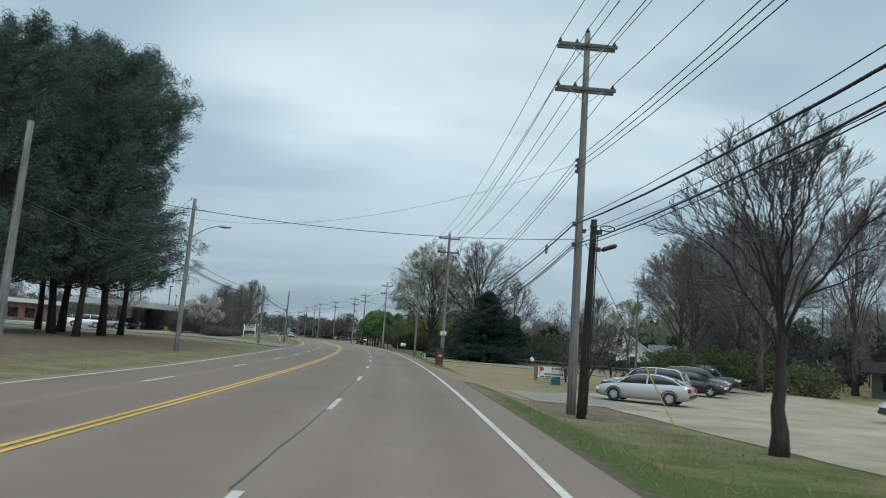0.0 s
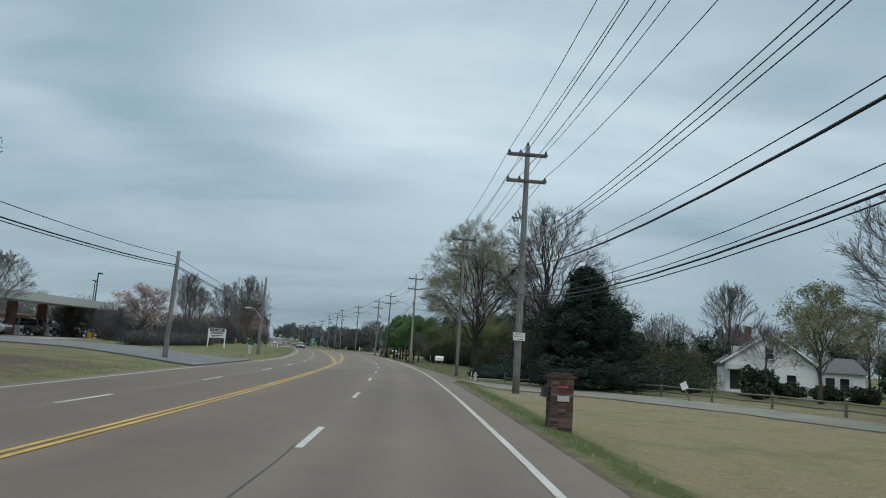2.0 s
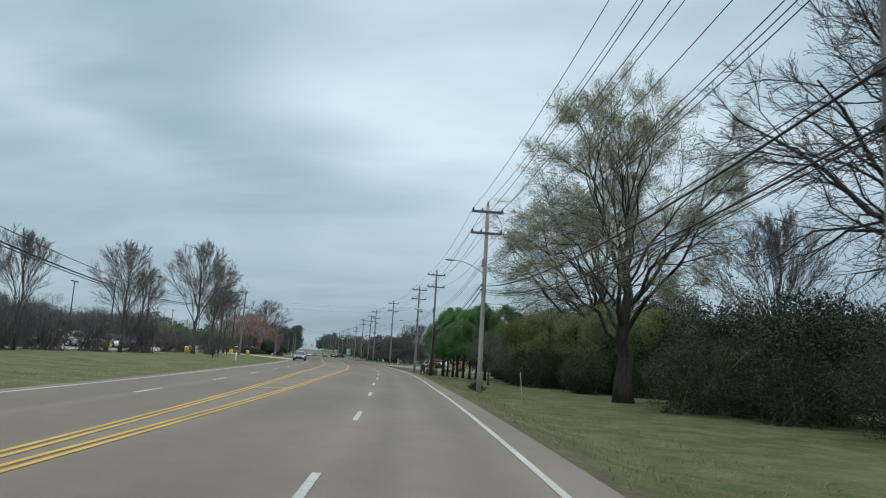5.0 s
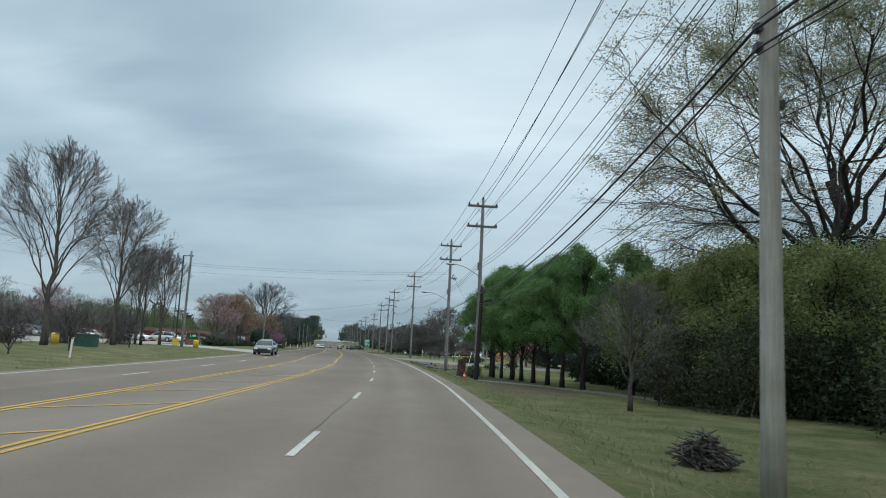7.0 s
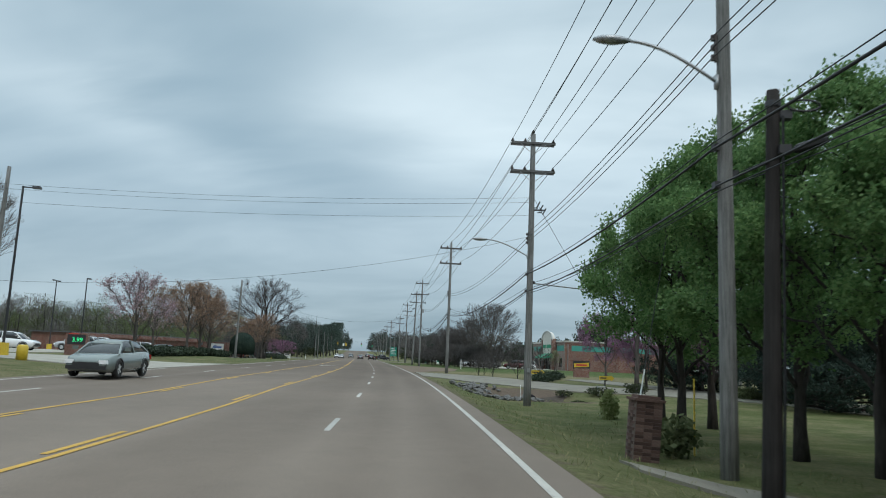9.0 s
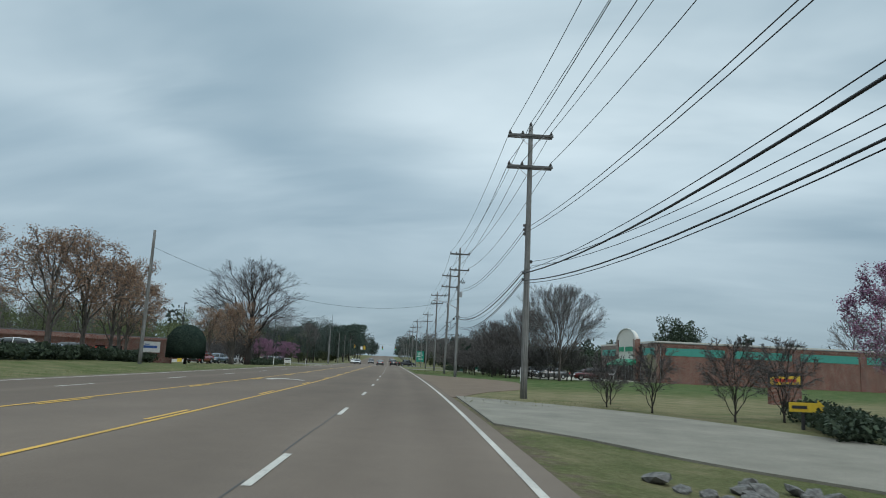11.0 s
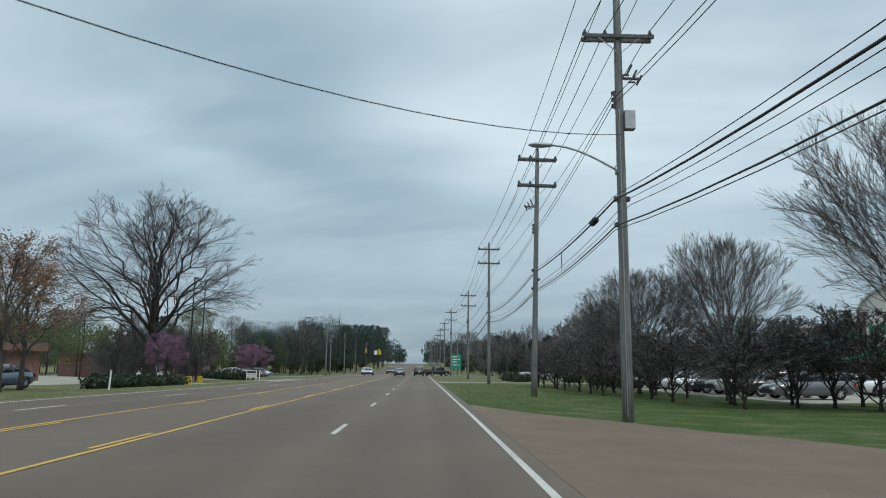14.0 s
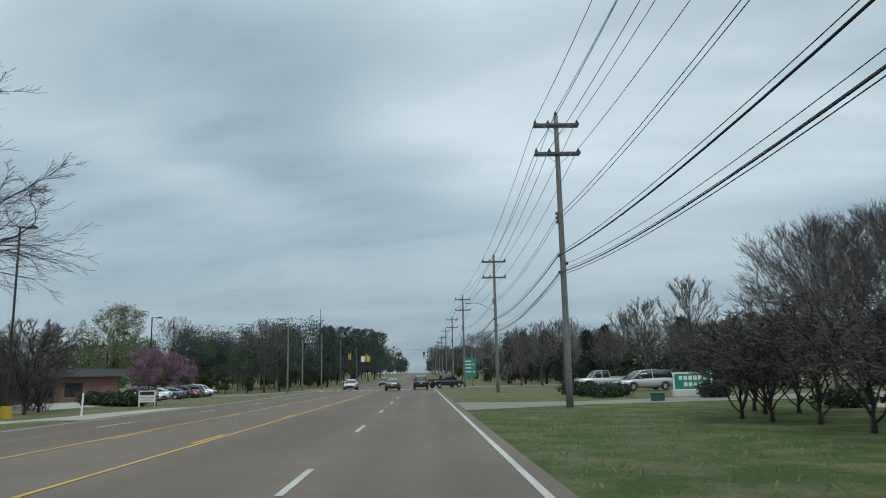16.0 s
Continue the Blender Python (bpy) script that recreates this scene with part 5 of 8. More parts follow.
thicket("undergrowth", "olive and brown scrub at the lot's far edge", M_OLIVE, [(56, 33, 2.2, 2.6), (60, 31, 2.0, 3.0), (65, 30, 2.4, 3.4), (70, 28.5, 2.2, 3.0), (75, 30, 2.4, 3.2), (80, 31, 2.4, 2.6)], 16000, 0.1, 218, twig=8)
thicket("twiggy_shrub", "tall dark leafless brush behind the car lot", M_TWIG_DARK, [(58, 36, 3.0, 7.0), (62, 34, 3.0, 7.5), (67, 33, 3.2, 8.0), (72, 35, 3.2, 8.0), (78, 36, 3.4, 7.5), (85, 40, 3.4, 7.5), (55, 41, 3.2, 7.5), (52, 47, 3.4, 8.0)], 26000, 0.11, 230, "shrub", slim=True)
plant("crape", 47.8, 12.5, 4.6, 20, "dark multi-stemmed crape myrtle on the tan lawn", 1.2)
plant("crape", 52.2, 15.6, 4.2, 150, "dark multi-stemmed crape myrtle on the tan lawn", 1.1)
plant("crape", 53.4, 13.0, 1.6, 80, "small twiggy shrub beside the painted sign", 1.4)
plant("bare", 104, 33, 6.5, label="small leafless tree before the white house")
thicket("undergrowth", "brown and dark green brush between the cedar and the house", M_SHADE_LEAF, [(110, 25, 2.2, 3.0), (113, 28, 2.6, 4.2), (116, 31, 2.6, 4.0), (119, 27, 2.6, 4.6), (108, 29, 1.6, 2.4)], 44000, 0.05, 231, twig=10)
thicket("evergreen_shrub", "dark clipped evergreen shrubs by the white house", M_DARKLEAF, [(108, 34.5, 1.8, 2.6), (107, 37, 1.5, 1.5), (106, 40, 1.6, 1.4), (105, 43, 1.5, 1.5), (100, 30, 1.0, 1.2), (104, 26, 0.8, 1.2), (108, 24, 0.8, 1.1)], 14000, 0.1, 201, "shrub")
plant("cedar", 96.5, 14.1, 9.1, 0, "big dense dark cedar beside the driveway", 1.4)
plant("cedar", 103.0, 19.5, 6.6, 100, "dark cedar behind another cedar", 1.0)
plant("oak", 128.5, 19.2, 20.5, 60, wide=0.95)
plant("bare", 140, 29, 15, label="leafless tree in the yard")
plant("bare_b", 120, 38, 12, label="leafless tree in the yard")
plant("bare_b", 150, 24, 13, label="leafless tree in the yard")
thicket("juniper", "low spreading dark juniper by the fence", M_CEDAR, [(113.5, 10.6, 2.2, 1.2), (116.0, 12.6, 1.6, 1.7), (109.3, 12.2, 1.9, 1.1), (111.6, 8.9, 1.4, 0.7), (108.0, 14.0, 1.4, 0.9)], 80000, 0.045, 203, "shrub", slim=True)
thicket("undergrowth", "dense olive undergrowth under the big trees", M_SHADE_LEAF, [(134, 22, 3.5, 4.0), (141, 20, 3.2, 3.6), (146, 17, 3.0, 4.2), (150, 20, 4.0, 4.5), (156, 22, 4.0, 4.5), (139, 28, 5, 5), (128, 33, 4, 3.2), (122, 30, 3, 2.4)], 130000, 0.052, 204, twig=7)
thicket("evergreen_thicket", "dark evergreen thicket beneath bare trees", M_DARKLEAF, [(144, 22, 3.5, 6.5), (148, 26, 4.5, 7.5), (158, 28, 5, 7)], 60000, 0.08, 205)
plant("budding", 183.5, 22.5, 22.5, 75, wide=1.3)
plant("budding", 155.0, 15.5, 22.5, 200, "tall old tree with pale spring leaves", 0.93)
ru_ = random.Random(41)
mounds_ = [(ru_.uniform(165, 187), 0, ru_.uniform(1.0, 2.3), ru_.uniform(1.6, 5.2)) for _ in range(30)]
thicket("undergrowth", "tall tangled dark olive growth and vines at the wood's edge", M_SHADE_LEAF, [(s, 13.2 + ru_.uniform(0, 8) + max(0, (176 - s)) * 0.25, r, h) for s, o, r, h in mounds_], 90000, 0.05, 206, twig=5)
thicket("evergreen_thicket", "dark evergreen thicket at the wood's edge", M_DARKLEAF, [(170, 21.5, 3.6, 5.0), (164, 27, 3.5, 3.8), (176, 18.0, 2.4, 3.6), (172, 27, 4.0, 9.5), (180, 28, 5.0, 10.5), (174, 23.5, 3.2, 8.5), (182, 23, 3.4, 9.0), (166, 25, 3.4, 8.5), (187, 26, 4.0, 9.5), (160, 27, 4.0, 9.0)], 110000, 0.075, 207)
for i, (s, o, h) in enumerate(((185.5, 13.6, 6.6), (181.5, 16.5, 7.6), (177.5, 18.2, 7.2), (173.0, 20.0, 7.8), (186.5, 18.5, 8.2), (168.5, 22.5, 7.4))):
    plant("olive", s, o, h, i * 59, wide=1.05)
plant("bare", 177.2, 9.4, 5.4, 10, "small bent tree with pale bark by the path", 1.25)
for i, (s, o, h) in enumerate(((189.5, 13.6, 9.0), (193.6, 11.8, 9.3), (196.6, 11.2, 9.0), (199.3, 10.8, 9.3), (202.3, 10.4, 9.0), (205.3, 10.1, 9.2), (208.2, 9.9, 9.2), (211.6, 9.6, 9.8), (214.9, 9.4, 10.6), (217.4, 9.6, 10.4), (218.4, 12.0, 11.2))):
    plant("pear", s, o, h * (0.97 if s < 212 else 0.92), i * 71, wide=(0.96 if s < 210 else 0.84) + 0.05 * math.sin(i * 3.3), group="row of pear trees")
for i, (s, o, h) in enumerate(((191.5, 18.0, 7.6), (196.5, 20.0, 8.4), (202.0, 18.5, 7.2), (207.5, 20.5, 7.8), (214.0, 23.5, 7.0), (193.0, 25.0, 9.0))):
    plant("olive", s, o, h, i * 47 + 20, "ragged dark green tree behind the pear row", 1.1)
thicket("evergreen_thicket", "tall dark ivy-clad trees behind the pear row", M_SHADE_LEAF, [(188, 23, 3.5, 10), (193, 27, 4, 11), (184.5, 19.5, 3, 9), (198, 31, 4.5, 10)], 90000, 0.06, 251, twig=6)
thicket("evergreen_hedge", "rough dark hedge behind the pear trees", M_DARKLEAF, [(189 + i * 2.7, 16.5 + 1.2 * math.sin(i * 1.9) + i * 0.25, 1.5, 2.1 + 0.7 * math.sin(i * 2.3)) for i in range(11)], 20000, 0.1, 216, "hedge")
plant("crape", 181.5, 12.2, 2.6, 20, "weathered leafless shrub by the path", 1.2)
plant("bare_b", 244.5, 17.8, 11.6, 15, "tall slender leafless tree by the drive", 1.1)
plant("redbud", 262.5, 21.0, 6.4, 15)
plant("redbud", 250.0, 20.5, 6.0, 115)
plant("redbud", 247.0, 24.0, 5.6, 215)
for i, (s, o, h) in enumerate(((428, 20, 6.5), (436, 24, 7.5), (444, 20, 6.0), (430, 32, 8.0), (470, 22, 9.0), (476, 16, 8.0), (484, 20, 9.5))):
    plant("cedar_far", s, o, h, i * 63, "dark evergreen beyond the store drive", 0.9)
plant("cedar", 248.5, 24.6, 10.0, 200, "tall dense dark evergreen by the side lane", 0.9)
plant("cedar", 238.5, 26.5, 11.3, 30, "tall dense dark evergreen by the drive-in", 0.8)
plant("cedar", 231.0, 25.0, 10.4, 130, "tall dense dark evergreen by the drive-in", 0.8)
for s, o, h in ((258.6, 11.4, 2.9), (262.0, 9.6, 2.7), (265.0, 8.6, 2.4), (259.5, 13.6, 3.0), (268.0, 9.6, 2.3)):
    plant("crape", s, o, h, label="pruned bare crape myrtle in a mulch bed", wide=1.1)
thicket("box_hedge", "low clipped hedge behind the drive-in signs", M_DARKLEAF, [(253 + i * 1.3, 12.4 + i * 0.5, 0.9, 0.75) for i in range(8)], 5000, 0.07, 211, "hedge")
thicket("evergreen_shrub", "slender yellow-green shrub in the verge", M_SPRING, [(222.0, 8.9, 0.36, 1.3), (222.4, 9.25, 0.3, 0.9)], 900, 0.055, 212, "shrub")
thicket("weeds", "dark ragged weeds on the ditch banks", M_SHADE_LEAF, [(239.5, 13.6, 0.9, 0.5), (241.0, 16.6, 0.8, 0.7), (240.0, 11.2, 0.6, 0.4), (235.0, 11.0, 0.7, 0.25)], 2600, 0.05, 241, twig=14)
thicket("evergreen_shrub", "ragged low shrubs by the side lane", M_OLIVE, [(237, 25.5, 1.2, 0.9), (239.5, 24.0, 1.0, 0.8), (208, 6.6, 0.6, 1.0)], 3000, 0.08, 217, "shrub")
# pines beyond the junction
for i, (s, o, h) in enumerate(((498, -20, 12.5), (522, -19, 14), (552, -18.5, 15), (588, -18, 17), (622, -18, 17.5), (660, -18, 19))):
    plant(("pine", "pine_b")[i % 2], s, o, h, i * 77, "tall dark pine beyond the junction", 0.9)
# car park edge by the store
plant("vase", 324.0, 19.6, 11.8, 30, "big vase-shaped leafless tree beside the store car park", 1.0)
plant("vase", 342.3, 18.8, 9.9, 70, "vase-shaped leafless tree in the store car park", 0.95)
plant("vase", 346.9, 14.7, 8.3, 170, "vase-shaped leafless tree in the store car park", 1.15)
plant("vase", 375.0, 20.0, 9.0, 270, "vase-shaped leafless tree in the store car park", 1.05)
plant("vase", 363.4, 15.8, 7.0, 200, "vase-shaped leafless tree in the store car park", 1.05)
for i, (s, o) in enumerate(((332.5, 17.8), (329.8, 18.4), (327.4, 19.0), (329.0, 21.8), (326.0, 21.6), (331.4, 20.6), (328.2, 13.6), (331.5, 14.6), (334.5, 12.7), (338.3, 12.8), (340.7, 12.2), (343.4, 11.3), (346.6, 11.3), (350.5, 11.4), (355.0, 11.2), (357.7, 11.1), (360.9, 11.5), (362.4, 10.8), (364.1, 10.6), (366.5, 12.5), (369.0, 13.2), (337.0, 16.5), (346.0, 15.5), (353.0, 14.5), (367.0, 14.0), (330.0, 16.8), (333.0, 15.0), (340.0, 15.4), (343.0, 14.4), (348.5, 13.4), (350.0, 16.4), (356.0, 14.0), (360.0, 14.6))):
    plant("crape", s, o, (4.2 if s < 337 else 3.55) + 0.3 * math.sin(i * 1.7), i * 67, "dark bare crape myrtle in a grass strip", 1.5, group="crape myrtles along the car park")
thicket("evergreen_thicket", "dark evergreen belt behind the store car park", M_DARKLEAF, [(388, 46, 5, 7), (396, 50, 5, 8), (404, 42, 4, 6), (412, 46, 5, 7), (378, 52, 5, 7), (402, 31, 3.5, 6), (366, 60, 5, 6), (420, 33, 4, 7), (430, 27, 3.5, 6), (412, 29, 3, 5)], 34000, 0.17, 213)
thicket("box_hedge", "low dark hedge mounds beside the car park", M_DARKLEAF, [(389, 12, 1.0, 0.9), (391, 13.5, 1.0, 0.9), (393, 12, 1.1, 0.9), (396, 12.5, 1.2, 1.0), (399, 12, 1.2, 1.0), (384, 17.5, 0.9, 1.0), (386.5, 18.5, 0.9, 0.9), (370, 17.5, 1.2, 0.8), (366, 18.0, 1.2, 0.8), (361, 18.0, 1.2, 0.8)], 7000, 0.09, 214, "hedge")
thicket("evergreen_tree", "round dark evergreen crown rising behind the store", M_DARKLEAF, [(371, 53, 4.4, 11.8), (374, 56, 3.4, 10)], 14000, 0.15, 215)
plant("bare_far", 355, 78, 13, label="leafless tree behind the store")
plant("spring", 331.0, 33.5, 3.9, 60, "small young tree in yellow-green leaf before the store", 0.8)

# ---- planting: left-hand side ----
for i, (s, o, h, k) in enumerate(((47, -25.0, 19.5, "pine"), (54, -22.0, 20.5, "pine_b"), (59, -26.0, 23.0, "pine"), (62.5, -23.6, 23.6, "pine"), (69.5, -24.2, 22.5, "pine_b"), (67, -28.0, 24.5, "pine"), (53, -30, 20.5, "pine"), (43, -31, 18, "pine"), (71, -32, 24.5, "pine_b"), (61, -34, 22.5, "pine"))):
    plant(k, s, o, h, i * 83, wide=0.88, group="stand of tall pines")
plant("bare", 110.5, -35.5, 7.6, 30, "round leafless tree by the filling station", 1.2)
plant("blossom", 125.6, -26.8, 6.2, 20, wide=1.15)
plant("blossom", 133.0, -29.0, 4.0, 90, wide=1.1)
thicket("twiggy_shrub", "low dark leafless hedge along the forecourt", M_TWIG_DARK, [(110 + i * 1.9, -23.2 + 0.5 * math.sin(i * 2.1), 1.7, 1.3) for i in range(17)], 42000, 0.06, 221, "hedge", twig=26, slim=True)
thicket("twiggy_shrub", "dense leafless brown shrubs along the car park", M_TWIG_DARK, [(136, -29, 2.5, 3.6), (142, -30, 2.8, 3.8), (149, -29, 2.6, 3.6), (156, -28, 2.6, 3.8), (165, -28, 2.6, 3.4), (173, -27, 2.5, 3.6), (181, -25.5, 2.6, 4.2), (128, -31, 2.6, 3.8), (131, -36, 3.0, 4.4), (145, -36, 3.2, 4.6), (158, -35, 3.0, 4.6), (170, -33, 3.0, 4.4), (200, -27, 2.0, 2.6), (212, -28, 2.2, 3.0), (222, -26.5, 2.2, 3.2)], 70000, 0.1, 222, twig=30, slim=True)
for i, (s, o, h, k) in enumerate(((141.5, -25.8, 9.2, "bare_b"), (150, -27, 8.0, "bare_b"), (158, -27, 8.5, "bare_b"), (176.0, -25.6, 10.4, "bare"), (183, -26, 8.6, "bare_b"), (199.1, -23.9, 14.0, "bare"), (215.1, -24.7, 13.2, "bare"), (224.5, -25.0, 10.0, "bare_b"), (233.5, -25.5, 11.0, "bare_b"), (229.5, -27.0, 9.2, "bare_b"))):
    plant(k, s, o, h, i * 57, "leafless street tree in a mulch ring")
plant("crape", 193.0, -19.8, 2.6, 15, "spiky leafless shrub on the verge", 1.3)
plant("crape", 183.0, -18.5, 2.2, 75, "spiky leafless shrub on the verge", 1.2)
plant("crape", 209, -21.4, 2.4, 95, "spiky leafless shrub on the verge", 1.2)
plant("pinkbud", 260.2, -24.0, 7.6, 10, "pale pink-budded tree beside the plaza drive", 1.1)
plant("pinkbud", 240.0, -40.0, 6.5, 60, "pale pink-budded tree in the car park", 1.1)
for i, (s, o, h) in enumerate(((280, -28.0, 8.0), (288, -26.0, 9.4), (293, -25.5, 9.6), (299, -25.5, 8.6), (307, -27, 8.0), (312, -29.5, 10.5))):
    plant("maple", s, o, h, i * 77, wide=1.15, group="orange-budded maples")
thicket("box_hedge", "dark clipped hedge along the plaza frontage", M_DARKLEAF, [(258 + i * 2.4, -24.4, 1.3, 1.0) for i in range(20)], 22000, 0.1, 223, "hedge")
# clipped round evergreen
topi = Shape()
rn_ = np.random.default_rng(9)
n_ = 24000
d_ = rn_.normal(0, 1, (n_, 3))
d_ /= np.linalg.norm(d_, axis=1)[:, None]
flat_ = d_.copy()
flat_[:, 2] = 0
flat_ /= np.linalg.norm(flat_, axis=1)[:, None] + 1e-9
c_ = np.where(d_[:, 2:] > 0, d_ * np.array([2.0, 2.0, 1.95]) + np.array([0, 0, 2.35]), flat_ * 2.0 + np.array([0, 0, 2.35]) + d_ * np.array([0, 0, 1.6])) * rn_.uniform(0.96, 1.0, (n_, 1))
t_ = np.cross(d_, rn_.normal(0, 1, (n_, 3)))
t_ /= np.linalg.norm(t_, axis=1)[:, None]
b_ = np.cross(d_, t_)
topi.quads(c_, (t_ + d_ * 0.35) * 0.06, (b_ + d_ * 0.2) * 0.045)
tp = thing("topiary", "dark clipped dome-shaped evergreen on a short trunk", "topiary")
part("crown", topi, M_CEDAR, tp)
part("trunk", Shape().tube([(0, 0, -0.2), (0.05, 0, 0.6), (0, 0.05, 1.4)], [0.2, 0.16, 0.13], 8), M_BARK_DARK, tp)
x_, y_ = at(314.2, -23.2)
put(tp, x_, y_, gz(x_, y_) - 0.1, 0, 1.0)
for i, (s, o, h) in enumerate(((338.5, -23.2, 8.6), (343.5, -24.6, 8.0), (334.0, -25.5, 7.4))):
    plant("maple", s, o, h, i * 99 + 20, "maple with rusty orange buds beside the shops", 1.1)
plant("oak", 373.4, -27.5, 19.6, 160, "huge spreading leafless oak beside the brick shops", 1.26, sink=0.3)
plant("redbud", 366, -23.5, 4.6, 30)
for i, (s, o, h) in enumerate(((396, -29.5, 7.0), (401, -31, 6.5), (392, -32, 6.5), (371, -30, 5.0), (378, -30, 5.5), (400, -34, 5.5), (404, -37, 5.0), (398, -39, 6.0), (386, -34, 5.5))):
    plant("crape", s, o, h, i * 73, "dark bare shade tree before the brick shops", 1.15)
plant("redbud", 411.5, -25.4, 5.2, 130, "redbud in deep purple-pink blossom by the car park", 1.25)
thicket("twiggy_shrub", "dense dark leafless brush before the shops", M_TWIG_DARK, [(404, -33, 2.6, 4.4), (408, -38, 3.0, 5.0), (400, -40, 3.0, 5.0), (414, -42, 3.0, 5.4), (423, -46, 3.0, 5.4), (378, -33, 2.6, 3.6), (384, -36, 2.8, 4.2)], 26000, 0.1, 252, "shrub", twig=16, slim=True)
plant("redbud", 452, -36, 5.4, 230)
plant("spring", 462, -50, 14.5, 20, "round tree in thin spring leaf behind the shops", 1.2)
plant("bare", 430, -44, 9.5, 120, "leafless tree beside the dark shop", 1.1)
plant("bare", 402, -34, 6.6, 20, "dark leafless tree by the shop frontage", 1.2)
plant("bare", 468, -27, 12.5, 70, "tall leafless tree beyond the junction", 1.0)
plant("bare", 384, -33, 8.0, 200, "dark leafless tree by the shop drive", 1.2)
thicket("box_hedge", "dark clipped hedges along the shop frontage", M_DARKLEAF, [(346 + i * 2.2, -21.0 - 0.1 * i, 1.1, 0.9) for i in range(9)] + [(410.5 + i * 1.15, -26.6 - i * 1.15, 1.1, 1.3) for i in range(8)], 13000, 0.1, 224, "hedge")

# ---- distant woods ----
def woods(name, label, spots_, seed, leafm, per=260, size=0.5, slim=False):
    """Far trees with trunks and ragged crowns, joined."""
    rnp = np.random.default_rng(seed)
    cr, st = Shape(), Shape()
    for s, o, h, w in spots_:
        x, y = at(s, o)
        z = gz(x, y)
        st.tube([(x, y, z - 0.3), (x + rnp.uniform(-0.4, 0.4), y, z + h * 0.55), (x + rnp.uniform(-0.6, 0.6), y, z + h * 0.92)], [0.011 * h, 0.007 * h, 0.002 * h], 5)
        n = int(per * rnp.uniform(0.7, 1.3))
        lz = rnp.uniform(0.22, 0.88, 11)
        prof = np.sqrt(np.clip(1 - ((lz - 0.5) / 0.52) ** 2, 0.05, 1))
        az = rnp.uniform(0, 6.28, 11)
        rr = w * 0.5 * prof * rnp.uniform(0.25, 1.0, 11)
        lobes = np.stack([rr * np.cos(az), rr * np.sin(az), lz * h], 1)
        c = lobes[rnp.integers(0, 11, n)] + np.clip(rnp.normal(0, 1, (n, 3)), -1.5, 1.5) * np.array([w * 0.15, w * 0.15, h * 0.07])
        c = c + np.array([x, y, z])
        c[:, 2] = np.clip(c[:, 2], z + 0.3, z + h)
        a = rnp.normal(0, 1, (n, 3))
        a /= np.linalg.norm(a, axis=1)[:, None]
        b = np.cross(a, rnp.normal(0, 1, (n, 3)))
        b /= np.linalg.norm(b, axis=1)[:, None] + 1e-9
        q = size * rnp.uniform(0.5, 1.2, (n, 1))
        if slim:
            a[:, 2] = np.abs(a[:, 2]) + 0.7
            a /= np.linalg.norm(a, axis=1)[:, None]
            b = np.cross(a, rnp.normal(0, 1, (n, 3)))
            b /= np.linalg.norm(b, axis=1)[:, None] + 1e-9
            cr.quads(c, a * q * 2.2, b * q * 0.13)
        else:
            cr.quads(c, a * q, b * q * 0.5)
    ob = tagged(part(name, cr, leafm), label, "woodland", kind="stuff")
    part("trunk_belt", st, M_BARK_DARK, ob)
    return ob


def scatter(seed, n, s0, s1, o0, o1, h0, h1):
    r = random.Random(seed)
    out = []
    for _ in range(n):
        h = r.uniform(h0, h1)
        out.append((r.uniform(s0, s1), r.uniform(o0, o1), h, h * r.uniform(0.45, 0.65)))
    return out


woods("far_woods", "hazy grey-brown leafless woods beyond the houses", scatter(1, 70, 95, 330, 52, 110, 10, 16), 301, M_TWIG, per=900, size=0.26, slim=True)
woods("far_woods", "hazy leafless woods beyond the car lot", scatter(2, 40, 20, 110, 50, 95, 10, 16), 302, M_TWIG, per=900, size=0.26, slim=True)
for i, (s, o, h, w) in enumerate(scatter(3, 9, 100, 150, 50, 78, 10, 14)):
    plant("spring", s, o, h, i * 63, "tree in thin spring leaf beyond the white house", 1.0)
plant("spring", 98.5, 34.5, 9.6, 30, "broad budding olive tree beside the white house", 1.15)
plant("bare", 94.0, 40.0, 17.0, 130, "tall leafless tree beside the white house", 1.15)
woods("evergreen_woods", "dark evergreen belt behind the houses", scatter(4, 46, 60, 215, 44, 62, 5, 8), 304, M_DARKLEAF, per=520, size=0.32)
woods("far_woods", "leafless woods beyond the plaza", scatter(5, 110, 90, 430, -170, -105, 9, 15), 305, M_TWIG, per=750, size=0.33, slim=True)
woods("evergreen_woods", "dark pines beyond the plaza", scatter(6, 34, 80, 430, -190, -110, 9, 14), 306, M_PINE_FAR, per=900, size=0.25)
woods("spring_woods", "trees in thin spring leaf beyond the shops", scatter(7, 26, 380, 470, -100, -48, 9, 14), 307, M_OLIVE, per=2400, size=0.1)
woods("far_woods", "leafless woods along the far road", scatter(8, 46, 470, 800, -60, -20, 11, 17) + scatter(9, 46, 470, 800, 12, 60, 9, 15), 308, M_TWIG, per=1300, size=0.24, slim=True)
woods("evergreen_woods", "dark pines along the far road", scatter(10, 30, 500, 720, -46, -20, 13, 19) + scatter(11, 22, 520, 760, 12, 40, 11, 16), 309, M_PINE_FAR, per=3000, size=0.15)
woods("far_woods", "dense grey-brown leafless woods behind the plaza", scatter(31, 70, 230, 440, -150, -128, 15, 20), 321, M_TWIG, per=900, size=0.32, slim=True)
woods("mixed_woods", "olive and grey tree belt beyond the shops", scatter(32, 44, 385, 470, -112, -70, 11, 16), 322, M_OLIVE, per=1800, size=0.12)
woods("far_woods", "grey leafless trees among the far car parks", scatter(33, 40, 330, 470, -100, -72, 10, 15), 323, M_TWIG, per=900, size=0.26, slim=True)
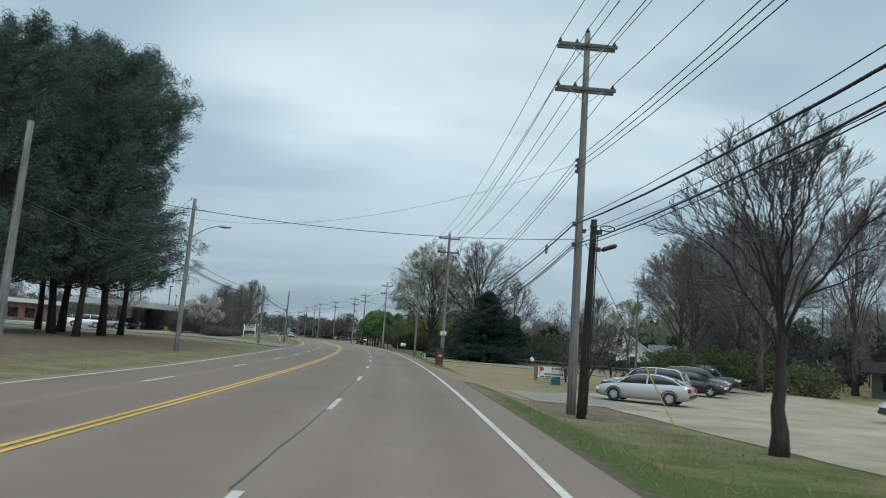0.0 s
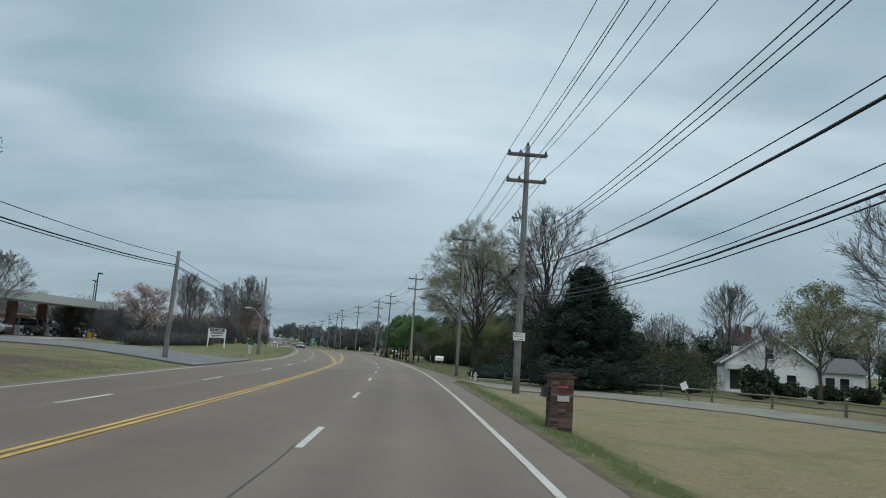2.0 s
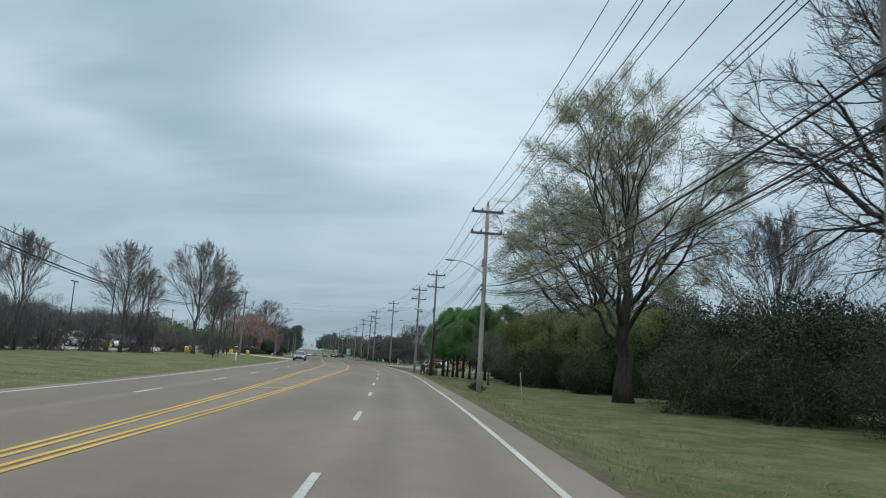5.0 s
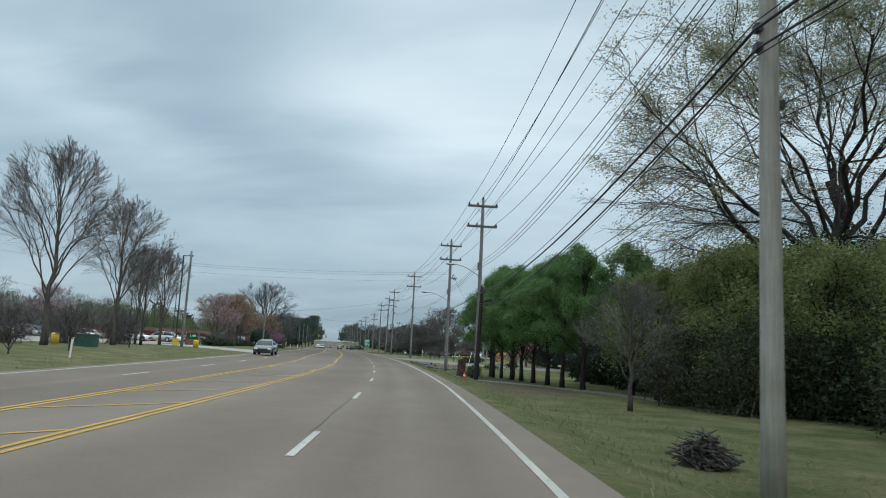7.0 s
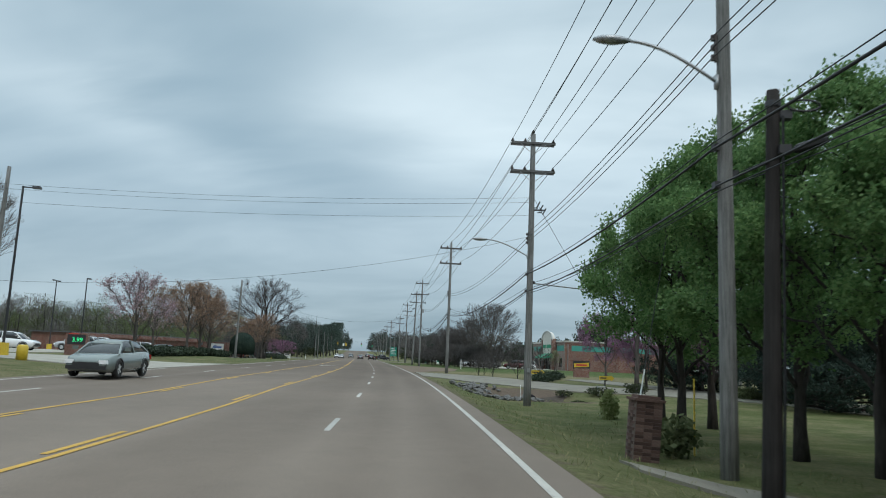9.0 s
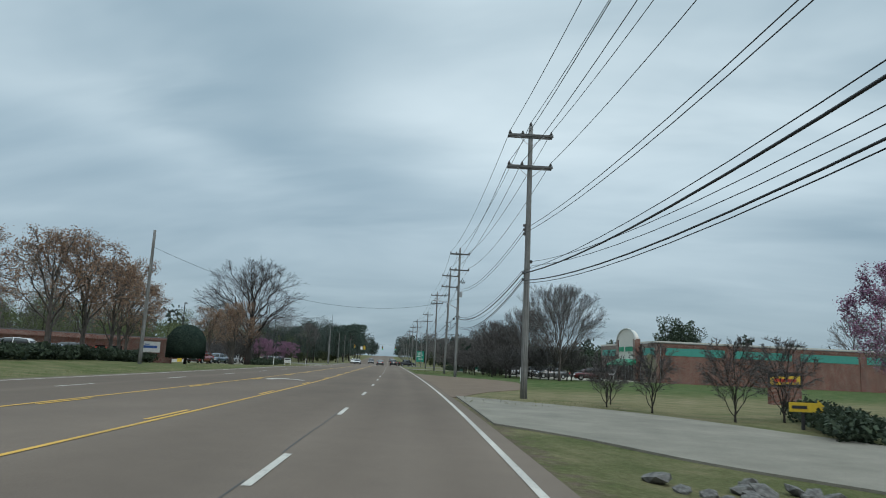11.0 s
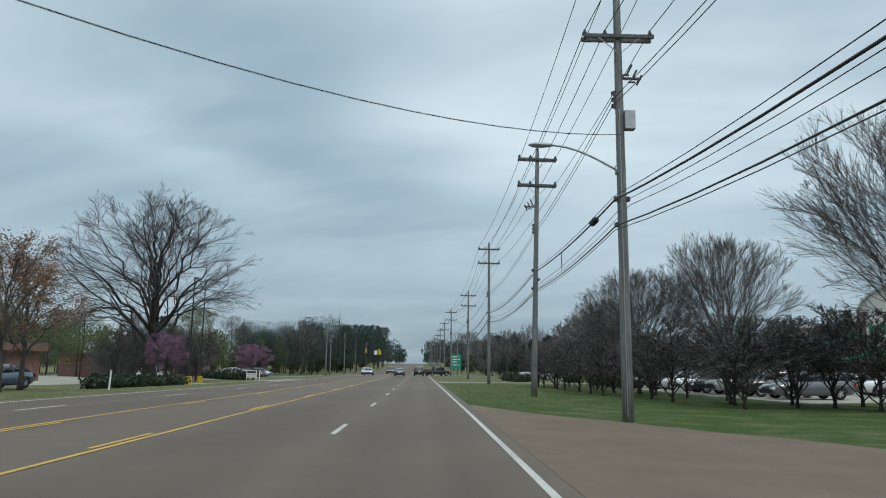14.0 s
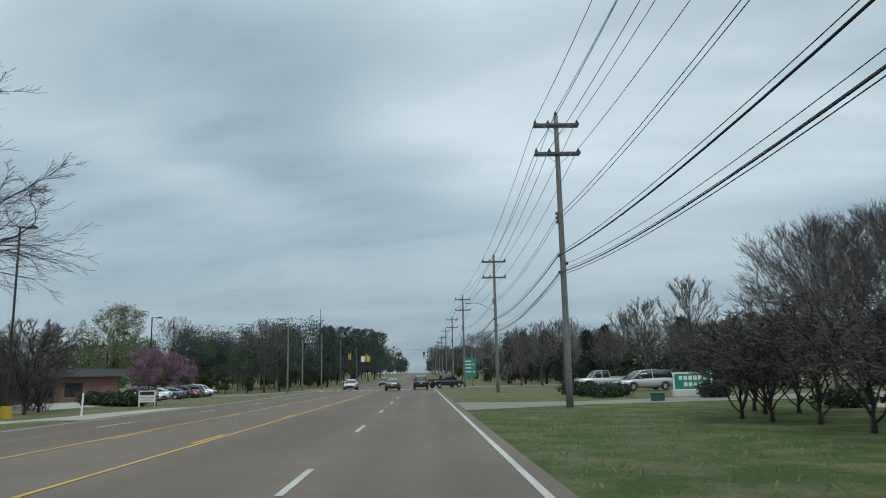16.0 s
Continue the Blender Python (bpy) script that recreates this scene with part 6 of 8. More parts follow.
for i, (s, o, h, w) in enumerate(scatter(12, 26, 392, 460, 15, 48, 6, 10)):
    plant("bare_far", s, o, h, i * 63, "leafless tree along the frontage beyond the store", 1.0)
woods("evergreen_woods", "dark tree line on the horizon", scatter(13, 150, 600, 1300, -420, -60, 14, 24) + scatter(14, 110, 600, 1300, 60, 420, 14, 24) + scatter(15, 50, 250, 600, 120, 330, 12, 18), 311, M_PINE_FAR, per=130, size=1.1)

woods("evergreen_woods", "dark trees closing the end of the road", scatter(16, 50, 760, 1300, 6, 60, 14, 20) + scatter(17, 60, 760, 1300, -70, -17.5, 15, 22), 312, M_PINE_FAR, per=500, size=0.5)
woods("mixed_woods", "dense olive and dark tree belt beyond the junction", scatter(18, 34, 440, 520, -80, -30, 8, 12), 313, M_OLIVE, per=2400, size=0.1)
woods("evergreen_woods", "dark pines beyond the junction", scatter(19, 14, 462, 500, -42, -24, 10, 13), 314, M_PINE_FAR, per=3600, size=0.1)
woods("roadside_scrub", "low dark scrub under the far trees", scatter(20, 70, 445, 640, -62, -21, 3, 5.5) + scatter(21, 46, 472, 640, 12, 46, 3, 5.5), 315, M_SHADE_LEAF, per=900, size=0.13)

for src_, h_ in TREE_KINDS.values():
    for o_ in (*src_.children_recursive, src_):
        bpy.data.objects.remove(o_)

# ---- buildings ----
M_BRICK, M_BRICK_DARK = brick_mat("red_brown_brick"), brick_mat("dark_red_brick", (0.17, 0.065, 0.05))
M_SIDING = plain("white_lap_siding", (0.70, 0.71, 0.72), 0.6, var=0.06, scale=2.0)
M_SHINGLE = plain("grey_shingles", (0.10, 0.10, 0.105), 0.9, var=0.3, scale=9.0)
M_WINDOW = glass_dark("window_glass")
M_TEAL = plain("teal_painted_band", (0.05, 0.27, 0.22), 0.55)
M_GREEN = plain("green_awning_canvas", (0.03, 0.27, 0.15), 0.7)
M_BLOCK = plain("grey_block_wall", (0.13, 0.135, 0.14), 0.85)
M_CREAM = plain("cream_render", (0.55, 0.53, 0.48), 0.75)
M_ROOF = plain("pale_canopy_metal", (0.42, 0.43, 0.41), 0.5)
M_RED = plain("red_fascia_paint", (0.45, 0.045, 0.03), 0.5)
M_BLACK = plain("black_paint", (0.02, 0.02, 0.022), 0.5)
M_BLUE = plain("blue_sign_paint", (0.03, 0.09, 0.32), 0.5)
M_ORANGE_PLASTIC = plain("orange_plastic", (0.75, 0.13, 0.02), 0.5)
M_GREEN_SIGN = plain("green_sign_sheet", (0.01, 0.23, 0.16), 0.45)
M_STONE = plain("grey_broken_stone", (0.115, 0.111, 0.104), 0.9, var=0.6, scale=3.0)


def wall_with_openings(sh, x0, x1, z0, z1, y, t, holes):
    """An upright slab along x with rectangular openings cut through."""
    xs = sorted({x0, x1, *[h[0] for h in holes], *[h[1] for h in holes]})
    zs = sorted({z0, z1, *[h[2] for h in holes], *[h[3] for h in holes]})
    for xa, xb in zip(xs, xs[1:]):
        for za, zb in zip(zs, zs[1:]):
            mx, mz = (xa + xb) / 2, (za + zb) / 2
            if any(h[0] < mx < h[1] and h[2] < mz < h[3] for h in holes):
                continue
            sh.box((mx, y, mz), (xb - xa, t, zb - za))


def window(parent, x, z, w, h, y, frame_m=None, name="window", bars=1):
    fr = Shape()
    for dx in (-w / 2, w / 2):
        fr.box((x + dx, y - 0.03, z), (0.09, 0.14, h + 0.09))
    for dz in (-h / 2, h / 2):
        fr.box((x, y - 0.03, z + dz), (w - 0.09, 0.14, 0.09))
    wd = part(name, fr, frame_m or M_WHITE, parent, "white window frame")
    part("sill", Shape().box((x, y - 0.12, z - h / 2 - 0.07), (w + 0.2, 0.14, 0.06)), frame_m or M_WHITE, wd)
    half = h / (bars + 1)
    for k in range(bars + 1):
        part("pane", Shape().box((x, y + 0.01, z - h / 2 + half * (k + 0.5)), (w - 0.09, 0.02, half - 0.04)), M_WINDOW, wd)
    return wd


def gable_house():
    """White gabled house: front in the plane y = 0, base at z = 0."""
    h = thing("house", "white clapboard house with a steep grey gabled roof", "house")
    W, D, E, P = 9.2, 11.0, 3.3, 6.5
    wins = [(-2.0, 1.55, 0.85, 1.7), (-0.95, 1.55, 0.85, 1.7), (2.1, 1.5, 1.0, 1.5)]
    holes = [(x - w / 2, x + w / 2, z - hh / 2, z + hh / 2) for x, z, w, hh in wins] + [(-4.0, -3.05, 0.35, 2.4)]
    wall = Shape()
    wall_with_openings(wall, -W / 2, W / 2, -0.3, E, 0.1, 0.2, holes)
    wall.box((-W / 2 + 0.1, D / 2, E / 2 - 0.15), (0.2, D, E + 0.3)).box((W / 2 - 0.1, D / 2, E / 2 - 0.15), (0.2, D, E + 0.3)).box((0, D, E / 2 - 0.15), (W, 0.2, E + 0.3))
    for y in (0.0, D - 0.2):
        wall.add([(-W / 2, y, E), (W / 2, y, E), (0, y, P), (-W / 2, y + 0.2, E), (W / 2, y + 0.2, E), (0, y + 0.2, P)], [(0, 1, 2), (5, 4, 3), (0, 3, 4, 1), (1, 4, 5, 2), (2, 5, 3, 0)])
    wb = part("wall", wall, M_SIDING, h)
    roof = Shape()
    for sx in (-1, 1):
        roof.add([(sx * (W / 2 + 0.45), -0.45, E - 0.3), (0, -0.45, P + 0.05), (0, D + 0.45, P + 0.05), (sx * (W / 2 + 0.45), D + 0.45, E - 0.3),
                  (sx * (W / 2 + 0.45), -0.45, E - 0.12), (0, -0.45, P + 0.25), (0, D + 0.45, P + 0.25), (sx * (W / 2 + 0.45), D + 0.45, E - 0.12)],
                 [(0, 1, 2, 3), (7, 6, 5, 4), (0, 4, 5, 1), (1, 5, 6, 2), (2, 6, 7, 3), (3, 7, 4, 0)])
    rf = part("roof", roof, M_SHINGLE, h)
    part("chimney", Shape().box((-1.6, 6.0, P + 0.2), (0.7, 0.7, 1.6)), M_BRICK_DARK, rf)
    part("dormer", Shape().box((-3.0, 3.5, E + 1.2), (1.2, 1.8, 1.2)), M_SIDING, rf, "small white dormer")
    trim = Shape()
    for sx in (-1, 1):
        trim.add([(sx * (W / 2 + 0.45), -0.47, E - 0.32), (0, -0.47, P + 0.0), (0, -0.47, P + 0.22), (sx * (W / 2 + 0.45), -0.47, E - 0.1)], [(0, 1, 2, 3)])
    part("bargeboard", trim, M_WHITE, rf, "white bargeboard")
    for x, z, w, hh in wins:
        window(h, x, z, w, hh, 0.02)
    window(h, 0.0, 4.35, 0.8, 1.2, -0.02)
    part("vent", Shape().box((0, -0.04, 5.6), (0.45, 0.06, 0.6)), M_METAL, h, "small gable vent")
    part("door", Shape().box((-3.52, 0.12, 1.38), (0.95, 0.06, 2.05)), M_BLACK, h, "dark front door")
    part("porch_hood", Shape().box((-3.4, -0.5, 2.75), (1.9, 1.0, 0.5), taper=0.8), M_ROOF, h, "pale porch hood")
    wing = Shape()
    wing_w = [(6.2, 1.5, 1.0, 1.5), (7.6, 1.5, 1.0, 1.5)]
    wall_with_openings(wing, W / 2, W / 2 + 5.0, -0.3, 2.8, 2.1, 0.2, [(x - w / 2, x + w / 2, z - hh / 2, z + hh / 2) for x, z, w, hh in wing_w])
    wing.box((W / 2 + 4.9, 5.0, 1.25), (0.2, 5.8, 3.1)).box((W / 2 + 2.5, 8.0, 1.25), (5.0, 0.2, 3.1))
    part("wall", wing, M_SIDING, h)
    part("roof", Shape().add([(W / 2, 1.7, 2.75), (W / 2 + 5.3, 1.7, 2.75), (W / 2 + 5.3, 8.4, 2.75), (W / 2, 8.4, 2.75), (W / 2, 5.0, 4.4), (W / 2 + 4.6, 5.0, 4.4)],
                             [(0, 1, 5, 4), (1, 2, 5), (2, 3, 4, 5), (3, 2, 1, 0), (0, 4, 3)]), M_SHINGLE, h)
    for x, z, w, hh in wing_w:
        window(h, x, z, w, hh, 2.02)
    return h


hs = gable_house()
put(hs, 35.2, 128.2, gz(35.2, 128.2), -16.0)


def letter_bars(parent, rows_, y, mat, name="sign_bar"):
    """Plain bars that stand for lettering: x, z, width, height, each a part."""
    for x, z, w, h in rows_:
        part(name, Shape().box((x, y, z), (w, 0.012, h)), mat, parent)


def words(parent, text, x, z, size, y, mat, name="lettering"):
    """Raised lettering facing -y."""
    cu = bpy.data.curves.new(name, "FONT")
    cu.body, cu.size, cu.extrude, cu.align_x, cu.align_y = text, size, 0.004, "CENTER", "CENTER"
    tmp = bpy.data.objects.new("tmp", cu)
    scene.collection.objects.link(tmp)
    me = bpy.data.meshes.new_from_object(tmp.evaluated_get(bpy.context.evaluated_depsgraph_get()))
    bpy.data.objects.remove(tmp)
    me.materials.clear()
    me.materials.append(mat)
    ob = new(name, me)
    ob.parent = parent
    ob.matrix_basis = pose(x, y, z, 90, 0, 0)
    return ob


def store():
    """Brick variety store. x runs away from the road along the near wall; y along the front."""
    b = thing("store", "long red brick variety store with teal bands and an arched entrance", "shop")
    L, D, H = 46.0, 30.0, 6.0
    for c, d in (((L / 2, 0.15, H / 2 - 0.2), (L, 0.3, H + 0.4)), ((L / 2, D - 0.15, H / 2 - 0.2), (L, 0.3, H + 0.4)), ((L - 0.15, D / 2, H / 2 - 0.2), (0.3, D - 0.6, H + 0.4))):
        part("wall", Shape().box(c, d), M_BRICK, b)
    for y0, y1, z0, z1 in ((0.3, 7.0, -0.4, 6.0), (17.0, D - 0.3, -0.4, 6.0), (7.0, 17.0, 3.4, 6.0)):
        part("wall", Shape().box((0.15, (y0 + y1) / 2, (z0 + z1) / 2), (0.3, y1 - y0, z1 - z0)), M_BRICK, b)
    part("roof", Shape().box((L / 2, D / 2, H + 0.05), (L - 0.7, D - 0.7, 0.12)), M_ROOF, b)
    for y in (-0.02, D + 0.02):
        part("coping", Shape().box((L / 2, y, H + 0.22), (L + 0.2, 0.4, 0.2)), M_CREAM, b, "pale coping")
    part("coping", Shape().box((-0.02, D / 2, H + 0.22), (0.4, D - 0.4, 0.2)), M_CREAM, b, "pale coping")
    x = 1.4
    while x < L - 9:
        part("teal_band", Shape().box((x + 4.6, -0.03, 4.75), (9.2, 0.06, 1.15)), M_TEAL, b, "teal painted panel")
        part("pilaster", Shape().box((x + 9.9, -0.06, 2.9), (0.9, 0.12, 6.2)), M_BRICK_DARK, b)
        x += 10.6
    part("string_course", Shape().box((L / 2, -0.03, 5.55), (L, 0.06, 0.1)), M_BRICK_DARK, b)
    part("downpipe", Shape().tube([(0.6, -0.1, 5.6), (0.6, -0.1, 0.1)], 0.07, 6), M_METAL, b)
    part("teal_band", Shape().box((-0.03, 3.6, 4.75), (0.06, 5.4, 1.15)), M_TEAL, b, "teal painted panel")
    part("teal_band", Shape().box((-0.03, 23.5, 4.75), (0.06, 11.0, 1.15)), M_TEAL, b, "teal painted panel")
    # arched entrance front
    arch = Shape()
    pts = [(7.2, 3.2), (7.2, 6.6)] + [(12 - 4.8 * math.cos(a), 6.6 + 1.9 * math.sin(a)) for a in np.linspace(0, math.pi, 13)] + [(16.8, 3.2)]
    arch.rings([[(-0.9, y, z) for y, z in pts], [(-0.3, y, z) for y, z in pts]])
    ar = part("entrance_gable", arch, M_CREAM, b, "cream arched entrance gable")
    for y in (7.5, 16.5):
        part("pier", Shape().box((-0.6, y, 3.2), (0.9, 1.0, 7.2)), M_BRICK, b, "brick entrance pier")
    rim = Shape()
    for r in (4.8,):
        rim.tube([(-0.95, 12 - 4.9 * math.cos(a), 6.6 + 2.0 * math.sin(a)) for a in np.linspace(0, math.pi, 17)], 0.16, 6)
    part("arch_rim", rim, M_ROOF, ar)
    part("awning", Shape().add([(-0.9, 6.8, 3.6), (-0.9, 17.2, 3.6), (-2.6, 17.2, 2.7), (-2.6, 6.8, 2.7), (-2.6, 6.8, 2.45), (-2.6, 17.2, 2.45), (-0.9, 6.8, 2.7), (-0.9, 17.2, 2.7)],
                               [(0, 1, 2, 3), (3, 2, 5, 4), (0, 3, 4, 6), (1, 7, 5, 2), (6, 4, 5, 7)]), M_GREEN, b, "green canvas awning")
    for i in range(11):
        if i == 6:
            continue
        sign = Shape().box((-0.98, 8.6 + i * 0.66, 5.2), (0.08, 0.46, 0.8 if i % 3 else 0.72))
        part("sign_bar", sign, M_GREEN, ar, "green raised sign shape")
    part("shopfront", Shape().box((0.1, 12.0, 1.5), (0.08, 9.6, 3.3)), M_WINDOW, b, "dark glazed shopfront")
    for i in range(7):
        part("mullion", Shape().box((0.02, 7.4 + i * 1.55, 1.5), (0.12, 0.09, 3.3)), M_METAL, b)
    for y in (3.4, 21.0, 25.5):
        w_ = Shape().box((-0.02, y, 1.7), (0.06, 2.2, 1.9))
        part("window", w_, M_WINDOW, b, "dark shop window")
    return b


st_ = store()
put(st_, -14.0, 355.0, gz(-14.0, 355.0) - 0.02, 14.6)


def canopy_station():
    c = thing("filling_station", "low filling station canopy with pale fascia over brick piers", "filling station")
    part("canopy", Shape().box((0, 0, 4.6), (20, 9, 0.8)), M_ROOF, c, "pale flat canopy")
    part("fascia_stripe", Shape().box((0, 4.53, 4.3), (19.8, 0.04, 0.14)), M_BRICK_DARK, c)
    for x in (-7.5, -2.5, 2.5, 7.5):
        part("pier", Shape().box((x, 0, 2.1), (0.7, 0.7, 4.2)), M_BRICK_DARK, c, "dark brick pier")
        pump = part("pump", Shape().box((x + 1.3, 0, 0.9), (0.6, 0.9, 1.8)), M_WHITE, c, "white fuel pump")
        part("screen", Shape().box((x + 1.3, -0.47, 1.3), (0.4, 0.03, 0.35)), M_BLACK, pump)
    return c


fs = canopy_station()
x_, y_ = at(123, -38.0)
put(fs, x_, y_, gz(x_, y_) - 0.75, 86)


def low_shop(label, L, D, H, wall_m, band_m, group="low shops"):
    """Low strip shop: front in the plane y = 0."""
    b = thing("shop", label, "shop", group)
    wins = [(-L / 2 + 2.0 + i * 3.6, 1.5, 2.2, 1.7) for i in range(int((L - 2) / 3.6))]
    wall = Shape()
    wall_with_openings(wall, -L / 2, L / 2, -0.5, H, 0.15, 0.3, [(x - w / 2, x + w / 2, z - h / 2, z + h / 2) for x, z, w, h in wins])
    wall.box((-L / 2 + 0.15, D / 2, H / 2 - 0.25), (0.3, D - 0.6, H + 0.5)).box((L / 2 - 0.15, D / 2, H / 2 - 0.25), (0.3, D - 0.6, H + 0.5)).box((0, D - 0.15, H / 2 - 0.25), (L, 0.3, H + 0.5))
    part("wall", wall, wall_m, b)
    part("roof", Shape().box((0, D / 2, H + 0.1), (L + 0.8, D + 1.6, 0.25)), M_SHINGLE, b)
    part("fascia", Shape().box((0, -0.85, H - 0.35), (L + 0.8, 0.16, 0.75)), band_m, b, "painted fascia band")
    for x, z, w, h in wins:
        part("window", Shape().box((x, 0.12, z), (w, 0.05, h)), M_WINDOW, b, "dark shop window")
    return b


sh_ = low_shop("low brick shop with a bright red panel and dark windows", 36, 14, 4.2, M_BRICK, M_BRICK_DARK)
part("red_panel", Shape().box((-1.5, -0.3, 1.3), (9.0, 0.5, 1.5)), M_RED, sh_, "bright red low panel")
x_, y_ = at(373, -56)
put(sh_, x_, y_, gz(x_, y_), heading(373) + 55)
sh_ = low_shop("low dark brick shop with a dark roof edge", 22, 12, 3.8, M_BRICK_DARK, M_SHINGLE)
x_, y_ = at(428, -46)
put(sh_, x_, y_, gz(x_, y_), heading(400) + 50)
sh_ = low_shop("long brick plaza shops with a rust fascia", 70, 18, 5.0, M_BRICK, M_BRICK_DARK)
x_, y_ = at(300, -112)
put(sh_, x_, y_, gz(x_, y_), heading(300) + 75)
sh_ = low_shop("long pale plaza shops far across the car park", 60, 18, 5.0, M_CREAM, M_BRICK_DARK)
x_, y_ = at(196, -110)
put(sh_, x_, y_, gz(x_, y_), heading(200) + 75)
sh_ = low_shop("small grey block workshop by the car lot", 10, 8, 2.9, M_BLOCK, M_SHINGLE)
x_, y_ = at(56, 43.5)
put(sh_, x_, y_, gz(x_, y_), -60)
sh_ = low_shop("low red brick shops beyond the filling station", 30, 14, 4.0, M_BRICK_DARK, M_CREAM)
x_, y_ = at(138, -64)
put(sh_, x_, y_, gz(x_, y_), 70)

# ---- vehicles ----
M_TYRE = plain("tyre_rubber", (0.018, 0.018, 0.018), 0.85)
M_RIM = plain("alloy_rim", (0.55, 0.56, 0.57), 0.35, 0.35)
M_GLASS = glass_dark()
M_LAMP = plain("clear_lamp_lens", (0.6, 0.6, 0.6), 0.15)
M_TAIL = plain("red_lamp_lens", (0.32, 0.015, 0.012), 0.2)
M_TRIM = plain("black_plastic_trim", (0.02, 0.02, 0.021), 0.6)
M_PLATE = plain("number_plate", (0.5, 0.5, 0.48), 0.5)
PAINTS = {"silver": (0.42, 0.43, 0.44), "white": (0.72, 0.72, 0.72), "black": (0.014, 0.014, 0.016), "grey": (0.12, 0.125, 0.13), "red": (0.19, 0.012, 0.016), "blue": (0.10, 0.14, 0.19), "green": (0.16, 0.19, 0.18), "maroon": (0.11, 0.02, 0.022)}
PAINTS = {k: paint(k + "_car_paint", v) for k, v in PAINTS.items()}

# stations from tail to nose: y, underside, shoulder, half width; then the cabin: y, roof height, half width at roof
BODIES = {
    "sedan": dict(sta=[(-2.42, 0.46, 0.74, 0.72), (-2.36, 0.34, 0.98, 0.82), (-2.1, 0.26, 1.06, 0.88), (-1.5, 0.22, 1.07, 0.92), (-0.6, 0.2, 1.04, 0.93), (0.6, 0.2, 1.0, 0.93), (1.1, 0.2, 0.98, 0.92), (1.7, 0.2, 0.92, 0.9), (2.15, 0.23, 0.83, 0.85), (2.38, 0.3, 0.72, 0.76), (2.44, 0.38, 0.62, 0.66)],
                  cab=[(-2.02, 1.06, 0.74), (-1.5, 1.3, 0.66), (-0.95, 1.44, 0.62), (-0.25, 1.49, 0.61), (0.3, 1.46, 0.61), (0.72, 1.34, 0.64), (1.38, 0.97, 0.76)], axles=(-1.42, 1.46), wr=0.35),
    "suv": dict(sta=[(-2.34, 0.52, 0.9, 0.8), (-2.28, 0.38, 1.08, 0.88), (-2.0, 0.32, 1.13, 0.92), (-1.4, 0.28, 1.14, 0.95), (-0.4, 0.26, 1.12, 0.95), (0.7, 0.26, 1.08, 0.95), (1.2, 0.26, 1.06, 0.94), (1.75, 0.27, 1.01, 0.92), (2.12, 0.3, 0.94, 0.87), (2.3, 0.36, 0.84, 0.79), (2.36, 0.44, 0.72, 0.7)],
                cab=[(-2.26, 1.12, 0.82), (-1.98, 1.52, 0.74), (-1.7, 1.68, 0.69), (-0.6, 1.74, 0.68), (0.25, 1.7, 0.67), (0.66, 1.56, 0.7), (1.28, 1.06, 0.82)], axles=(-1.38, 1.4), wr=0.38),
    "pickup": dict(sta=[(-2.8, 0.55, 0.9, 0.88), (-2.74, 0.45, 1.1, 0.94), (-1.6, 0.36, 1.12, 0.96), (-0.4, 0.34, 1.12, 0.97), (0.8, 0.34, 1.12, 0.97), (1.4, 0.34, 1.12, 0.96), (2.3, 0.36, 1.08, 0.94), (2.72, 0.42, 0.98, 0.88), (2.8, 0.5, 0.8, 0.8)],
                   cab=[(-0.55, 1.13, 0.84), (-0.4, 1.8, 0.7), (0.3, 1.86, 0.72), (0.8, 1.82, 0.71), (1.45, 1.13, 0.84)], axles=(-1.75, 1.8), wr=0.4),
    "van": dict(sta=[(-2.5, 0.45, 0.9, 0.86), (-2.44, 0.32, 1.05, 0.93), (-1.5, 0.24, 1.08, 0.97), (-0.4, 0.22, 1.06, 0.98), (0.8, 0.22, 1.02, 0.98), (1.4, 0.22, 1.0, 0.96), (2.1, 0.25, 0.9, 0.92), (2.42, 0.3, 0.76, 0.84), (2.5, 0.4, 0.62, 0.74)],
                cab=[(-2.4, 1.08, 0.84), (-2.15, 1.68, 0.7), (-0.4, 1.76, 0.72), (0.55, 1.68, 0.7), (1.75, 1.0, 0.82)], axles=(-1.5, 1.5), wr=0.35),
}


def wheel_meshes(r):
    ty = Shape()
    prof = [(r * 0.62, -0.1), (r * 0.9, -0.11), (r, -0.075), (r, 0.075), (r * 0.9, 0.11), (r * 0.62, 0.1)]
    n = 18
    rings = [[(x, q * math.cos(2 * math.pi * k / n), q * math.sin(2 * math.pi * k / n)) for q, x in prof] for k in range(n)]
    ty.rings(rings + [rings[0]], close=False)
    rim = Shape()
    for x in (-0.06, 0.06):
        rim.tube([(x - 0.015, 0, 0), (x + 0.015, 0, 0)], r * 0.2, 8)
    rim.tube([(-0.02, 0, 0), (0.02, 0, 0)], r * 0.6, 12)
    for k in range(5):
        a = 2 * math.pi * k / 5
        for x in (-0.07, 0.07):
            c = (x, math.cos(a) * r * 0.36, math.sin(a) * r * 0.36)
            rim.tube([(x, 0, 0), (x, math.cos(a) * r * 0.62, math.sin(a) * r * 0.62)], [r * 0.12, r * 0.09], 4, cap=False)
    return ty, rim


WHEELS = {}
CARS = {}


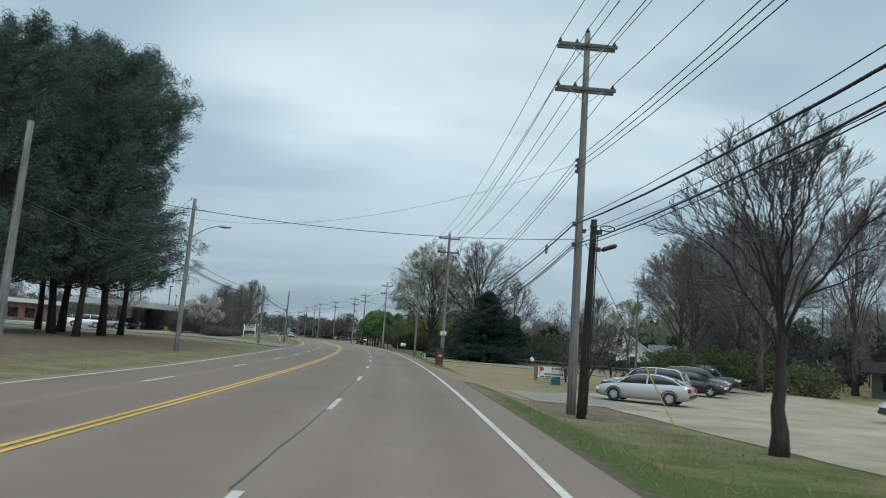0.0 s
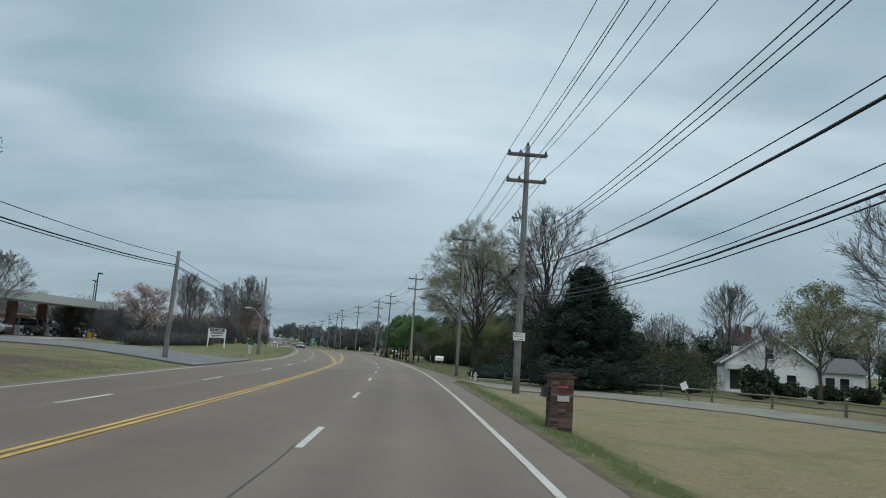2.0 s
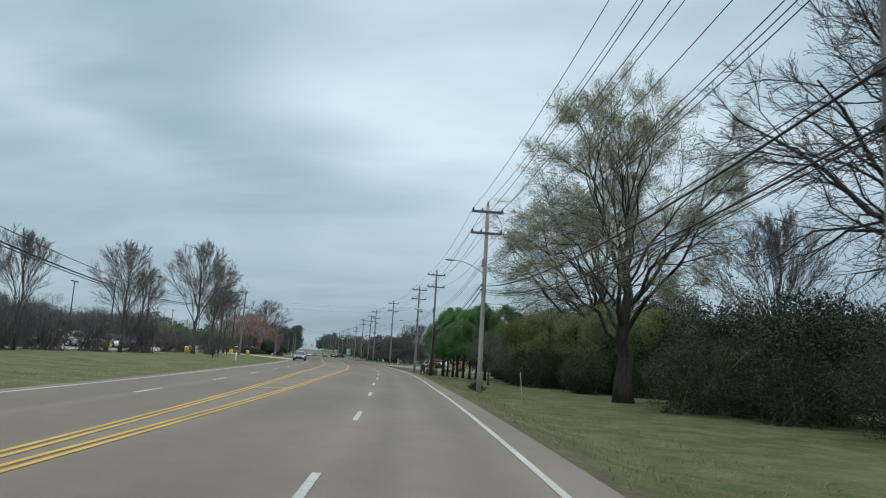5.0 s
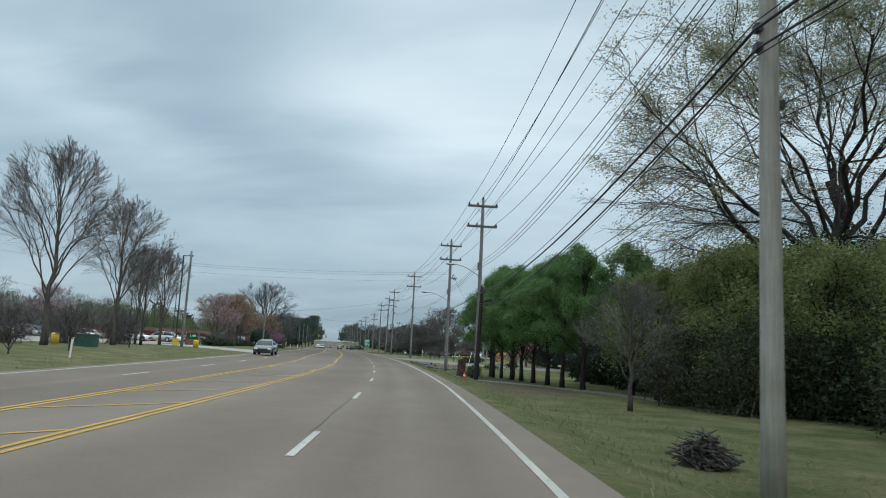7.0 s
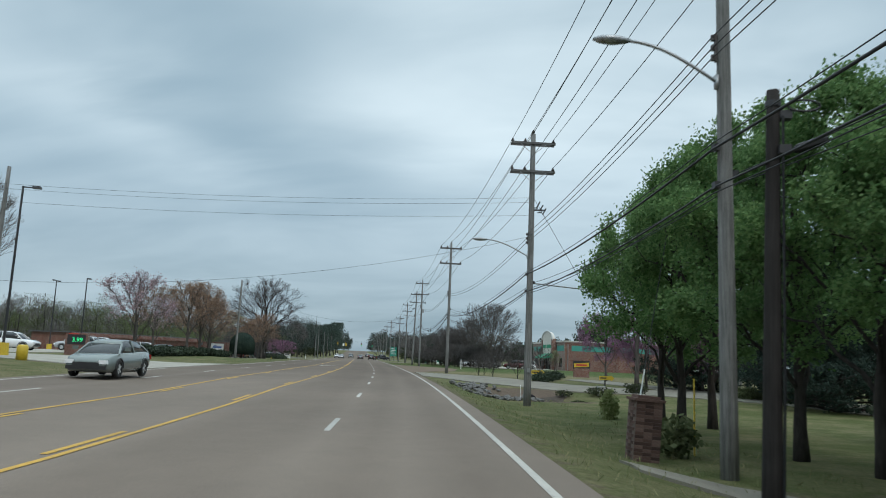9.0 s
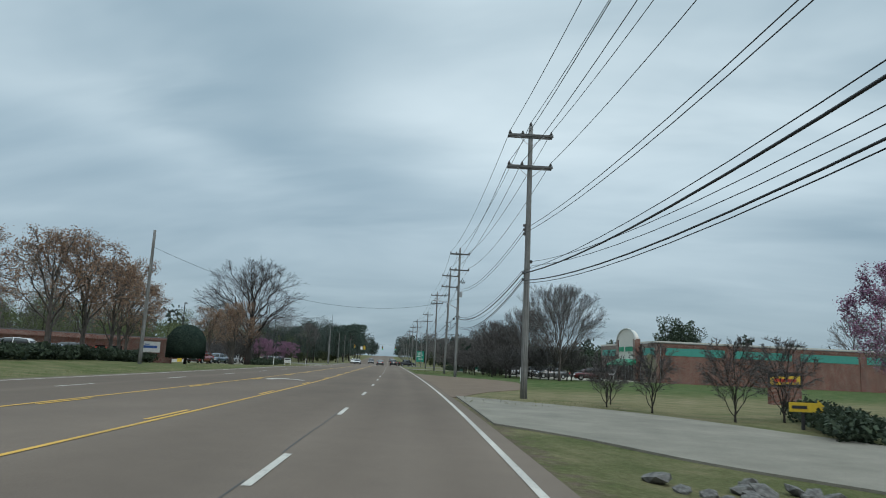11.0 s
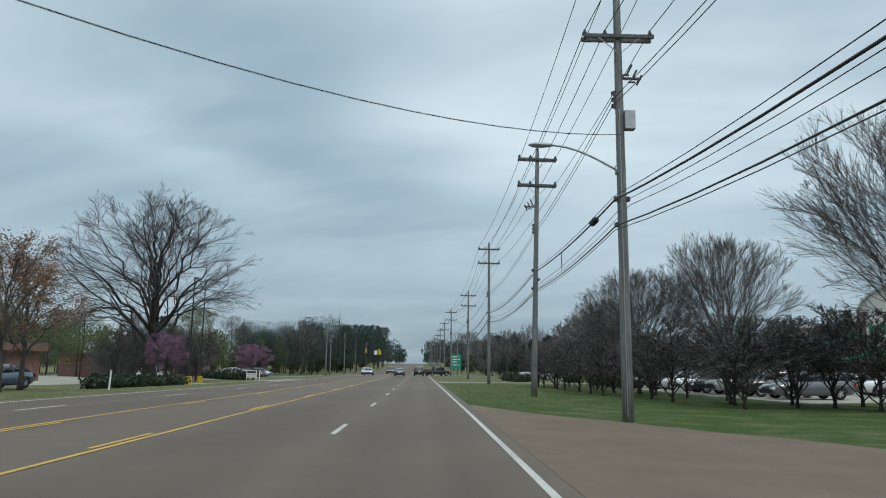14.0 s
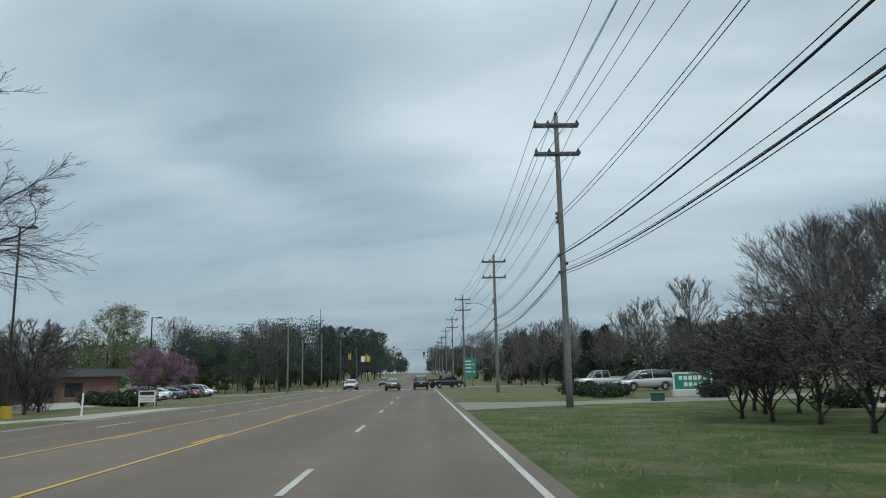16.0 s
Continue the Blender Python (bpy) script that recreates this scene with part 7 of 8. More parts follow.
def build_car(kind, col, label):
    spec = BODIES[kind]
    c = thing("pickup" if kind == "pickup" else "van" if kind == "van" else "car", label, "pickup" if kind == "pickup" else "car")
    body = Shape()
    rings = []
    for y, z0, z1, w in spec["sta"]:
        zm = z0 + (z1 - z0) * 0.55
        rings.append([(-w * 0.86, y, z0), (-w, y, z0 + (z1 - z0) * 0.25), (-w, y, zm), (-w * 0.95, y, z1 - 0.05), (-w * 0.86, y, z1), (w * 0.86, y, z1), (w * 0.95, y, z1 - 0.05), (w, y, zm), (w, y, z0 + (z1 - z0) * 0.25), (w * 0.86, y, z0)])
    body.rings(rings)
    part("body", body, PAINTS[col], c, "", True)
    if kind == "pickup":
        part("load_bed", Shape().box((0, -1.72, 1.14), (1.5, 1.95, 0.03)), M_TRIM, c, "dark load bed")
        rails = Shape()
        for sx in (-1, 1):
            rails.box((sx * 0.86, -1.7, 1.19), (0.12, 2.1, 0.12))
        rails.box((0, -2.72, 1.1), (1.7, 0.08, 0.3))
        part("bed_rail", rails, PAINTS[col], c)
    cab = Shape()
    base = []
    st = spec["sta"]
    for i, (y, z, w) in enumerate(spec["cab"]):
        zs = float(np.interp(y, [a[0] for a in st], [a[2] for a in st])) - 0.03
        wb = float(np.interp(y, [a[0] for a in st], [a[3] for a in st])) * 0.9
        base.append([(-wb, y, zs), (-w, y, max(z, zs + 0.02)), (w, y, max(z, zs + 0.02)), (wb, y, zs)])
    cab.rings(base)
    part("glass", cab, M_GLASS, c, "dark tinted glass", True)
    roof = Shape()
    mid = spec["cab"][1:-1]
    roof.rings([[(-w - 0.015, y, z - 0.05), (-w * 0.85, y, z + 0.03), (w * 0.85, y, z + 0.03), (w + 0.015, y, z - 0.05)] for y, z, w in mid])
    part("roof", roof, PAINTS[col], c, "", True)
    cabs = spec["cab"]
    for sx in (-1, 1):
        for a, b in ((0, 1), (len(base) - 2, len(base) - 1)):
            pa, pb = base[a], base[b]
            i0, i1 = (0, 1) if sx < 0 else (3, 2)
            pil = Shape().tube([pa[i1] if a else pa[i0], pb[i0] if a else pb[i1]], 0.045, 5)
            part("pillar", pil, PAINTS[col], c)
        m = base[len(base) // 2]
        i0, i1 = (0, 1) if sx < 0 else (3, 2)
        part("pillar", Shape().tube([m[i0], m[i1]], 0.05, 5), PAINTS[col], c)
        ym = cabs[-2][0] + 0.35
        part("mirror", Shape().box((sx * (st[4][3] + 0.1), ym, st[4][2] + 0.1), (0.2, 0.1, 0.14)), PAINTS[col], c)
        hw = st[-2][3]
        part("headlight", Shape().box((sx * (hw - 0.14), st[-2][0] - 0.02, st[-2][2] - 0.1), (0.34, 0.22, 0.15), taper=0.8), M_LAMP, c, "clear headlight")
        tw = st[1][3]
        part("taillight", Shape().box((sx * (tw - 0.1), st[1][0] - 0.03, st[1][2] - 0.16), (0.24, 0.12, 0.2)), M_TAIL, c, "red tail light")
    part("grille", Shape().box((0, st[-1][0] - 0.02, st[-1][2] - 0.1), (1.0, 0.1, 0.16)), M_TRIM, c, "black grille")
    part("bumper", Shape().box((0, st[-1][0] - 0.06, st[-1][1] + 0.02), (1.5, 0.16, 0.14)), M_TRIM, c, "dark front bumper trim")
    part("bumper", Shape().box((0, st[0][0] + 0.05, st[0][1] + 0.06), (1.5, 0.16, 0.16)), M_TRIM, c, "dark rear bumper trim")
    part("number_plate", Shape().box((0, st[0][0] - 0.01, st[0][2] - 0.1), (0.3, 0.03, 0.15)), M_PLATE, c, "pale blank number plate")
    r = spec["wr"]
    if kind not in WHEELS:
        ty, rim = wheel_meshes(r)
        WHEELS[kind] = (ty.mesh("wheel", M_TYRE, True), rim.mesh("rim", M_RIM))
    for sx in (-1, 1):
        for ya in spec["axles"]:
            w = new("wheel", WHEELS[kind][0])
            w.parent = c
            w.location = (sx * (st[3][3] - 0.09), ya, r)
            rm = new("rim", WHEELS[kind][1])
            rm.parent = w
    # wheel arches
    for sx in (-1, 1):
        for ya in spec["axles"]:
            pts = [(sx * (st[3][3] + 0.004), ya + (r + 0.06) * math.cos(a), r + (r + 0.06) * math.sin(a)) for a in np.linspace(0.1, math.pi - 0.1, 9)]
            part("wheel_arch", Shape().tube(pts, 0.035, 4), M_TRIM, c)
    return c


CAR_WORDS = {"sedan": "saloon car", "suv": "sport utility car", "pickup": "pickup truck", "van": "minivan"}


def car(kind, col, x, y, rz, state="parked in the lot", z=None, group=""):
    key = (kind, col)
    m = pose(x, y, gz(x, y) + 0.045 if z is None else z, 0, 0, rz)
    if key not in CARS:
        CARS[key] = build_car(kind, col, "")
        CARS[key].matrix_basis = m
        ob = CARS[key]
    else:
        ob = copy_thing(CARS[key], m)
    ob["label"] = f"{col} {CAR_WORDS[kind]} {state}"
    if group:
        ob["group"] = group
    return ob


def car_so(kind, col, s, o, turn, state="parked in the lot", group=""):
    x, y = at(s, o)
    return car(kind, col, x, y, heading(s) + turn, state, None, group)


# the body shop's lot
front = car("sedan", "silver", *at(38.7, 13.2), 58, "with a crumpled nose, parked on the lot")
hood = Shape().add([(-0.7, 1.15, 0.98), (0.7, 1.15, 0.98), (0.75, 2.1, 1.12), (-0.75, 2.1, 1.2), (-0.7, 1.15, 0.95), (0.7, 1.15, 0.95), (0.75, 2.1, 1.08), (-0.75, 2.1, 1.16)], [(0, 1, 2, 3), (7, 6, 5, 4), (0, 4, 5, 1), (1, 5, 6, 2), (2, 6, 7, 3), (3, 7, 4, 0)])
part("bonnet", hood, PAINTS["silver"], front, "bent raised bonnet")
part("engine_bay", Shape().box((0, 1.8, 0.86), (1.3, 0.9, 0.14)), M_TRIM, front, "dark exposed engine bay")
CARS.pop(("sedan", "silver"))
G_LOT = "cars on the body shop lot"
for kind, col, s, o, rz in (("suv", "silver", 43.8, 15.2, 58), ("sedan", "black", 48.4, 19.7, -118), ("suv", "grey", 52.0, 21.8, -118), ("pickup", "black", 55.0, 23.6, -116), ("sedan", "red", 47.2, 16.2, 58), ("suv", "white", 33.5, 25.4, 75)):
    x, y = at(s, o)
    car(kind, col, x, y, rz, "parked on the body shop lot", group=G_LOT)
# traffic
car_so("sedan", "green", 221.5, -12.2, 180, "coming along the far lane")
car_so("suv", "black", 440.0, -1.9 + 1.7, 0, "waiting at the junction")
car_so("sedan", "grey", 436.0, -3.8, 0, "waiting at the junction")
car_so("pickup", "black", 449.0, 3.4, -55, "turning out at the junction")
car_so("sedan", "silver", 450.0, -10.5, 180, "stopped at the junction")
car_so("suv", "grey", 488.0, -7.5, 180, "on the far road")
car_so("sedan", "white", 470.0, -12.5, 180, "on the far road")
car_so("suv", "grey", 560.0, -0.5, 0, "on the far road")
# store car park
for i, (kind, col, s, o, turn) in enumerate((("sedan", "grey", 339, 22, 92), ("suv", "black", 342.5, 22, 88), ("suv", "silver", 346, 21.5, 91), ("sedan", "white", 352, 21.5, 90), ("sedan", "silver", 356, 21.2, 90), ("van", "grey", 360, 21.4, 92), ("sedan", "grey", 364, 21, 90), ("suv", "white", 343.5, 30.5, 70), ("sedan", "grey", 348.5, 29.5, 70), ("pickup", "silver", 417, 18.8, 95), ("van", "silver", 405, 19.6, 100), ("suv", "maroon", 335, 26.6, 80), ("sedan", "black", 349, 21.2, 90))):
    car_so(kind, col, s, o, turn, "parked by the variety store", "cars at the store")
# left-hand car parks
rc = random.Random(77)
cols_ = ["white", "silver", "grey", "black", "white", "red", "blue", "silver", "white"]
kinds_ = ["sedan", "suv", "sedan", "suv", "pickup", "van"]
for s0, s1, o, step, fill in ((150, 228, -38, 3.1, 0.62), (160, 300, -54, 3.1, 0.55), (262, 318, -37, 3.1, 0.6), (104, 148, -39, 3.4, 0.4), (425, 452, -32.5, 3.2, 0.9), (170, 300, -70, 3.2, 0.4)):
    s = s0
    while s < s1:
        if rc.random() < fill:
            car_so(rc.choice(kinds_), rc.choice(cols_), s, o + rc.uniform(-0.4, 0.4), 90 + rc.choice((0, 180)) + rc.uniform(-3, 3), "parked in a far row", "cars in the left car parks")
        s += step
car_so("sedan", "red", 329.5, -25.4, 172, "parked beside the plaza hedge")
car_so("sedan", "blue", 345.0, -26.8, 172, "parked beside the plaza hedge")
car_so("pickup", "white", 391.0, -33.5, 170, "parked by the shops")
car_so("suv", "white", 446.0, -48.5, 80, "parked by the dark shop")

# ---- signs, mailboxes, fences and clutter ----
def sign_post(x, y, rz, z0, label, category, board, posts, panel_m, frame_m, border=0.0):
    """A board facing -y on posts: board (width, bottom, top), posts x offsets."""
    t = thing("sign", label, category)
    w, b, u = board
    part("panel", Shape().box((0, 0, (b + u) / 2), (w, 0.04, u - b)), panel_m, t)
    if border:
        fr = Shape()
        for dz in (b, u):
            fr.box((0, -0.005, dz), (w + border, 0.06, border))
        for dx in (-w / 2, w / 2):
            fr.box((dx, -0.005, (b + u) / 2), (border, 0.06, u - b - border))
        part("frame", fr, frame_m, t)
    for px in posts:
        part("post", Shape().box((px, 0.055, (u - 0.1) / 2 - 0.1), (0.09, 0.07, u + 0.1)), frame_m, t)
    return put(t, x, y, z0, rz)


M_RAIL = wood_pole("grey_fence_wood", (0.12, 0.105, 0.085), (0.25, 0.225, 0.19))
M_LEASE = plain("white_sign_board", (0.68, 0.68, 0.67), 0.5)
M_INK = plain("dark_sign_ink", (0.025, 0.025, 0.03), 0.5)
M_GREYBOX = plain("pale_grey_box_paint", (0.40, 0.40, 0.37), 0.55)
M_DARKGREEN = plain("dark_green_box_paint", (0.02, 0.07, 0.055), 0.5)
M_BLUEGREEN = plain("blue_green_plastic", (0.02, 0.12, 0.15), 0.5)

# body shop banner
bs = sign_post(11.65, 62.0, -19, -0.55, "white banner sign in a rough timber frame on the lawn", "sign", (2.0, 0.12, 1.02), (), M_LEASE, M_RAIL, 0.05)
part("post", Shape().box((-1.14, 0.05, 0.46), (0.22, 0.3, 1.12)), M_RAIL, bs, "thick timber post")
part("post", Shape().box((1.1, 0.05, 0.42), (0.1, 0.2, 1.0)), M_BARK_DARK, bs, "dark timber post")
letter_bars(bs, [(0.1 + i * 0.16, 0.84 + 0.02 * (i % 2), 0.11, 0.17 - 0.05 * (i % 2)) for i in range(5)], -0.03, M_INK, "script_bar")
letter_bars(bs, [(0.22, 0.62, 0.34, 0.08), (0.66, 0.62, 0.3, 0.08)], -0.03, M_GREYBOX, "title_bar")
letter_bars(bs, [(-0.42 + i * 0.115, 0.43, 0.08, 0.12) for i in range(12)], -0.03, M_INK, "number_bar")
letter_bars(bs, [(-0.62, 0.24, 0.3, 0.07), (-0.18, 0.24, 0.42, 0.07), (0.42, 0.24, 0.6, 0.07)], -0.03, M_INK, "address_bar")
emb = Shape().add([(-0.9, -0.03, 0.95), (-0.62, -0.03, 0.93), (-0.5, -0.03, 0.72), (-0.78, -0.03, 0.6), (-0.84, -0.03, 0.4), (-0.9, -0.03, 0.38), (-0.8, -0.03, 0.66)], [(0, 1, 2, 3, 6), (6, 3, 4, 5)])
part("emblem", emb, M_RED, bs, "red and orange emblem shape")
bin_ = thing("meter_box", "small blue-green plastic box standing in the lawn", "utility box")
part("body", Shape().box((0, 0, 0.2), (0.65, 0.45, 0.5), taper=0.85), M_BLUEGREEN, bin_)
put(bin_, *at(50.6, 11.2), ground(50.6, 11.2))


def cone(x, y):
    c = thing("traffic_cone", "orange traffic cone with a pale collar", "traffic cone", "traffic cones")
    part("base", Shape().box((0, 0, 0.02), (0.36, 0.36, 0.04)), M_ORANGE_PLASTIC, c)
    part("body", Shape().tube([(0, 0, 0.04), (0, 0, 0.7)], [0.14, 0.03], 12), M_ORANGE_PLASTIC, c, "", True)
    part("collar", Shape().tube([(0, 0, 0.36), (0, 0, 0.5)], [0.093, 0.071], 12), M_WHITE, c, "pale reflective collar")
    put(c, x, y, gz(x, y), 0, 0.75)


cone(10.9, 48.3)
cone(*at(195.6, 4.4))

# brick mailbox pier: courses of single bricks over a core
def brick_pier(x, y, rz, w, h, label, category, lean=0.0):
    p = thing("brick_pier", label, category)
    part("core", Shape().box((0, 0, h / 2 - 0.1), (w - 0.016, w - 0.016, h + 0.16)), M_MORTAR, p, "grey mortar core")
    course, bl = 0.075, (w - 0.02) / 3
    mesh_x = Shape().box((0, 0, 0), (bl - 0.007, 0.1, course - 0.007)).mesh("brick", M_PIER)
    mesh_y = Shape().box((0, 0, 0), (0.1, bl - 0.007, course - 0.007)).mesh("brick", M_PIER)
    n = int(h / course)
    for k in range(n):
        z = (k + 0.5) * course
        for j in range(3):
            off = (j - 1) * bl
            for me, (bx, by) in ((mesh_x, (off, -w / 2 + 0.045)), (mesh_x, (off, w / 2 - 0.045))):
                b = new("brick", me)
                b.parent = p
                b.location = (bx, by, z)
            if j == 1 or k % 2:
                for sx in (-1, 1):
                    b = new("brick", mesh_y)
                    b.parent = p
                    b.location = (sx * (w / 2 - 0.042), off * 0.7, z)
    part("cap", Shape().box((0, 0, n * course + 0.03), (w + 0.08, w + 0.08, 0.06)).box((0, 0, n * course + 0.09), (w - 0.1, w - 0.1, 0.07)), M_PIER, p, "stepped brick cap")
    put(p, x, y, gz(x, y) - 0.02, rz)
    return p


def pier_mat():
    m, n, l, b = material("pier_brick", 0.9, 0.0, 0.2)
    oi = n.new("ShaderNodeObjectInfo")
    c = ramp(n, l, oi.outputs["Random"], [(0.0, (0.055, 0.036, 0.031)), (0.5, (0.10, 0.06, 0.05)), (1.0, (0.165, 0.108, 0.09))])
    l.new(mixc(n, l, 1.0, c, ramp(n, l, noise_node(n, l, 25.0), [(0.3, (0.8, 0.8, 0.8)), (0.7, (1.2, 1.2, 1.2))]), "MULTIPLY"), b.inputs["Base Color"])
    return m


M_PIER = pier_mat()
M_MORTAR = plain("weathered_mortar", (0.13, 0.095, 0.08), 0.9)
bp = brick_pier(3.5, 66.9, 4, 0.58, 1.3, "stout brick mailbox pier at the lawn's edge", "mailbox")
part("plaque", Shape().box((0.02, -0.31, 0.78), (0.3, 0.03, 0.14)), M_GREYBOX, bp, "small grey plaque")
part("mailbox", Shape().box((-0.37, 0, 0.92), (0.2, 0.3, 0.26), taper=0.85), M_BLACK, bp, "black letter box door")
part("flag", Shape().box((0.0, -0.31, 1.06), (0.26, 0.03, 0.05)), M_RED, bp, "small red flag")
bp = brick_pier(*at(206.8, 5.4), 0, 0.62, 1.4, "leaning square brick gate pier in the verge", "gate pier")
bp.rotation_euler = (0, radians(4), radians(heading(205)))

# white rural mailbox
mb = thing("mailbox", "white metal mailbox on two timber legs", "mailbox")
bx = Shape()
prof = [(-0.2, 0.0), (-0.2, 0.2)] + [(-0.2 * math.cos(a), 0.2 + 0.16 * math.sin(a)) for a in np.linspace(0, math.pi, 9)] + [(0.2, 0.0)]
bx.rings([[(yy, xx, 0.98 + zz) for xx, zz in prof] for yy in (-0.32, 0.32)])
part("box", bx, M_WHITE, mb, "white rounded box")
part("flag", Shape().box((0.0, -0.215, 1.12), (0.26, 0.012, 0.04)), M_RED, mb, "red name strip")
for dx in (-0.24, 0.24):
    part("leg", Shape().box((dx, 0.0, 0.42), (0.09, 0.09, 1.1)), M_RAIL, mb)
part("shelf", Shape().box((0, 0, 0.965), (0.7, 0.36, 0.03)), M_RAIL, mb)
put(mb, -0.05, 108.9, gz(-0.05, 108.9), 12)

# hydrant
hy = thing("fire_hydrant", "small pale fire hydrant in the grass", "fire hydrant")
part("barrel", Shape().tube([(0, 0, 0), (0, 0, 0.08), (0, 0, 0.1), (0, 0, 0.52), (0, 0, 0.6), (0, 0, 0.7)], [0.16, 0.16, 0.1, 0.1, 0.13, 0.03], 10), M_GREYBOX, hy, "", True)
part("nozzle", Shape().tube([(-0.2, 0, 0.42), (0.2, 0, 0.42)], 0.055, 8), M_GREYBOX, hy)
put(hy, 3.0, 109.4, gz(3.0, 109.4))

# marker stakes
for s, o, h, tilt, m in ((160.5, 9.4, 1.6, 6, M_WHITE), (112.0, 13.5, 1.5, 8, M_WHITE), (106.0, 6.9, 0.7, -8, M_WHITE), (313.0, 16.6, 0, 0, None), (208.5, 7.3, 1.9, 0, M_YELLOW), (232.0, 6.8, 0.8, 2, M_WHITE)):
    if h:
        st = thing("marker_stake", "thin marker stake standing in the grass", "stake")
        part("rod", Shape().tube([(0, 0, -0.1), (h * math.sin(radians(tilt)), 0, h)], 0.022, 6), m, st)
        put(st, *at(s, o), ground(s, o), heading(s) + 180)
wp = thing("marker_post", "stout white marker post on the store verge", "marker post")
part("post", Shape().tube([(0, 0, -0.1), (0, 0, 1.45)], 0.06, 8), M_WHITE, wp)
part("cap", Shape().tube([(0, 0, 1.45), (0, 0, 1.5)], [0.07, 0.04], 8), M_BLUE, wp, "blue cap")
put(wp, -31.3, 317.2, gz(-31.3, 317.2))

# split-rail fence beside the house drive
fn = thing("fence", "weathered grey split-rail fence beside the drive", "fence")
fpts = [(102.4, 9.3), (100.4, 11.0), (98, 13.6), (95.6, 16.0), (92.0, 18.6), (88.0, 20.4), (83.5, 22.0), (79.0, 23.6), (74.5, 25.6), (70.0, 27.8), (65.5, 30.4)]
for i, (s, o) in enumerate(fpts):
    x, y = at(s, o)
    z = gz(x, y)
    part("post", Shape().box((x, y, z + 0.42), (0.12, 0.12, 1.0)), M_RAIL, fn)
    if i:
        xa, ya = at(*fpts[i - 1])
        za = gz(xa, ya)
        for dz in (0.36, 0.74):
            part("rail", Shape().tube([(xa, ya, za + dz + 0.02), ((x + xa) / 2, (y + ya) / 2, (z + za) / 2 + dz - 0.03), (x, y, z + dz)], [0.05, 0.06, 0.05], 6), M_RAIL, fn)
# tilted white notice before the house
ns = sign_post(15.9, 94.8, 8, -0.5, "small tilted white notice on a stake", "sign", (0.42, 0.85, 1.3), (0.0,), M_LEASE, M_RAIL)
ns.rotation_euler = (0, radians(-25), radians(8))
# recycling sign on the pole
rs = thing("sign", "small white recycling sign fixed to the utility pole", "sign")
part("panel", Shape().box((0, 0, 0), (0.72, 0.02, 0.5)), M_LEASE, rs)
fr = Shape().box((0, -0.004, 0.24), (0.7, 0.02, 0.02)).box((0, -0.004, -0.24), (0.7, 0.02, 0.02)).box((0.35, -0.004, 0), (0.02, 0.02, 0.46)).box((-0.35, -0.004, 0), (0.02, 0.02, 0.46))
part("border", fr, M_INK, rs)
words(rs, "Bartlett", 0, 0.14, 0.15, -0.016, M_INK)
words(rs, "Recycles !!!", 0, 0.0, 0.13, -0.016, M_INK)
part("arrow", Shape().box((0.0, -0.016, -0.15), (0.26, 0.012, 0.025)).add([(0.1, -0.016, -0.11), (0.24, -0.016, -0.15), (0.1, -0.016, -0.19)], [(0, 1, 2)]), M_INK, rs)
put(rs, 4.62, 90.33, 2.74, 4)

# for-lease sign
ls = thing("sign", "white for-lease board on two white legs", "sign")
part("panel", Shape().box((0, 0, 1.62), (1.55, 0.05, 0.5)), M_LEASE, ls)
part("panel", Shape().box((0, 0, 1.12), (1.55, 0.05, 0.4)), M_LEASE, ls)
part("band", Shape().box((0, -0.03, 1.7), (1.45, 0.02, 0.28)), M_INK, ls, "dark heading band")
words(ls, "FOR LEASE", 0, 1.7, 0.24, -0.045, M_LEASE)
letter_bars(ls, [(-0.55 + i * 0.16, 1.43, 0.11, 0.13) for i in range(8)], -0.03, M_INK, "number_bar")
letter_bars(ls, [(0, 1.16, 1.2, 0.08), (0, 1.02, 0.9, 0.05)], -0.03, M_INK, "text_bar")
for dx in (-0.82, 0.82):
    part("leg", Shape().box((dx, 0, 0.85), (0.1, 0.1, 1.95)), M_WHITE, ls)
put(ls, -27.0, 136.3, gz(-27.0, 136.3), 6, 1.18)

# pedestals and boxes
for x, y, w, h, m, lab in ((-19.2, 122.3, 0.28, 0.85, M_GREYBOX, "pale grey telephone pedestal by the pole"), (*at(203.2, -22.6), 1.3, 0.85, M_DARKGREEN, "squat dark green transformer box on the verge"), (*at(380.6, 13.0), 0.62, 0.42, M_DARKGREEN, "low dark green utility box in the grass"), (*at(239.5, 13.6), 0.45, 0.55, M_GREYBOX, "pale grey pedestal by the ditch")):
    b = thing("utility_box", lab, "utility box")
    part("body", Shape().box((0, 0, h / 2 - 0.03), (w, w * 0.8, h + 0.06)), m, b)
    part("lid", Shape().box((0, 0, h + 0.02), (w + 0.06, w * 0.8 + 0.06, 0.05)), m, b)
    put(b, x, y, gz(x, y), heading(station(x, y)[0]))
for s, o in ((201.5, -27.5), (214, -27.0), (206.5, -26.2), (233.5, -21.5)):
    b = thing("bollard", "stubby yellow concrete bollard", "bollard", "yellow bollards")
    part("body", Shape().tube([(0, 0, -0.1), (0, 0, 0.75), (0, 0, 0.85)], [0.3, 0.3, 0.2], 12), M_YELLOW, b, "", True)
    put(b, *at(s, o), ground(s, o))


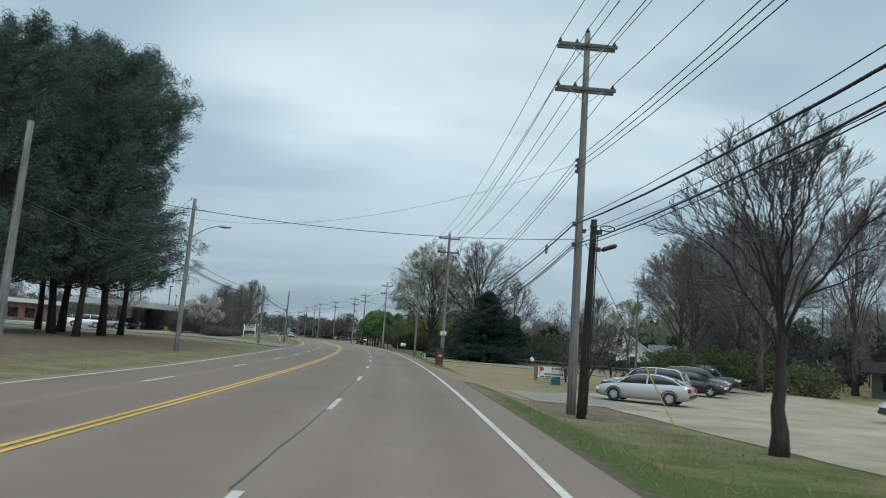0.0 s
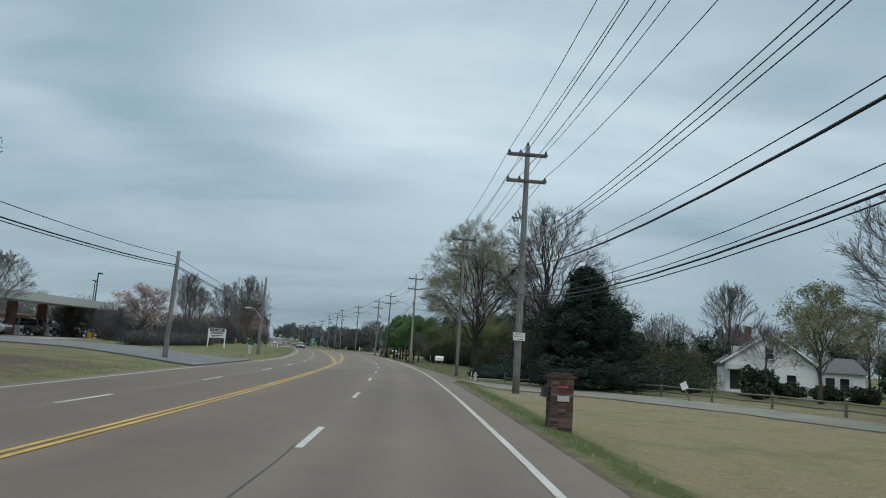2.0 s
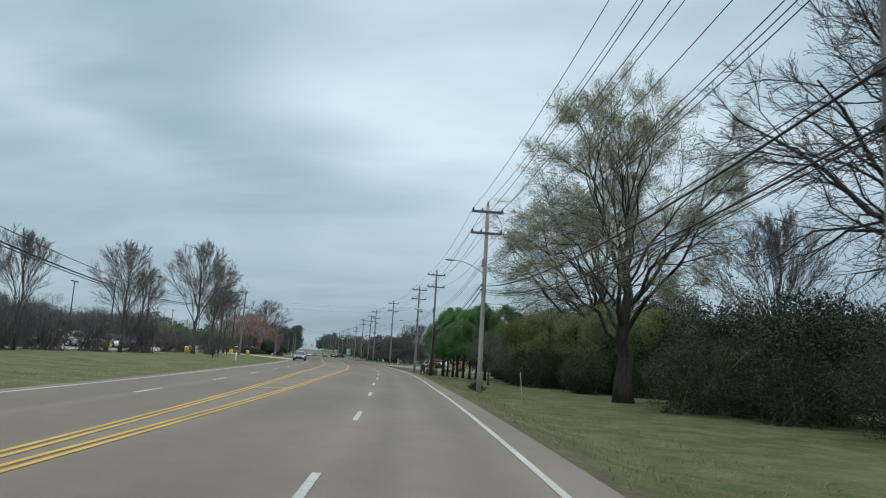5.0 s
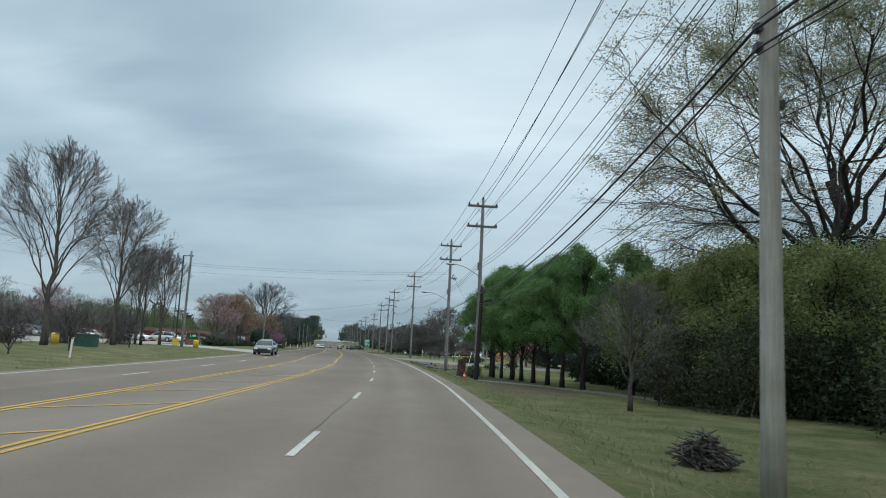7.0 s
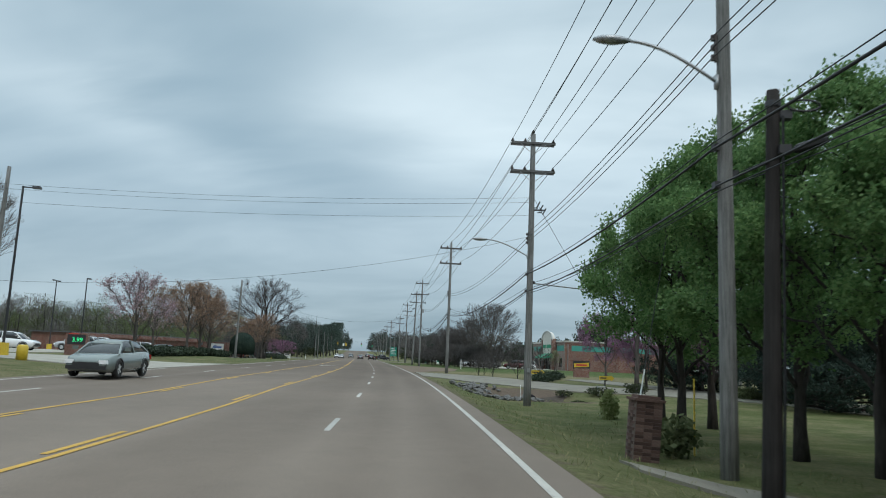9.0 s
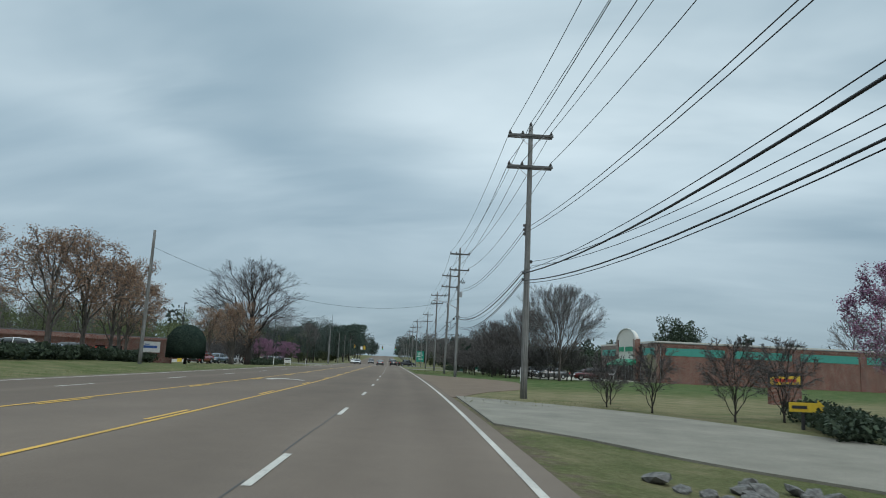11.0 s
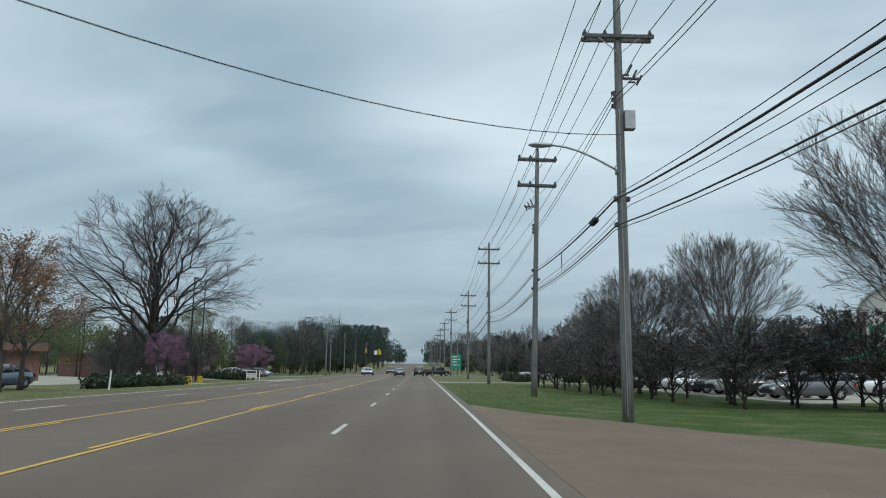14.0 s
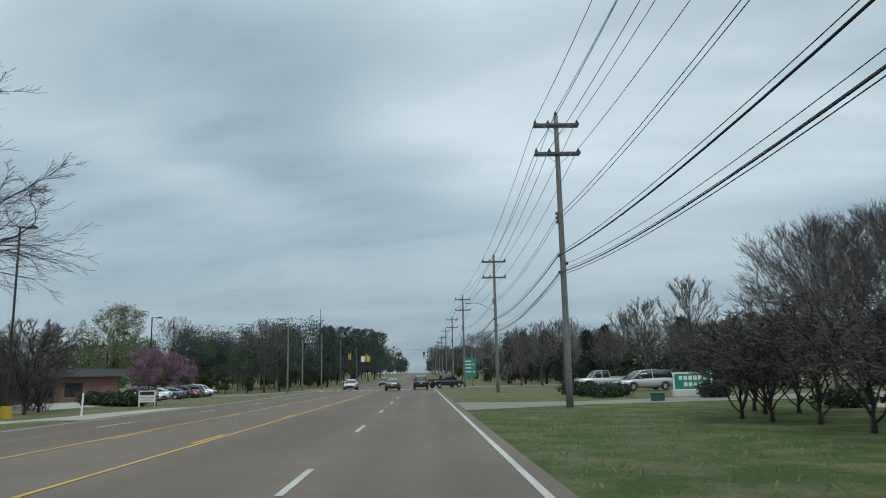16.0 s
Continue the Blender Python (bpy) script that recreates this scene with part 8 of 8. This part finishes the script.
def lot_lamp(x, y, h, rz=0.0, arm=1, base=True):
    t = thing("lot_lamp", "dark square-headed car park lamp" + (" on a yellow concrete base" if base else ""), "lamp post", "car park lamps")
    if base:
        part("base", Shape().tube([(0, 0, -0.1), (0, 0, 0.8)], [0.36, 0.33], 14), M_YELLOW, t, "yellow concrete base")
    part("pole", Shape().tube([(0, 0, 0.0), (0, 0, h)], [0.09, 0.07], 8), M_DARKMETAL, t)
    for k in range(arm):
        sx = 1 if k == 0 else -1
        a = part("arm", Shape().box((sx * 0.35, 0, h - 0.06), (0.7, 0.08, 0.07)), M_DARKMETAL, t)
        part("head", Shape().box((sx * 0.85, 0, h - 0.05), (0.55, 0.32, 0.16), taper=0.85), M_DARKMETAL, a)
    put(t, x, y, gz(x, y), rz)


lot_lamp(*at(238.0, -24.8), 10.8, 15)
lot_lamp(*at(388.6, -26.8), 12.6, 15)
lot_lamp(*at(271.3, 28.7), 6.2, heading(271), 2, False)
utility_pole(*at(252.6, 24.0), ground(252.6, 24.0), 0, ground(252.6, 24.0) + 9.2, 0.13, label="slim weathered wooden pole by the side lane")
lot_lamp(*at(188.5, -27.0), 8.4, 20)
for s, o, h, arm in ((199, -34, 8.5, 1), (214, -44, 9, 2), (285, -38, 9.0, 1), (296, -46, 9.5, 2), (331.6, -45, 12.6, 2), (170, -46, 9, 2), (128, -33, 7.5, 1), (348, -33, 9, 1), (370, -22.5, 10.5, 1)):
    lot_lamp(*at(s, o), h, heading(s) + 90, arm)
for s, o, h in ((422, -29.8, 9.3), (436, -31, 8), (444, -33, 8), (409, 33, 8.0)):
    lot_lamp(*at(s, o), h, heading(s), 1, False)
for s, o in ((440, -18.0), (470, -17.5), (500, -17.5), (540, -17.5)):
    p = utility_pole(*at(s, o), ground(s, o), 0, ground(s, o) + 9.5, 0.14, label="plain weathered pole along the far road")
for s, o, h in ((340.0, -17.8, 1.1), (378.5, -17.5, 1.2), (185.0, -16.5, 0.9), (118.5, -22.5, 1.1)):
    b = thing("marker_post", "slim white marker post on the verge", "marker post")
    part("post", Shape().tube([(0, 0, -0.1), (0.05, 0, h)], 0.05, 8), M_WHITE, b)
    put(b, *at(s, o), ground(s, o), heading(s))

# supermarket sign by the topiary: plain shapes only
ks = sign_post(*at(316, -27.5), heading(315) + 10, ground(315, -25) , "white panel sign with a plain blue emblem on a brick wall", "sign", (2.1, 1.05, 2.3), (), M_LEASE, M_BRICK_DARK, 0.08)
part("wall", Shape().box((0, 0.3, 1.2), (4.6, 0.4, 2.6)), M_BRICK_DARK, ks, "dark brick sign wall")
part("emblem", Shape().box((0.0, -0.03, 1.68), (1.4, 0.02, 0.26)).box((-0.35, -0.03, 1.95), (0.5, 0.02, 0.1)), M_BLUE, ks, "plain blue emblem shape")
# small white sign at the far left lot
sg = sign_post(*at(408, -24.9), heading(404), ground(408, -24.9), "small white property sign on short legs", "sign", (1.5, 0.4, 1.45), (-0.7, 0.7), M_LEASE, M_WHITE)
letter_bars(sg, [(0, 1.2, 1.3, 0.3)], -0.03, M_INK, "heading_bar")
letter_bars(sg, [(-0.3, 0.82, 0.5, 0.12), (0.35, 0.82, 0.5, 0.12), (0, 0.6, 1.1, 0.08)], -0.03, M_GREYBOX, "text_bar")
# drive-in sign: plain shapes
di = sign_post(-13.0, 285.5, 12, gz(-13.0, 285.5), "black drive-in sign with yellow and red shapes on brick base", "sign", (2.0, 1.0, 1.9), (), M_BLACK, M_BLACK, 0.06)
part("base", Shape().box((0, 0.1, 0.45), (1.8, 0.5, 1.2)), M_BRICK, di, "low brick base")
part("emblem", Shape().add([(-0.9, -0.03, 1.15), (0.9, -0.03, 1.25), (0.9, -0.03, 1.75), (-0.9, -0.03, 1.6)], [(0, 1, 2, 3)]), M_YELLOW, di, "yellow slanted shape")
part("emblem", Shape().box((0, -0.05, 1.44), (1.3, 0.02, 0.18)), M_RED, di, "red bar shape")
for s, o in ((256.5, 12.7), (248.5, 16.6)):
    a = sign_post(*at(s, o), heading(s), ground(s, o), "small yellow arrow sign on a short post", "sign", (0.95, 0.55, 0.85), (0.0,), M_YELLOW, M_DARKMETAL)
    part("arrow", Shape().add([(0.47, 0, 0.45), (0.75, 0, 0.7), (0.47, 0, 0.95)], [(0, 1, 2)]), M_YELLOW, a)
    letter_bars(a, [(-0.15, 0.7, 0.5, 0.1)], -0.03, M_INK, "text_bar")
# store sign
ds = sign_post(-46.0, 393.0, 14, gz(-46.0, 393.0), "green and white store sign panel on a low plinth", "sign", (2.5, 0.4, 1.5), (), M_GREEN_SIGN, M_WHITE, 0.1)
letter_bars(ds, [(-0.8 + i * 0.32, 1.18, 0.23, 0.27) for i in range(6)], -0.035, M_WHITE, "letter_bar")
letter_bars(ds, [(-0.48 + i * 0.32, 0.76, 0.23, 0.27) for i in range(4)], -0.035, M_WHITE, "letter_bar")
part("plinth", Shape().box((0, 0.15, 0.1), (2.6, 0.5, 0.6)), M_CREAM, ds)

# lit price board by the plaza drive
ps = thing("price_sign", "brown sign block with lit green price digits", "sign")
part("block", Shape().box((0, 0.2, 1.0), (2.1, 0.5, 2.2)), M_BRICK_DARK, ps, "dark brick sign block")
part("screen", Shape().box((0, -0.07, 1.5), (1.7, 0.05, 0.95)), M_BLACK, ps, "black display panel")
M_LED = glow("green_display_digits", (0.03, 0.85, 0.3), 0.6)
words(ps, "3.99", 0.1, 1.45, 0.6, -0.105, M_LED, "digits")
part("panel", Shape().box((-0.3, -0.07, 2.04), (0.9, 0.04, 0.1)), M_RED, ps, "thin red strip")
put(ps, *at(251.4, -25.7), ground(251.4, -25.7), heading(251), 0.82)

# boom barrier by the side lane
bg = thing("boom_gate", "white boom barrier pole with a yellow end", "barrier")
part("post", Shape().box((2.6, 0, 0.5), (0.3, 0.3, 1.2)), M_GREYBOX, bg)
part("boom", Shape().tube([(-1.6, 0, 1.0), (2.8, 0, 1.05)], [0.07, 0.09], 8), M_WHITE, bg)
part("tip", Shape().tube([(-1.75, 0, 1.0), (-1.6, 0, 1.0)], 0.11, 8), M_YELLOW, bg, "yellow end cap")
put(bg, *at(269.2, 34.9), ground(269.2, 34.9), heading(262), 1.3)

# culvert headwall, pipe and rubble
cv = thing("culvert", "dark concrete culvert mouth in the ditch", "culvert")
pipe = Shape()
n_ = 16
for r_, rev in ((0.55, False), (0.45, True)):
    rr = [[(r_ * math.cos(2 * math.pi * k / n_), yy, 0.5 + r_ * math.sin(2 * math.pi * k / n_)) for k in range(n_)] for yy in (0.0, 5.0)]
    pipe.rings(rr[::-1] if rev else rr, close=False)
pipe.rings([[(r_ * math.cos(2 * math.pi * k / n_), 0.0, 0.5 + r_ * math.sin(2 * math.pi * k / n_)) for k in range(n_)] for r_ in (0.45, 0.55)], close=False)
part("pipe", pipe, M_DARKMETAL, cv, "corrugated dark pipe")
put(cv, *at(239.9, 8.8), ground(238.4, 8.8) - 0.25, heading(239))


def rock_mesh(seed):
    r = random.Random(seed)
    bm = bmesh.new()
    bmesh.ops.create_icosphere(bm, subdivisions=1, radius=1.0)
    for v in bm.verts:
        v.co = v.co * r.uniform(0.75, 1.2)
        v.co.z *= 0.6
    me = bpy.data.meshes.new("rock")
    bm.to_mesh(me)
    bm.free()
    me.materials.append(M_STONE)
    return me


ROCKS = [rock_mesh(i) for i in range(6)]
rp = thing("rubble_bank", "bank of grey broken stone lining the ditch", "rubble")
rr_ = random.Random(5)
for i in range(230):
    s, o = rr_.uniform(231, 245), rr_.gauss(5.3, 0.75)
    o += max(0.0, 240 - s) * 0.1
    if o < 3.2:
        continue
    k = rr_.uniform(0.1, 0.26)
    b = new("rock", ROCKS[i % 6])
    b.parent = rp
    b.matrix_basis = Matrix.LocRotScale((*at(s, o), ground(s, o) + k * 0.25), Euler((rr_.uniform(-0.4, 0.4), rr_.uniform(-0.4, 0.4), rr_.uniform(0, 6))), (k * rr_.uniform(0.8, 1.5), k, k * rr_.uniform(0.6, 1.0)))
M_CLOD = plain("dark_wet_stone", (0.085, 0.07, 0.058), 0.9, var=0.3, scale=4.0)
CLODS = [me_.copy() for me_ in ROCKS[:3]]
for me_ in CLODS:
    me_.materials[0] = M_CLOD
for i in range(60):
    a, q = rr_.uniform(-0.3, 3.45), rr_.uniform(0.65, 1.5)
    k = rr_.uniform(0.09, 0.2)
    b = new("rock", CLODS[i % 3])
    b.parent = cv
    b.matrix_basis = Matrix.LocRotScale((q * math.cos(a) * 1.3, rr_.uniform(0.0, 1.4), 0.2 + q * math.sin(a) * 0.45), Euler((rr_.uniform(-0.5, 0.5), rr_.uniform(-0.5, 0.5), rr_.uniform(0, 6))), (k * 1.3, k, k * 0.8))
# brush pile by the pole
bpile = Shape()
for i in range(170):
    a, q = rr_.uniform(0, 6.28), rr_.uniform(0.05, 0.62)
    c = (q * math.cos(a), q * math.sin(a) * 0.7, rr_.uniform(0.02, 0.85) * (1 - q * 1.1))
    d = rr_.uniform(0, 3.14)
    bpile.tube([(c[0] - 0.3 * math.cos(d), c[1] - 0.3 * math.sin(d), max(0.01, c[2] - 0.05)), (c[0] + 0.3 * math.cos(d), c[1] + 0.3 * math.sin(d), c[2] + rr_.uniform(-0.02, 0.12))], [0.025, 0.012], 4)
bo = tagged(part("brush_pile", bpile, M_BARK), "small pile of grey cut branches by the pole", "brush pile", kind="stuff")
put(bo, *at(162.0, 6.1), ground(162.0, 6.1))

# traffic signals on span wires, and the green guide sign
def signal(x, y, z, rz, lit):
    t = thing("traffic_signal", "dark hanging traffic signal" + (" showing green" if lit else " seen from behind"), "traffic signal", "signals at the junction")
    part("housing", Shape().box((0, 0, 0), (0.36, 0.28, 1.05)), M_BLACK if lit else M_YELLOW, t)
    for k, (c, m) in enumerate(((0.34, M_TAIL), (0.0, M_YELLOW), (-0.34, M_LIT if lit else M_DARKGREEN))):
        part("lens", Shape().tube([(0, -0.145, c), (0, -0.16, c)], 0.12, 12), m, t)
        part("visor", Shape().tube([(-0.13, -0.14, c + 0.03), (-0.1, -0.3, c + 0.1), (0.1, -0.3, c + 0.1), (0.13, -0.14, c + 0.03)], 0.012, 4), M_BLACK, t)
    part("hanger", Shape().tube([(0, 0, 0.5), (0, 0, 1.0)], 0.025, 6), M_DARKMETAL, t)
    put(t, x, y, z, rz)


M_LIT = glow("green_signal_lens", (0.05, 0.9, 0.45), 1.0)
sa, sb = at(466, 8.5), at(468, -20.5)
for (x, y) in (sa, sb):
    utility_pole(x, y, gz(x, y), 0, gz(x, y) + 8.5, 0.15, label="signal pole at the junction")
strand("span_wire", [(*sa, 6.9), (*sb, 6.9)], 1.6, 0.016, M_WIRE, "thin signal span wire across the road", "span wire", 20)
for f, lit in ((0.28, True), (0.62, False), (0.72, False), (0.42, True)):
    x, y = sa[0] + (sb[0] - sa[0]) * f, sa[1] + (sb[1] - sa[1]) * f
    signal(x, y, 6.9 - 4 * 0.68 * f * (1 - f) - 1.0, heading(466), lit)
gs = sign_post(*at(474, 8.6), heading(474), gz(*at(474, 8.6)), "tall green road guide sign on two posts", "road sign", (2.4, 1.5, 4.9), (-0.8, 0.8), M_GREEN_SIGN, M_METAL)
letter_bars(gs, [(-0.2, 4.3, 1.5, 0.2), (0, 3.7, 1.7, 0.2), (-0.3, 3.1, 1.3, 0.2), (0.1, 2.4, 1.6, 0.2)], -0.03, M_WHITE, "text_bar")
for dx, m in ((-12.5, M_LEASE), (-11.6, M_YELLOW)):
    q = sign_post(*at(470, dx + 2.2), heading(470), 3.6, "hanging lane sign panel", "road sign", (0.7, 0.9, 1.9), (), m, M_INK, 0.04)
    part("hanger", Shape().tube([(0, 0, 1.9), (0, 0, 2.6)], 0.02, 5), M_DARKMETAL, q)

# grass tufts along the near verges
tuft = Shape()
rg = np.random.default_rng(17)
N_ = 30000
ss = rg.uniform(2, 372, N_)
oo = np.where(rg.random(N_) < 0.8, rg.uniform(0.15, 6.5, N_) ** 1.0, 0)
cs, aa, bb = [], [], []
for s, d in zip(ss, oo):
    o = EDGE_R(s) + SHOULDER(s) + 0.08 + d if d > 0 else EDGE_L(s) - 0.7 - rg.uniform(0, 3)
    if d > 1.3 and 24 < s < 100:
        continue
    if d > 0 and (26 < s < 50 or 85.5 < s < 101 or 242 < s < 262 or 268 < s < 329 or s > 373):
        continue
    if d == 0 and (79 < s < 98 or 229 < s < 258):
        continue
    x, y, z = spot(s, o)
    h = rg.uniform(0.02, 0.06)
    a = rg.uniform(0, 6.28)
    cs.append((x, y, z + h * 0.8))
    aa.append((0.007 * math.cos(a), 0.007 * math.sin(a), 0.0))
    bb.append((rg.normal(0, 0.03), rg.normal(0, 0.03), h))
tuft.quads(np.array(cs), np.array(aa), np.array(bb))
tagged(part("grass", tuft, M_GRASS), "uneven grass tufts along the verges", "grass", kind="stuff")
